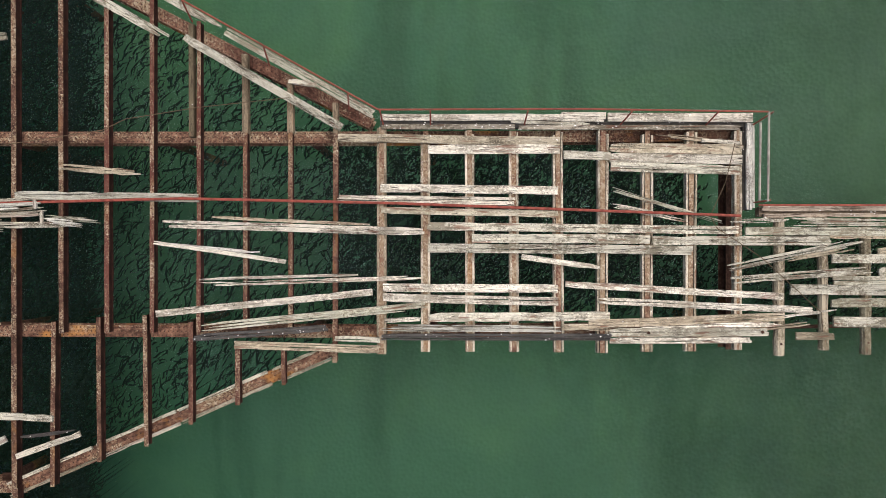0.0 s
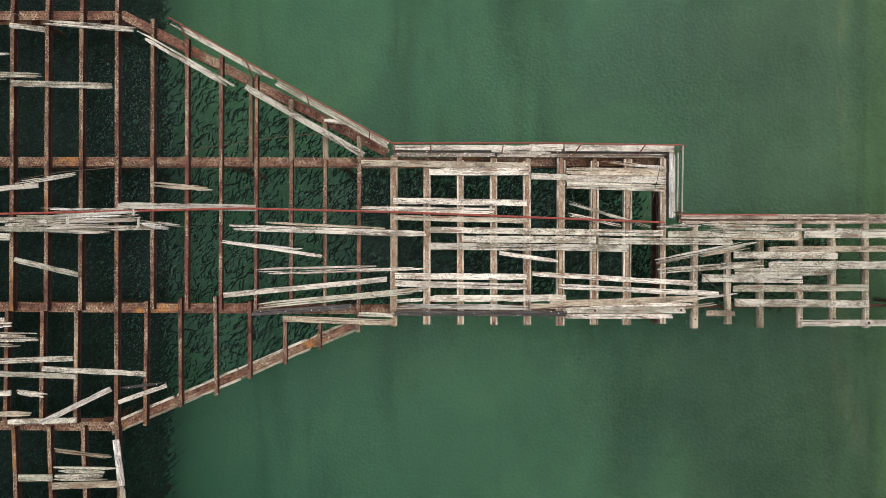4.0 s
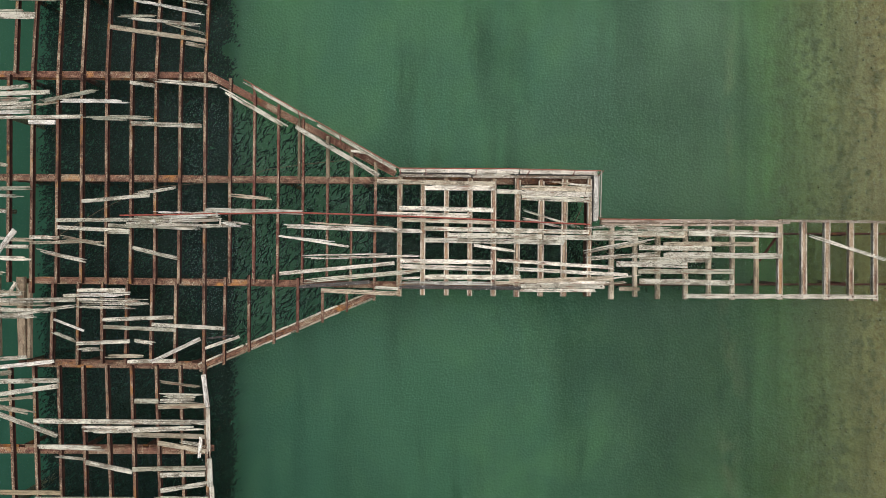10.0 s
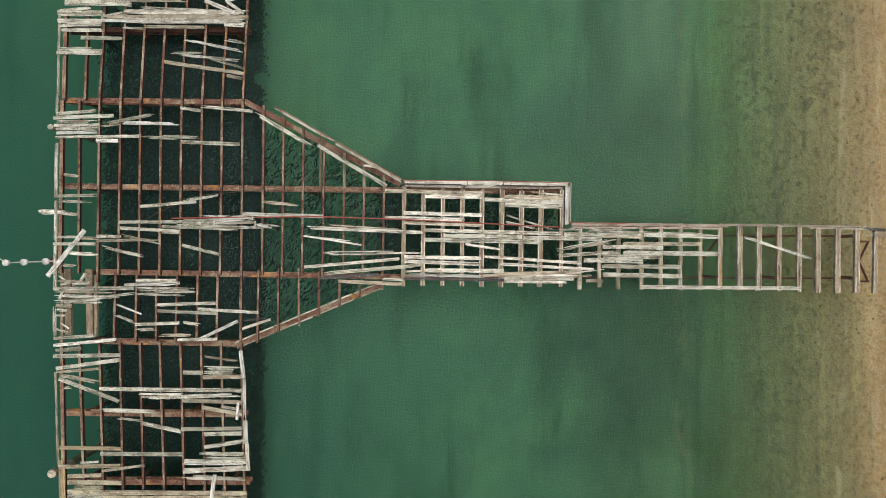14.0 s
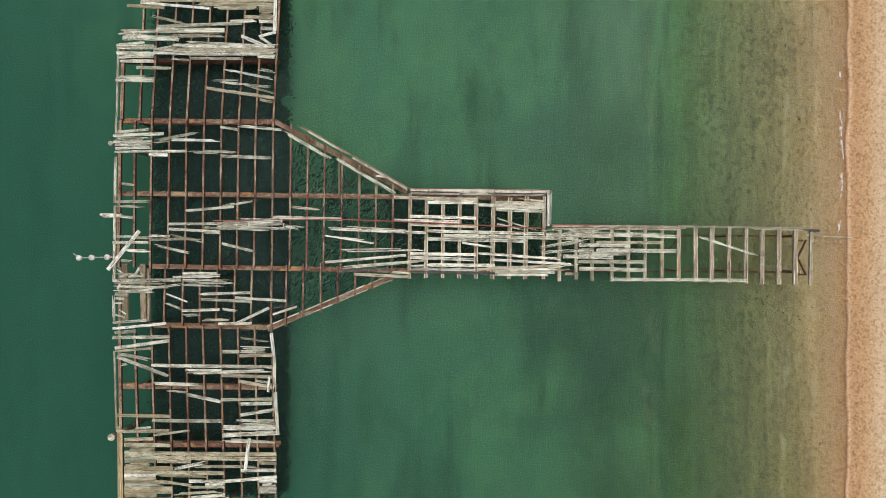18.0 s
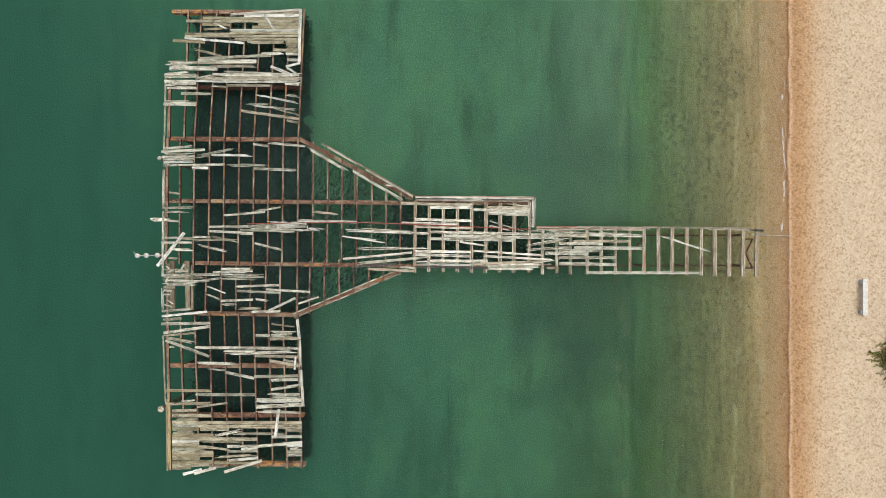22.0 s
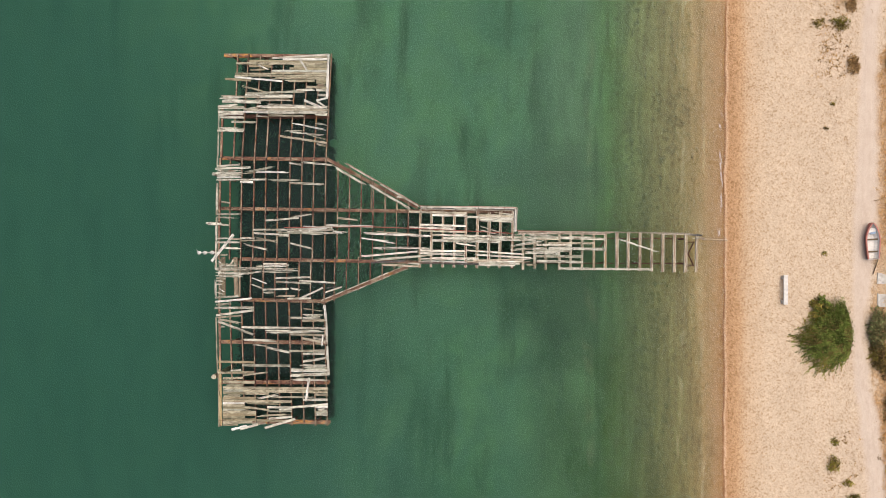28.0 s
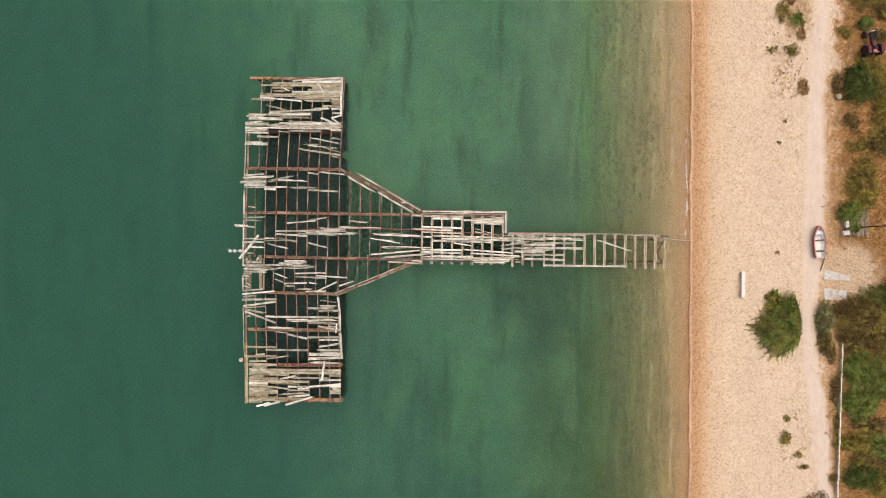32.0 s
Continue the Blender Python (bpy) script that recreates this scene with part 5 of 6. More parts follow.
BIG = "wide green tamarisk-like bush spreading over the shingle"
wide_bush = shrub("bush", 40.3, -12.4, 2.0, 3.2, 2.1, LEAF, BIG, 14000, 0.09, 11, 22, "bush")
fingers(wide_bush, 2.8, 4.0, 2.2, 330, LEAF, 4)
fingers(wide_bush, 3.1, 4.4, 1.7, 46, LEAF_OLIVE, 14)
fingers(wide_bush, 3.0, 4.2, 2.4, 26, LEAF_BROWN, 21)
for child in wide_bush.children:
    for vert in child.data.vertices:
        f = max(0.0, min(1.0, vert.co.y / 3.7))
        x = vert.co.x * (1 - 0.4 * f) + 0.75 * f
        vert.co.x = x if x < 1.7 else 1.7 + 0.3 * (x - 1.7)
small_bush = shrub("bush", 39.6, -9.9, 0.9, 1.3, 1.0, LEAF, "small yellowish green bush beside the wide one", 1500, 0.1, 12, 9, "bush")
fingers(small_bush, 1.1, 1.5, 1.0, 40, LEAF_OLIVE, 5)
TUFT = "low green tuft growing on the shingle"
for i, (x, y, rx, ry, h, mat, n) in enumerate((
    (40.4, 22.8, 0.75, 1.2, 0.7, LEAF_OLIVE, 900), (41.9, 21.9, 0.85, 0.9, 0.8, LEAF, 1000), (41.3, 18.5, 0.85, 0.8, 0.6, LEAF_OLIVE, 600), (42.5, 20.3, 0.5, 1.1, 0.3, LEAF_TWIG, 700), (41.3, 24.3, 0.8, 0.7, 0.5, LEAF_TWIG, 700),
    (39.3, 18.5, 0.6, 0.6, 0.4, LEAF_OLIVE, 250), (42.7, 14.1, 0.62, 1.05, 0.6, LEAF_TWIG, 1500), (40.9, -25.2, 0.85, 1.0, 0.6, LEAF_OLIVE, 600),
    (41.1, -22.9, 0.45, 0.5, 0.35, LEAF_OLIVE, 180), (42.4, -27.1, 0.6, 0.4, 0.3, LEAF_OLIVE, 180), (43.0, -28.5, 0.7, 0.4, 0.3, LEAF_OLIVE, 200),
    (44.3, -31.8, 1.2, 0.9, 0.5, LEAF_BROWN, 500), (46.5, -25.5, 0.7, 0.8, 0.7, LEAF_OLIVE, 450), (46.2, -29.5, 0.4, 0.8, 0.5, LEAF_BROWN, 250),
    (39.9, -4.35, 0.35, 0.3, 0.25, LEAF_OLIVE, 70), (40.0, 8.0, 0.3, 0.2, 0.2, LEAF_BROWN, 50), (40.7, 10.5, 0.25, 0.3, 0.2, LEAF_OLIVE, 60))):
    shrub("tuft", x, y, rx * 1.15, ry * 1.1, h * 0.7, mat, TUFT if mat not in (LEAF_BROWN, LEAF_TWIG) else "low dry brown tuft on the shingle", n, 0.08, 30 + i, 14, "plant", "beach tufts")
GREENS = ("dense dark green shrub in the scrub", "olive green shrub in dry grass", "brown-green thicket of dry twigs and leaves", "low bright green creeper covering the ground", "grey-green spiky shrub beside the path")
def scrub(first, rows):
    for i, (x, y, rx, ry, h, mat, n, lab) in enumerate(rows):
        root = shrub("shrub", x, y, rx * 1.25, ry * 1.22, h * 0.85, mat, GREENS[lab], int(n * 2.2), 0.075, first + i, 14, "shrub", "scrub behind the path")
        if h >= 0.8:
            fingers(root, rx * 1.25, ry * 1.25, h, int(16 * rx * ry), {LEAF_BROWN: LEAF_OLIVE}.get(mat, mat), first + i)


scrub(60, (
    (48.7, 14.5, 1.5, 2.0, 2.0, LEAF_DARK, 4200, 0),
    (50.2, 15.9, 1.4, 1.5, 1.7, LEAF_OLIVE, 2600, 1),
    (51.6, 22.6, 1.2, 1.0, 0.9, LEAF_BROWN, 1000, 2),
    (51.8, 12.0, 1.4, 2.2, 1.3, LEAF_OLIVE, 1900, 1),
    (49.5, 21.4, 0.8, 0.7, 0.9, LEAF, 1100, 1),
    (49.4, 3.4, 1.6, 2.6, 1.3, LEAF_OLIVE, 2600, 1),
    (47.9, 0.2, 1.2, 1.3, 1.1, LEAF, 2000, 1),
    (48.3, -1.5, 0.7, 0.6, 1.0, LEAF, 700, 1),
    (45.1, -11.6, 0.85, 1.7, 1.3, LEAF_SAGE, 1900, 4),
    (45.3, -14.2, 0.75, 1.4, 1.0, LEAF_BROWN, 1300, 2)))
scrub(69, (
    (49.6, -11.8, 2.6, 2.6, 2.0, LEAF_BROWN, 6500, 2),
    (51.6, -9.6, 2.2, 1.8, 1.8, LEAF_DARK, 3000, 0),
    (48.3, -14.0, 1.4, 1.6, 1.4, LEAF_BROWN, 2200, 2),
    (51.5, -13.5, 2.0, 2.2, 1.8, LEAF_BROWN, 3600, 2),
    (48.9, -17.6, 1.6, 2.2, 1.1, LEAF, 5000, 3),
    (51.2, -18.2, 1.9, 2.6, 1.3, LEAF, 5600, 3),
    (49.2, -21.2, 1.9, 1.7, 1.1, LEAF, 4200, 3),
    (50.2, -23.6, 1.6, 1.0, 0.9, LEAF_BROWN, 1800, 2),
    (48.9, -25.6, 1.6, 1.3, 1.0, LEAF_OLIVE, 2400, 1)))
scrub(78, (
    (51.4, -25.8, 1.6, 1.7, 1.2, LEAF, 2800, 3),
    (49.9, -27.6, 1.8, 1.0, 1.1, LEAF_BROWN, 2000, 2),
    (49.6, -29.4, 1.8, 1.5, 1.3, LEAF_DARK, 3000, 0),
    (51.9, -30.0, 1.5, 1.6, 1.1, LEAF_OLIVE, 1700, 1),
    (46.6, -10.8, 0.7, 0.7, 0.6, LEAF_BROWN, 500, 2),
    (46.0, -15.8, 0.5, 1.1, 0.5, LEAF_BROWN, 500, 2),
    (46.4, -19.6, 0.6, 1.5, 0.4, LEAF_BROWN, 600, 2),
    (46.6, -23.4, 0.4, 1.2, 0.4, LEAF_OLIVE, 400, 1),
    (49.0, 7.8, 1.4, 1.0, 0.6, LEAF_OLIVE, 800, 1)))
scrub(87, (
    (51.4, 8.4, 1.4, 1.6, 0.9, LEAF_BROWN, 1300, 2),
    (48.0, 10.4, 0.8, 1.3, 0.5, LEAF_BROWN, 700, 2),
    (47.2, 20.4, 0.8, 0.8, 0.5, LEAF_OLIVE, 450, 1),
    (46.5, 14.6, 0.5, 1.3, 0.4, LEAF_BROWN, 450, 2),
    (49.1, 17.6, 0.6, 0.6, 0.5, LEAF_OLIVE, 500, 1),
    (51.2, 19.9, 0.6, 0.8, 0.5, LEAF_BROWN, 500, 2),
    (50.0, 24.6, 2.2, 1.6, 0.8, LEAF_BROWN, 1600, 2)))

# dry grass
r = np.random.RandomState(5)
verts, faces = [], []
for _ in range(95000):
    x, y = 45.7 + 9.5 * r.rand() ** 0.9, -42 + 84 * r.rand()
    if y > 14 and x < 47.4 + 1.2 * noise.noise((x, y * 0.5, 6.0)) and r.rand() < 0.85:
        continue
    if math.hypot((x - 47.9) / 3.0, (y + 6.3) / 3.2) + 0.5 * noise.noise((x, y, 2.0)) < 1.0:
        continue
    if noise.noise((x * 0.35, y * 0.35, 9.0)) + 0.5 * noise.noise((x * 1.1, y * 0.9, 4.0)) + 0.17 * (x - 47.0) < -0.1:
        continue
    z, a, hgt, w = land(x, y), r.rand() * 6.283, 0.08 + 0.16 * r.rand(), 0.015 + 0.025 * r.rand()
    dx, dy = math.cos(a), math.sin(a)
    n = len(verts)
    verts += [(x - dy * w, y + dx * w, z - 0.02), (x + dy * w, y - dx * w, z - 0.02), (x + dx * hgt * 0.8, y + dy * hgt * 0.8, z + hgt)]
    faces.append((n, n + 1, n + 2))
GRASS = leaf_material("dry_grass_blades", (0.24, 0.115, 0.04), (0.50, 0.265, 0.10), (0.36, 0.25, 0.10), 0.6)
tagged(mesh_object("dry_grass", verts, faces, GRASS), "dry orange-brown grass behind the beach", "grass", kind="stuff")

# small sprigs on the upper beach
verts, faces = [], []
for i in range(330):
    if i < 210:
        x, y = 40.7 + 1.0 * r.normal(), 17.6 + 3.4 * r.normal()
    elif i < 250:
        x, y = 41.8 + 0.9 * r.normal(), -26.0 + 2.2 * r.normal()
    else:
        x, y = 45.9 + 0.5 * r.normal(), -30 + 52 * r.rand()
    z = land(x, y)
    for _ in range(3 + int(9 * r.rand() ** 2)):
        a, l, n = 6.283 * r.rand(), 0.08 + 0.16 * r.rand(), len(verts)
        ox, oy = x + 0.09 * r.normal(), y + 0.09 * r.normal()
        verts += [(ox, oy, z), (ox + 0.5 * l * math.cos(a + 0.35), oy + 0.5 * l * math.sin(a + 0.35), z + 0.06), (ox + l * math.cos(a), oy + l * math.sin(a), z + 0.05), (ox + 0.5 * l * math.cos(a - 0.35), oy + 0.5 * l * math.sin(a - 0.35), z + 0.03)]
        faces.append((n, n + 1, n + 2, n + 3))
tagged(mesh_object("sprigs", verts, faces, LEAF_TWIG), "sparse olive-brown sprigs scattered over the shingle", "plants", kind="stuff")

# stones and weed clumps on the beach and in the shallows
STONE = plain("dark_stone", (0.055, 0.065, 0.028), 1.0)
verts, faces = [], []
for i in range(1900):
    x, y = 19.3 + 2.8 * (r.rand() + r.rand()) + 5.2 * r.rand() ** 2, -36 + 66 * r.rand()
    s, z, n = 0.03 + 0.09 * r.rand() ** 2.5, land(x, y), len(verts)
    for j in range(6):
        a = j * 1.047 + r.rand() * 0.4
        verts.append((x + s * math.cos(a) * (0.8 + 0.4 * r.rand()), y + s * math.sin(a) * (0.8 + 0.4 * r.rand()), z - 0.03))
    verts.append((x, y, z + s * 0.4))
    faces += [(n + j, n + (j + 1) % 6, n + 6) for j in range(6)]
tagged(mesh_object("stones", verts, faces, STONE), "small dark stones and weed clumps on the shallow seabed", "stones", kind="stuff")

# added dark strands among the piles stand in for pier shade and rippled reflections
SHADE_STRANDS = plain("shade_strands", (0.009, 0.021, 0.019), 0.8, 0, 0.5, 1.5)
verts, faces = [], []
SHADE_BEDS = ((-13.75, -3.3, 4.5, 18.2, 94000, 0.0), (3.6, -2.6, 5.2, 2.55, 10500, 0.0), (12.4, -4.1, 3.6, 1.2, 1600, 0.1), (-4.9, -2.5, 4.3, 6.2, 3600, 0.0), (-9.1, -3.3, 0.1, 18.0, 8000, 0.0))
for cx, cy, hx, hy, count, gap in SHADE_BEDS:
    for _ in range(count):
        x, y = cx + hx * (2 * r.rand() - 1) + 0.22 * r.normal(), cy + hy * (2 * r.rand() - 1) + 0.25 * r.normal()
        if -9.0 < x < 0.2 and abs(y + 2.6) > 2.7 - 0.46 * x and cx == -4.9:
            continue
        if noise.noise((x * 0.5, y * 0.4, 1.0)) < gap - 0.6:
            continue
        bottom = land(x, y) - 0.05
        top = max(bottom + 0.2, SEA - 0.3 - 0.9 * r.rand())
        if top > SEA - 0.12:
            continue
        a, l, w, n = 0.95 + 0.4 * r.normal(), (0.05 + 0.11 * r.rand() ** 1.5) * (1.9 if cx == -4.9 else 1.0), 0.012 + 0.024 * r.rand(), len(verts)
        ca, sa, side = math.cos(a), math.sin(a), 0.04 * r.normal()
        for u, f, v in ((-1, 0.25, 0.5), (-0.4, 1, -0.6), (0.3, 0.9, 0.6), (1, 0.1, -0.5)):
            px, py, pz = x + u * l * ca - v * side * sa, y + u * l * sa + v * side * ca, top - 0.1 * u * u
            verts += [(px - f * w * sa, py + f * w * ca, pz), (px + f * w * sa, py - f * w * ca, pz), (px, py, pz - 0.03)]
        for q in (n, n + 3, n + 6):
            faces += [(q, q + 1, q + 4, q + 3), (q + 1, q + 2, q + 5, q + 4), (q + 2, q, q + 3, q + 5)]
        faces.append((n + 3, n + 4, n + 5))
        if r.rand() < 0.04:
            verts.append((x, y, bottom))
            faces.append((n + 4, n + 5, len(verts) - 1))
tagged(mesh_object("seaweed", verts, faces, SHADE_STRANDS), "dark strands among the piles standing in for the pier's shade", "seaweed", kind="stuff")

# foam at the water's edge
FOAM = plain("foam", (0.60, 0.57, 0.54), 0.7, 0, 0.1, 8)
verts, faces = [], []
for i in range(2600):
    y = -4.5 + 14.5 * r.rand()
    body = noise.noise((0.0, y * 0.55, 3.0)) + 0.5 * noise.noise((0.0, y * 2.1, 8.0)) + 0.35 - 0.06 * abs(y - 4.0)
    if body < 0.05:
        continue
    x = 29.85 + 0.10 * math.sin(y * 0.7) + 0.05 * math.sin(2.9 * y) - abs(r.normal()) * 0.16 * body
    if noise.noise((x * 5.0, y * 3.0, 7.0)) < -0.05:
        continue
    s, n, turn = 0.008 + 0.02 * r.rand() ** 2, len(verts), 6.283 * r.rand()
    for j in range(6):
        q = s * (0.6 + 0.8 * r.rand())
        verts.append((x + q * math.cos(j * 1.047 + turn), y + 1.8 * q * math.sin(j * 1.047 + turn), max(SEA, land(x, y)) + 0.012 + 0.002 * (i % 7)))
    faces.append(tuple(range(n, n + 6)))
tagged(mesh_object("foam", verts, faces, FOAM), "thin streak of white foam at the waterline", "foam", kind="stuff")

# ---- deck planks ----
# neck kerb
board(pier_neck, -0.07, 0.01, 4.57, -0.04, 0.17)
board(pier_neck, -0.07, -0.23, 3.37, -0.27, 0.13, "spotted")
board(pier_neck, 4.46, -0.02, 5.59, -0.05, 0.24)
board(pier_neck, 5.59, -0.05, 9.31, -0.09, 0.22)
board(pier_neck, 3.40, -0.28, 8.99, -0.33, 0.12, "spotted")
board(pier_neck, 3.16, -0.14, 5.56, -0.21, 0.08, "splinter")
board(pier_neck, 9.21, -0.22, 9.19, -2.40, 0.21)
# neck deck
board(pier_neck, -1.12, -0.50, 4.46, -0.64, 0.21)
board(pier_neck, 1.13, -0.81, 4.45, -0.83, 0.23)
board(pier_neck, -0.09, -1.76, 4.41, -1.87, 0.21)
board(pier_neck, -1.15, -2.02, 3.31, -2.13, 0.20)
board(pier_neck, -0.05, -2.31, 4.41, -2.46, 0.17)
board(pier_neck, 1.09, -2.73, 8.94, -2.91, 0.21, "grey")
board(pier_neck, 2.19, -3.04, 6.67, -3.12, 0.23, "grey")
board(pier_neck, 6.70, -3.14, 11.18, -3.20, 0.23, "grey")
board(pier_neck, 1.10, -3.27, 7.74, -3.40, 0.23, "grey")
board(pier_neck, -5.87, -2.59, 1.03, -2.87, 0.20, "splinter")
board(pier_neck, -4.64, -2.42, -0.26, -2.69, 0.08, "splinter")
board(pier_neck, -5.78, -3.07, -2.89, -3.37, 0.08, "splinter")
board(pier_neck, -5.75, -3.07, -2.42, -3.59, 0.10)
board(pier_neck, -4.70, -4.13, 0.99, -4.01, 0.11, "splinter")
board(pier_neck, -4.70, -3.99, -0.56, -3.93, 0.07, "splinter")
board(pier_neck, -5.73, -4.85, -0.25, -4.36, 0.17)
board(pier_neck, -4.60, -5.21, 1.09, -4.71, 0.20, "splinter")
board(pier_neck, -4.81, -5.47, -1.42, -5.24, 0.17, "dark")
board(pier_neck, -3.76, -5.64, -0.10, -5.80, 0.20)
board(pier_neck, -1.25, -5.51, -0.10, -5.56, 0.14)
board(pier_neck, -0.07, -4.25, 4.39, -4.32, 0.21)
board(pier_neck, -0.07, -4.50, 4.36, -4.65, 0.21)
board(pier_neck, 1.10, -5.01, 5.68, -5.03, 0.23)
board(pier_neck, -0.12, -5.25, 4.52, -5.33, 0.17, "splinter")
board(pier_neck, 4.41, -5.29, 5.65, -5.31, 0.17)
board(pier_neck, -0.01, -5.08, 0.93, -5.04, 0.11)
board(pier_neck, -0.08, -5.49, 5.68, -5.55, 0.17, "dark")
board(pier_neck, 4.53, -4.21, 10.01, -4.59, 0.17)
board(pier_neck, 5.26, -4.63, 10.79, -4.94, 0.17, "splinter")
board(pier_neck, 3.41, -3.51, 5.41, -3.82, 0.14)
board(pier_neck, 5.69, -1.84, 8.59, -2.75, 0.10, "splinter")
board(pier_neck, 5.66, -2.24, 7.69, -2.66, 0.13, "splinter")
board(pier_neck, 5.67, -0.81, 9.02, -0.89, 0.25)
board(pier_neck, 4.52, -0.98, 5.71, -1.01, 0.21)
board(pier_neck, 5.67, -1.05, 9.01, -1.14, 0.24)
board(pier_neck, 5.70, -1.28, 8.98, -1.41, 0.23)
board(pier_neck, 6.77, -0.48, 8.99, -0.76, 0.10, "splinter")
board(pier_neck, 7.97, -0.66, 8.99, -0.72, 0.10)
board(pier_neck, 5.09, -5.22, 10.01, -5.08, 0.21)
board(pier_neck, 5.62, -5.44, 9.62, -5.46, 0.22)
board(pier_neck, 5.62, -5.64, 9.20, -5.66, 0.15)
board(pier_neck, 7.49, -5.62, 11.04, -5.20, 0.10, "splinter")
board(pier_neck, 8.49, -5.27, 11.36, -4.93, 0.07, "splinter")
board(pier_neck, 6.36, -5.28, 10.01, -5.27, 0.13, "splinter")
# walk deck
board(walkway, 9.47, -2.36, 14.69, -2.40, 0.17, "kerb")
board(walkway, 14.69, -2.40, 18.38, -2.45, 0.17, "kerb")
board(walkway, 9.47, -2.55, 18.00, -2.60, 0.10, "kerb")
board(walkway, 10.11, -2.66, 13.30, -2.76, 0.15, "splinter")
board(walkway, 8.66, -2.69, 10.15, -2.66, 0.11, "splinter")
board(walkway, 10.21, -2.77, 16.93, -2.86, 0.09, "splinter")
board(walkway, 9.04, -2.93, 13.41, -2.99, 0.21)
board(walkway, 11.17, -3.09, 13.41, -3.12, 0.11)
board(walkway, 13.56, -2.97, 17.97, -3.06, 0.23)
board(walkway, 8.66, -3.18, 11.21, -3.20, 0.23)
board(walkway, 8.61, -3.86, 12.02, -3.20, 0.19, "splinter")
board(walkway, 10.10, -3.66, 11.85, -3.37, 0.11, "splinter")
board(walkway, 8.61, -4.16, 12.32, -3.91, 0.19, "splinter")
board(walkway, 10.52, -4.09, 12.38, -3.99, 0.11, "splinter")
board(walkway, 12.38, -3.46, 16.84, -3.48, 0.21)
board(walkway, 11.21, -3.64, 14.68, -3.70, 0.23)
board(walkway, 12.40, -3.97, 17.97, -4.04, 0.26)
board(walkway, 11.21, -4.20, 14.62, -4.24, 0.23)
board(walkway, 10.16, -4.41, 13.53, -4.47, 0.26)
board(walkway, 11.20, -4.75, 15.72, -4.78, 0.23)
board(walkway, 11.20, -5.22, 15.72, -5.31, 0.26)
board(walkway, 10.30, -5.58, 11.28, -5.58, 0.19)
board(walkway, 13.42, -5.92, 18.0, -5.945, 0.21, "pale")
board(walkway, 18.01, -5.945, 22.51, -5.97, 0.20, "pale")
board(walkway, 17.96, -2.38, 26.19, -2.49, 0.13, "kerb")
board(walkway, 19.19, -3.03, 23.21, -4.34, 0.15, "splinter")
board(walkway, 22.96, -2.53, 26.73, -2.62, 0.10, "old")
board(walkway, 25.90, -2.57, 27.28, -2.66, 0.18, "dark")
board(walkway, 26.59, -2.89, 27.56, -2.98, 0.23)
# head deck mid
board(pier_head, -11.72, 4.27, -8.56, 3.97, 0.18)
board(pier_head, -8.56, 3.91, -5.00, 1.83, 0.21, "splinter")
board(pier_head, -4.95, 2.06, -1.02, -0.24, 0.21)
board(pier_head, -7.52, 4.31, -3.84, 2.17, 0.18)
board(pier_head, -3.90, 2.20, -0.21, 0.07, 0.21)
board(pier_head, -2.35, 0.95, -1.62, 0.82, 0.13)
board(pier_head, -19.78, 3.80, -17.48, 3.99, 0.18)
board(pier_head, -19.90, 3.58, -16.47, 3.71, 0.21)
board(pier_head, -19.90, 3.37, -17.33, 3.37, 0.18)
board(pier_head, -19.90, 3.15, -17.33, 3.19, 0.18)
board(pier_head, -19.84, 2.94, -17.33, 3.00, 0.18)
board(pier_head, -19.78, 2.72, -17.42, 2.79, 0.18)
board(pier_head, -19.84, 2.48, -14.87, 2.58, 0.15)
board(pier_head, -17.17, 3.22, -13.89, 3.87, 0.18, "splinter")
board(pier_head, -16.10, 3.31, -12.73, 3.26, 0.18)
board(pier_head, -17.54, 2.30, -16.25, 2.27, 0.21)
board(pier_head, -17.33, 2.48, -15.03, 2.55, 0.15)
board(pier_head, -14.97, 2.49, -12.73, 2.43, 0.18)
board(pier_head, -13.86, 2.55, -11.53, 2.46, 0.18, "splinter")
board(pier_head, -12.70, 2.22, -9.32, 2.10, 0.21)
board(pier_head, -12.76, 4.15, -11.56, 4.00, 0.18)
board(pier_head, -17.33, 3.07, -16.10, 3.25, 0.12, "splinter")
board(pier_head, -18.40, 8.12, -16.04, 8.09, 0.21)
board(pier_head, -19.72, 7.50, -17.33, 7.51, 0.18)
board(pier_head, -19.78, 7.26, -17.18, 7.23, 0.18)
board(pier_head, -16.01, 8.71, -14.82, 8.62, 0.12)
board(pier_head, -14.79, 8.77, -11.36, 8.72, 0.18)
board(pier_head, -10.28, 8.90, -9.12, 8.84, 0.21)
board(pier_head, -12.58, 8.04, -9.12, 7.37, 0.15, "splinter")
board(pier_head, -10.28, 8.05, -9.06, 7.86, 0.18)
board(pier_head, -13.59, 7.27, -11.45, 7.28, 0.12, "splinter")
board(pier_head, -12.89, 7.18, -9.12, 6.82, 0.15, "splinter")
board(pier_head, -11.51, 7.09, -9.12, 6.42, 0.12, "splinter")
board(pier_head, -13.71, 6.78, -9.12, 6.12, 0.21)
board(pier_head, -10.34, 6.05, -9.11, 5.81, 0.18)
board(pier_head, -17.24, 9.29, -16.05, 9.56, 0.12)
board(pier_head, -17.24, 9.10, -14.82, 9.08, 0.18)
board(pier_head, -15.95, 9.63, -13.66, 9.60, 0.18)
board(pier_head, -14.88, 9.38, -11.36, 9.39, 0.25)
board(pier_head, -14.88, 9.05, -13.04, 9.02, 0.21)
board(pier_head, -11.36, 9.36, -9.06, 9.37, 0.25)
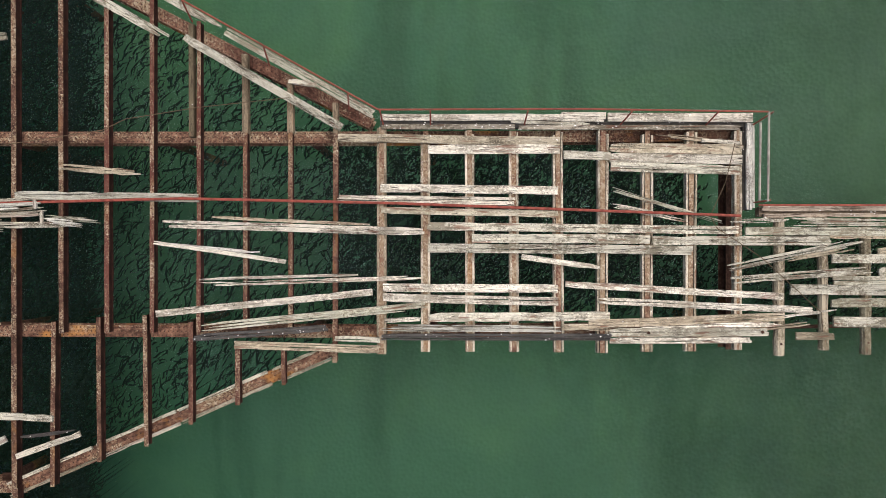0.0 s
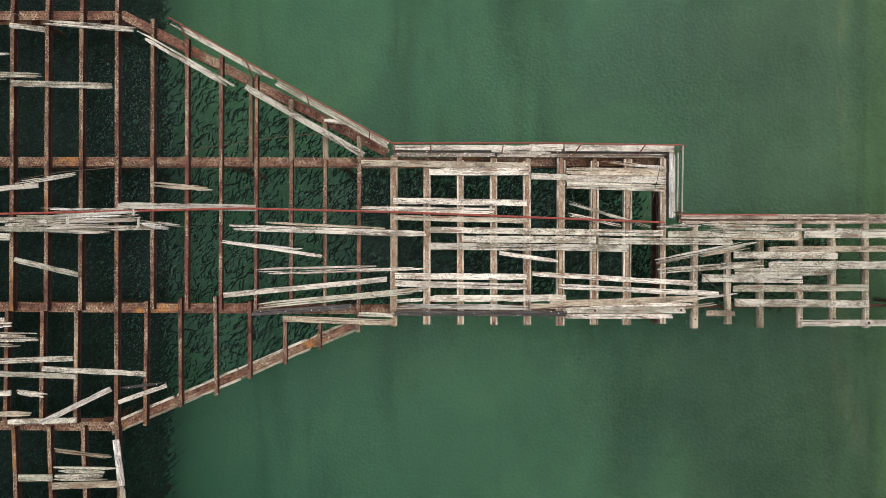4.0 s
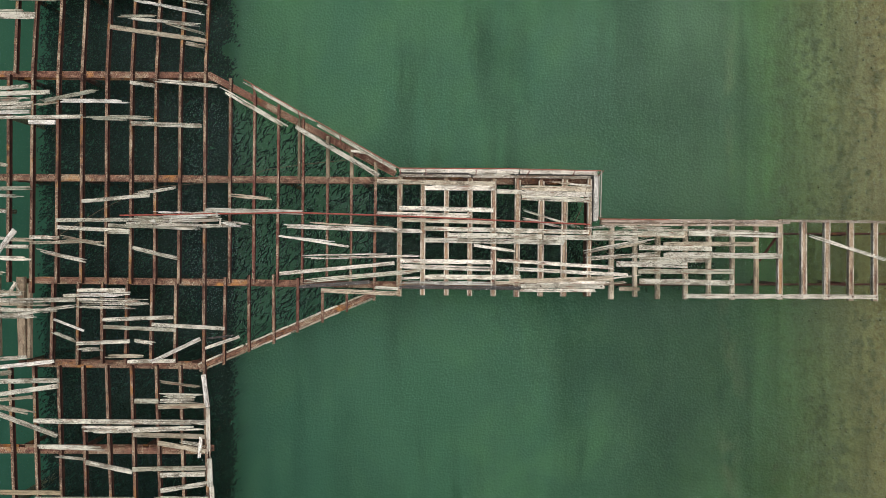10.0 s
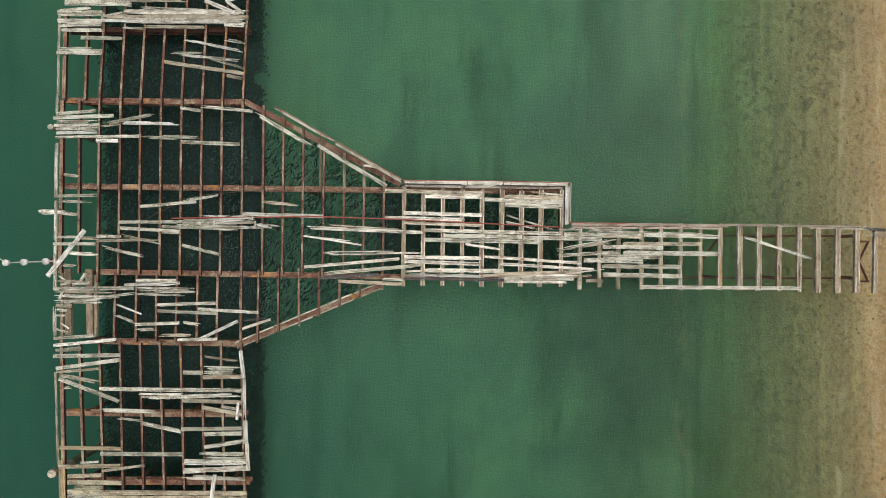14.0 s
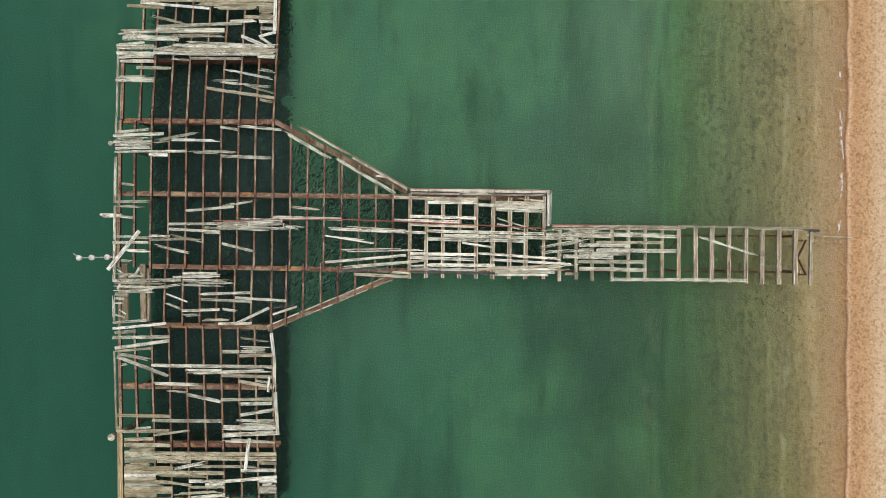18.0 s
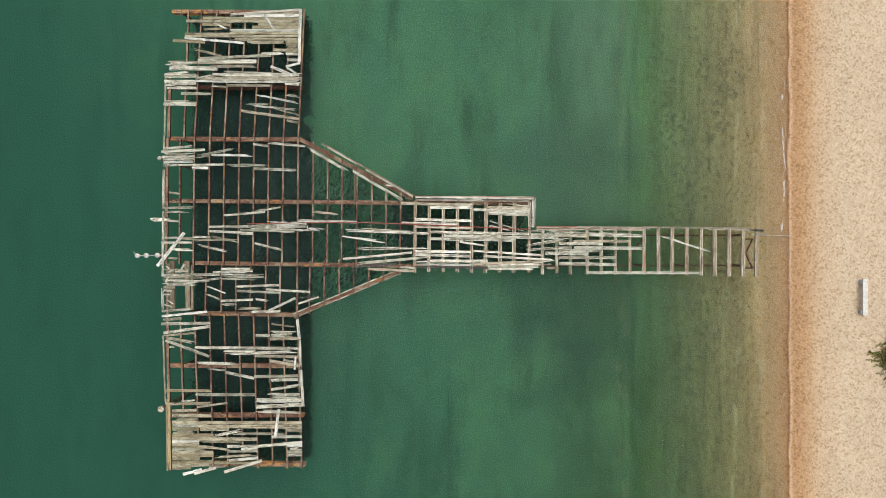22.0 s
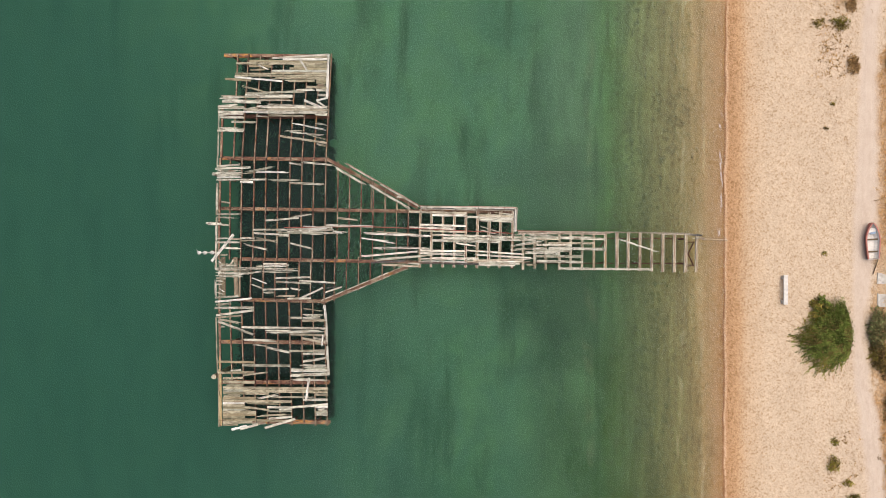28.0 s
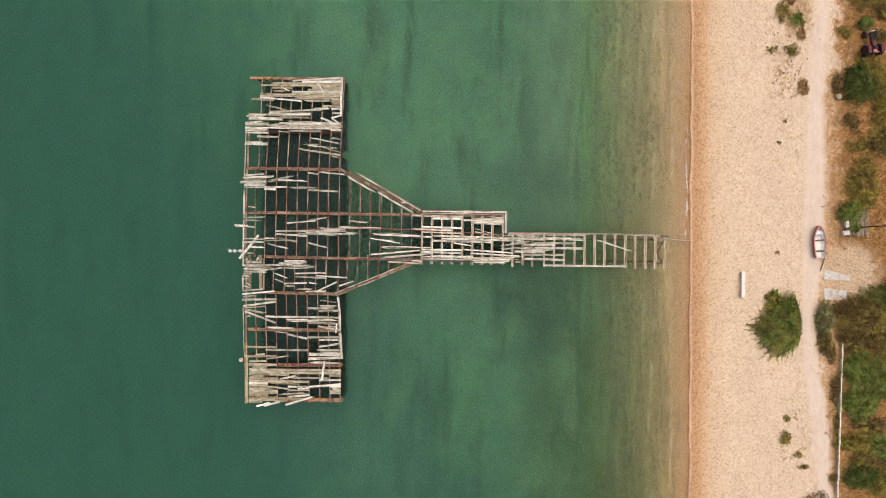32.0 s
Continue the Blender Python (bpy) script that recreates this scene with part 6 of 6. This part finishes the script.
board(pier_head, -19.72, 9.56, -17.18, 9.53, 0.25)
board(pier_head, -19.72, 9.10, -17.18, 9.04, 0.18)
board(pier_head, -19.63, 8.79, -17.18, 8.86, 0.15)
board(pier_head, -19.48, 8.55, -17.18, 8.55, 0.18)
board(pier_head, -19.90, -0.86, -17.38, -0.80, 0.18)
board(pier_head, -19.90, -1.11, -17.72, -1.20, 0.15, "splinter")
board(pier_head, -19.47, -1.81, -18.49, -1.93, 0.18)
board(pier_head, -19.32, 0.36, -18.49, 0.27, 0.18)
board(pier_head, -15.02, -1.44, -11.80, -1.15, 0.18)
board(pier_head, -12.72, -1.12, -10.58, -0.81, 0.15, "splinter")
board(pier_head, -8.15, -1.15, -5.67, -1.36, 0.18, "splinter")
board(pier_head, -9.20, -1.85, -4.60, -1.97, 0.21)
board(pier_head, -16.19, -2.33, -11.34, -2.29, 0.18)
board(pier_head, -16.19, -2.66, -12.72, -2.84, 0.18)
board(pier_head, -13.79, -2.57, -9.66, -2.68, 0.18)
board(pier_head, -13.03, -2.47, -8.43, -2.22, 0.21, "splinter")
board(pier_head, -11.50, -2.10, -8.43, -1.98, 0.18, "splinter")
board(pier_head, -12.72, -2.23, -9.35, -2.25, 0.18, "splinter")
board(pier_head, -11.34, -2.59, -7.51, -2.59, 0.15, "splinter")
board(pier_head, -8.43, -2.40, -7.05, -2.52, 0.12, "splinter")
board(pier_head, -13.79, -2.87, -12.72, -2.90, 0.18)
board(pier_head, -17.47, -3.10, -16.09, -3.16, 0.18)
board(pier_head, -17.47, -3.40, -13.89, -3.30, 0.15, "splinter")
board(pier_head, -16.09, -3.09, -13.89, -3.49, 0.18)
board(pier_head, -17.47, -3.65, -14.77, -4.26, 0.18, "splinter")
board(pier_head, -19.93, -3.56, -17.47, -3.56, 0.18)
board(pier_head, -19.47, -4.08, -17.38, -4.14, 0.21)
board(pier_head, -18.39, -3.22, -17.32, -3.25, 0.18)
board(pier_head, -19.90, -3.19, -18.55, -3.16, 0.15)
board(pier_head, -19.62, -4.73, -18.48, -4.85, 0.18)
board(pier_head, -12.66, -3.61, -10.48, -4.13, 0.18)
board(pier_head, -20.23, -5.43, -18.09, -2.79, 0.25, "top")
board(pier_head, -19.92, -6.11, -15.32, -6.07, 0.21)
board(pier_head, -19.89, -6.48, -16.09, -6.62, 0.18, "splinter")
board(pier_head, -19.89, -6.84, -17.16, -6.87, 0.18, "splinter")
board(pier_head, -19.77, -7.06, -18.85, -7.09, 0.21)
board(pier_head, -19.62, -5.92, -18.54, -5.61, 0.15, "splinter")
board(pier_head, -18.85, -5.86, -17.78, -5.77, 0.15)
board(pier_head, -18.48, -5.83, -18.08, -5.24, 0.15)
board(pier_head, -17.01, -6.56, -15.02, -6.31, 0.15, "splinter")
board(pier_head, -15.91, -5.88, -12.72, -5.76, 0.15)
board(pier_head, -19.62, -6.84, -19.37, -6.17, 0.15)
board(pier_head, -15.26, -5.61, -12.96, -5.63, 0.18)
board(pier_head, -15.26, -5.82, -13.02, -5.85, 0.18)
board(pier_head, -15.26, -6.04, -11.89, -6.12, 0.15, "splinter")
board(pier_head, -15.26, -6.22, -11.80, -6.28, 0.15, "splinter")
board(pier_head, -15.26, -6.41, -12.41, -6.46, 0.12, "splinter")
board(pier_head, -14.07, -7.02, -10.69, -6.89, 0.18)
board(pier_head, -14.00, -7.35, -10.57, -7.50, 0.18)
board(pier_head, -11.73, -7.23, -8.27, -7.44, 0.18)
board(pier_head, -15.26, -8.12, -12.72, -8.03, 0.18)
board(pier_head, -12.72, -7.97, -11.43, -8.18, 0.18, "splinter")
board(pier_head, -15.26, -8.43, -13.88, -8.37, 0.18, "splinter")
board(pier_head, -16.55, -7.51, -15.23, -8.06, 0.15)
board(pier_head, -14.00, -8.73, -11.79, -8.73, 0.18)
board(pier_head, -12.87, -8.98, -10.57, -8.94, 0.18)
board(pier_head, -11.73, -9.01, -9.40, -7.90, 0.18, "top")
board(pier_head, -9.19, -8.36, -7.56, -7.80, 0.15, "top")
board(pier_head, -19.83, -7.61, -19.22, -7.64, 0.12)
board(pier_head, -19.77, -8.38, -19.09, -8.59, 0.12)
board(pier_head, -19.92, -8.93, -17.62, -8.77, 0.18)
board(pier_head, -19.92, -9.33, -16.33, -8.98, 0.18)
board(pier_head, -19.77, -9.64, -18.30, -9.48, 0.22)
board(pier_head, -9.28, -7.93, -7.62, -7.74, 0.09, "dark")
# head deck south
board(pier_head, -19.92, -9.94, -16.09, -9.87, 0.22)
board(pier_head, -19.77, -10.65, -16.09, -10.12, 0.22)
board(pier_head, -19.77, -10.86, -17.31, -10.64, 0.15)
board(pier_head, -19.61, -10.99, -17.16, -11.44, 0.22, "splinter")
board(pier_head, -19.61, -11.20, -16.15, -12.48, 0.22)
board(pier_head, -19.40, -11.75, -18.85, -11.72, 0.15)
board(pier_head, -17.31, -11.78, -9.18, -11.86, 0.22)
board(pier_head, -15.07, -12.08, -12.56, -12.08, 0.12)
board(pier_head, -15.01, -12.30, -9.18, -12.10, 0.22, "splinter")
board(pier_head, -17.16, -12.98, -13.48, -13.09, 0.22, "splinter")
board(pier_head, -16.30, -13.44, -14.86, -13.59, 0.12, "splinter")
board(pier_head, -14.86, -13.74, -12.65, -14.20, 0.22)
board(pier_head, -12.65, -14.07, -9.18, -14.01, 0.21)
board(pier_head, -11.33, -14.35, -9.18, -14.28, 0.22)
board(pier_head, -12.65, -12.42, -9.18, -12.53, 0.22)
board(pier_head, -11.48, -12.81, -9.18, -13.21, 0.22)
board(pier_head, -10.41, -12.75, -9.18, -12.96, 0.15, "splinter")
board(pier_head, -12.56, -10.85, -11.42, -10.85, 0.22)
board(pier_head, -11.42, -9.93, -9.34, -10.20, 0.12, "splinter")
board(pier_head, -11.42, -10.57, -9.18, -10.63, 0.22, "splinter")
board(pier_head, -11.42, -10.85, -9.18, -10.84, 0.22, "splinter")
board(pier_head, -11.42, -11.12, -9.18, -11.06, 0.22)
board(pier_head, -9.40, -12.50, -9.49, -13.52, 0.15)
board(pier_head, -11.33, -15.08, -9.09, -14.74, 0.22)
board(pier_head, -11.33, -15.45, -9.09, -15.48, 0.22)
board(pier_head, -11.33, -15.73, -8.87, -15.76, 0.22)
board(pier_head, -12.55, -15.98, -8.72, -15.97, 0.22)
board(pier_head, -12.55, -16.47, -8.72, -16.28, 0.22)
board(pier_head, -12.55, -16.84, -8.87, -16.89, 0.15, "splinter")
board(pier_head, -11.63, -15.45, -11.30, -15.45, 0.12)
board(pier_head, -19.61, -15.13, -16.02, -15.18, 0.22)
board(pier_head, -17.25, -15.46, -12.55, -15.49, 0.22)
board(pier_head, -19.61, -16.20, -16.08, -16.14, 0.22)
board(pier_head, -17.15, -16.45, -14.70, -16.13, 0.15)
board(pier_head, -18.38, -15.99, -17.31, -15.92, 0.12)
board(pier_head, -9.28, -9.59, -9.09, -11.18, 0.21, "top")
board(pier_head, -9.06, -11.12, -9.03, -13.64, 0.18, "top")
board(pier_head, -9.00, -13.51, -8.96, -14.87, 0.25, "top")
board(pier_head, -8.90, -14.80, -8.81, -16.40, 0.21, "top")
board(pier_head, -19.10, -16.74, -17.15, -16.69, 0.22)
board(pier_head, -12.46, -15.87, -8.90, -15.92, 0.22)
board(pier_head, -12.46, -16.40, -8.90, -16.23, 0.22)
board(pier_head, -12.37, -16.70, -8.90, -16.92, 0.17, "splinter")
board(pier_head, -19.10, -17.08, -15.97, -17.13, 0.26)
board(pier_head, -19.10, -17.39, -17.06, -17.39, 0.26)
board(pier_head, -19.10, -17.65, -8.90, -17.70, 0.26)
board(pier_head, -17.15, -17.95, -8.90, -18.01, 0.26)
board(pier_head, -17.15, -17.78, -16.06, -17.83, 0.17)
board(pier_head, -10.20, -18.27, -8.90, -18.31, 0.22)
board(pier_head, -19.10, -18.17, -16.93, -18.17, 0.26)
board(pier_head, -19.10, -18.43, -16.93, -18.39, 0.26)
board(pier_head, -19.10, -18.65, -15.84, -18.65, 0.26)
board(pier_head, -19.10, -18.91, -12.37, -18.96, 0.26)
board(pier_head, -19.10, -19.17, -16.93, -19.13, 0.26)
board(pier_head, -19.10, -19.39, -16.93, -19.34, 0.26)
board(pier_head, -19.10, -19.56, -15.93, -19.61, 0.21)
board(pier_head, -19.10, -19.78, -16.93, -19.78, 0.26)
board(pier_head, -19.10, -19.99, -15.84, -20.00, 0.26)
board(pier_head, -19.10, -20.25, -15.84, -20.21, 0.26)
board(pier_head, -19.10, -20.47, -16.93, -20.47, 0.26)
board(pier_head, -19.10, -20.77, -15.85, -20.73, 0.26)
board(pier_head, -19.10, -21.04, -16.19, -20.95, 0.26)
board(pier_head, -19.10, -21.25, -17.58, -21.21, 0.21)
board(pier_head, -15.93, -18.74, -13.63, -18.26, 0.22)
board(pier_head, -17.15, -19.43, -14.54, -19.82, 0.17)
board(pier_head, -17.36, -19.65, -15.84, -20.08, 0.13, "splinter")
board(pier_head, -14.76, -19.52, -12.37, -19.52, 0.22)
board(pier_head, -12.37, -19.52, -8.90, -19.22, 0.22)
board(pier_head, -14.76, -19.91, -12.37, -19.91, 0.17)
board(pier_head, -13.67, -19.74, -12.37, -19.70, 0.17)
board(pier_head, -15.84, -20.39, -12.37, -20.17, 0.17, "splinter")
board(pier_head, -14.63, -20.65, -12.37, -20.43, 0.22)
board(pier_head, -14.98, -21.52, -12.02, -20.61, 0.22, "top")
board(pier_head, -18.23, -21.69, -16.71, -21.30, 0.22, "top")
board(pier_head, -17.36, -21.64, -15.63, -21.17, 0.22, "top")
board(pier_head, -10.72, -16.61, -10.98, -18.74, 0.22, "top")
board(pier_head, -11.29, -18.79, -8.90, -18.74, 0.22)
board(pier_head, -10.11, -19.48, -8.90, -19.48, 0.22)
board(pier_head, -10.11, -19.74, -8.90, -19.70, 0.22)
board(pier_head, -10.11, -19.96, -8.90, -19.96, 0.22)
board(pier_head, -10.11, -20.22, -8.90, -20.18, 0.22)
board(pier_head, -19.10, -17.91, -17.08, -17.90, 0.24)
board(pier_head, -16.90, -18.20, -14.60, -18.22, 0.20)
board(pier_head, -16.90, -19.13, -13.60, -19.20, 0.17, "splinter")
board(pier_head, -15.80, -20.80, -12.40, -20.86, 0.20)
board(pier_head, -14.70, -18.55, -10.20, -18.52, 0.17, "splinter")
board(pier_head, -16.20, -21.12, -14.90, -21.10, 0.17)
# jumble beside the two heavy timbers
board(pier_head, -19.85, -5.62, -17.20, -5.75, 0.12, "splinter")
board(pier_head, -19.80, -6.28, -16.30, -6.30, 0.16, "splinter")
board(pier_head, -19.75, -6.66, -17.40, -6.72, 0.11, "splinter")
board(pier_head, -19.60, -6.98, -16.80, -6.60, 0.10, "splinter")
board(pier_head, -19.70, -5.30, -18.90, -5.90, 0.10, "splinter")
board(pier_head, -18.30, -5.10, -17.75, -5.95, 0.09, "splinter")
board(pier_head, -19.72, -7.30, -19.10, -7.34, 0.16)
board(pier_head, -19.45, -8.05, -18.95, -8.35, 0.09, "top")
board(pier_head, -16.30, -6.98, -14.85, -7.55, 0.10, "top")
# head deck north
board(pier_head, -14.44, 14.28, -9.10, 14.67, 0.17, "top")
board(pier_head, -13.23, 14.41, -9.06, 14.45, 0.22)
board(pier_head, -13.44, 14.19, -9.06, 14.24, 0.22)
board(pier_head, -16.70, 14.02, -9.06, 13.98, 0.22)
board(pier_head, -18.00, 13.80, -9.06, 13.76, 0.22)
board(pier_head, -16.70, 13.54, -14.53, 13.50, 0.22)
board(pier_head, -12.36, 13.54, -9.06, 13.54, 0.22)
board(pier_head, -16.70, 13.15, -14.53, 13.24, 0.17, "splinter")
board(pier_head, -15.83, 13.67, -14.53, 13.06, 0.13, "splinter")
board(pier_head, -12.79, 13.32, -9.06, 13.28, 0.22)
board(pier_head, -14.53, 13.06, -9.06, 13.06, 0.22)
board(pier_head, -18.09, 12.80, -14.53, 12.80, 0.17)
board(pier_head, -14.53, 12.85, -9.06, 12.85, 0.22)
board(pier_head, -18.09, 12.59, -9.06, 12.63, 0.17)
board(pier_head, -18.09, 12.46, -13.44, 12.06, 0.17, "top")
board(pier_head, -14.53, 12.37, -9.06, 12.37, 0.22)
board(pier_head, -13.23, 12.11, -10.19, 12.11, 0.22)
board(pier_head, -10.19, 12.15, -9.06, 12.15, 0.22)
board(pier_head, -10.19, 11.93, -9.06, 11.93, 0.22)
board(pier_head, -10.19, 11.72, -9.06, 11.72, 0.22)
board(pier_head, -11.14, 11.54, -9.06, 11.46, 0.22)
board(pier_head, -10.19, 11.24, -9.06, 11.19, 0.22)
board(pier_head, -12.27, 11.19, -10.19, 11.28, 0.22)
board(pier_head, -19.00, 12.28, -16.48, 12.15, 0.22)
board(pier_head, -17.40, 11.59, -15.05, 11.06, 0.17, "splinter")
board(pier_head, -19.52, 10.59, -12.36, 10.50, 0.22)
board(pier_head, -19.09, 10.28, -15.49, 9.98, 0.22)
board(pier_head, -16.92, 10.85, -11.27, 11.11, 0.22)
board(pier_head, -15.49, 10.24, -12.36, 10.24, 0.17)
board(pier_head, -15.05, 9.85, -9.75, 9.63, 0.13, "splinter")
board(pier_head, -11.36, 10.24, -9.67, 9.54, 0.22, "top")
board(pier_head, -10.19, 10.19, -8.97, 10.50, 0.17, "top")
board(pier_head, -10.06, 10.15, -9.10, 9.46, 0.17, "top")
board(pier_head, -10.06, 10.76, -9.06, 10.72, 0.22)
board(pier_head, -19.52, 9.63, -17.79, 9.80, 0.17)
board(pier_head, -19.52, 9.41, -16.92, 9.50, 0.22)
board(pier_head, -17.14, 9.37, -14.53, 9.67, 0.17, "splinter")
board(pier_head, -15.83, 9.59, -8.88, 9.59, 0.26)
board(pier_head, -16.92, 9.28, -14.53, 9.33, 0.17)
board(pier_head, -14.53, 9.33, -8.88, 9.28, 0.22)
board(pier_head, -11.92, 14.32, -11.05, 13.15, 0.17, "top")
board(pier_head, -9.01, 14.76, -9.10, 10.54, 0.22, "top")
board(pier_head, -11.58, -2.22, -8.45, -2.12, 0.17, "stack")
board(pier_head, -11.40, -2.38, -8.42, -2.33, 0.13, "stack")
board(pier_head, -11.76, -2.55, -8.91, -2.52, 0.16, "stack")
board(pier_head, -10.92, -2.71, -9.34, -2.76, 0.11, "stack")
board(pier_head, -9.46, -2.66, -8.73, -2.64, 0.07, "stack")
board(pier_head, -8.46, -2.49, -7.49, -2.59, 0.17, "stack")
board(pier_head, -8.12, -2.40, -6.97, -2.53, 0.05, "stack")
board(pier_head, -10.76, -2.14, -10.76, -2.62, 0.10, "stack")
board(pier_head, -10.06, -2.11, -9.82, -2.54, 0.08, "stack")
board(pier_head, -8.62, -1.88, -8.61, -2.31, 0.09, "stack")
board(pier_head, -8.44, -2.19, -8.44, -2.61, 0.06, "stack")
board(pier_head, -11.76, -1.95, -9.79, -1.98, 0.08, "top")
board(pier_head, -11.76, -2.34, -11.40, -2.38, 0.11, "stack")
board(pier_head, -10.55, -2.27, -9.21, -2.25, 0.10, "stack")
board(pier_head, -19.30, 10.11, -15.60, 10.08, 0.33)
board(pier_head, -19.59, 10.45, -17.17, 10.44, 0.25)
board(pier_head, -17.08, 10.64, -12.45, 10.63, 0.29)
board(pier_head, -16.15, 10.26, -13.56, 10.25, 0.22, "splinter")
board(pier_head, -19.67, 9.51, -17.19, 9.49, 0.29, "splinter")
board(pier_head, -19.67, 9.05, -17.19, 9.04, 0.29, "splinter")
board(pier_head, -19.30, 8.56, -17.19, 8.55, 0.22, "splinter")
board(pier_head, -15.92, 9.09, -9.05, 9.09, 0.29, "splinter")
board(pier_head, -19.58, 7.35, -17.18, 7.33, 0.25)
# edge timber
board(pier_head, -19.72, 4.81, -19.72, 3.89, 0.15)
board(pier_head, -19.75, 2.20, -19.77, -0.86, 0.18)
board(pier_head, -19.77, -1.02, -19.80, -3.53, 0.18)
board(pier_head, -19.80, -3.65, -19.83, -6.05, 0.18)
board(pier_head, -19.83, -7.00, -19.83, -8.93, 0.18)
board(pier_head, -19.78, -10.83, -19.60, -16.20, 0.11)
board(pier_head, -19.58, 9.71, -19.68, 4.81, 0.13)
board(pier_head, -19.53, -15.82, -19.46, -21.47, 0.12, "old")
board(pier_head, -19.34, -15.74, -19.28, -21.40, 0.23, "yellow")

# rusty bolts through the long south stringer board
for parent, spots in ((walkway, ((15.69, -5.93), (17.94, -5.945), (20.16, -5.96), (21.3, -5.965), (22.42, -5.97))), (pier_neck, ((6.6, -5.45), (9.45, -5.46)))):
    for x, y in spots:
        bm = bmesh.new()
        add_rod(bm, (0, 0, 0.0), (0, 0, 0.012), 0.04, 0.038, 10)
        add_rod(bm, (0, 0, 0.012), (0, 0, 0.03), 0.02, 0.018, 6)
        part("bolt", bm, RUST_DARK, parent).location = (x, y, DECK + 0.028)
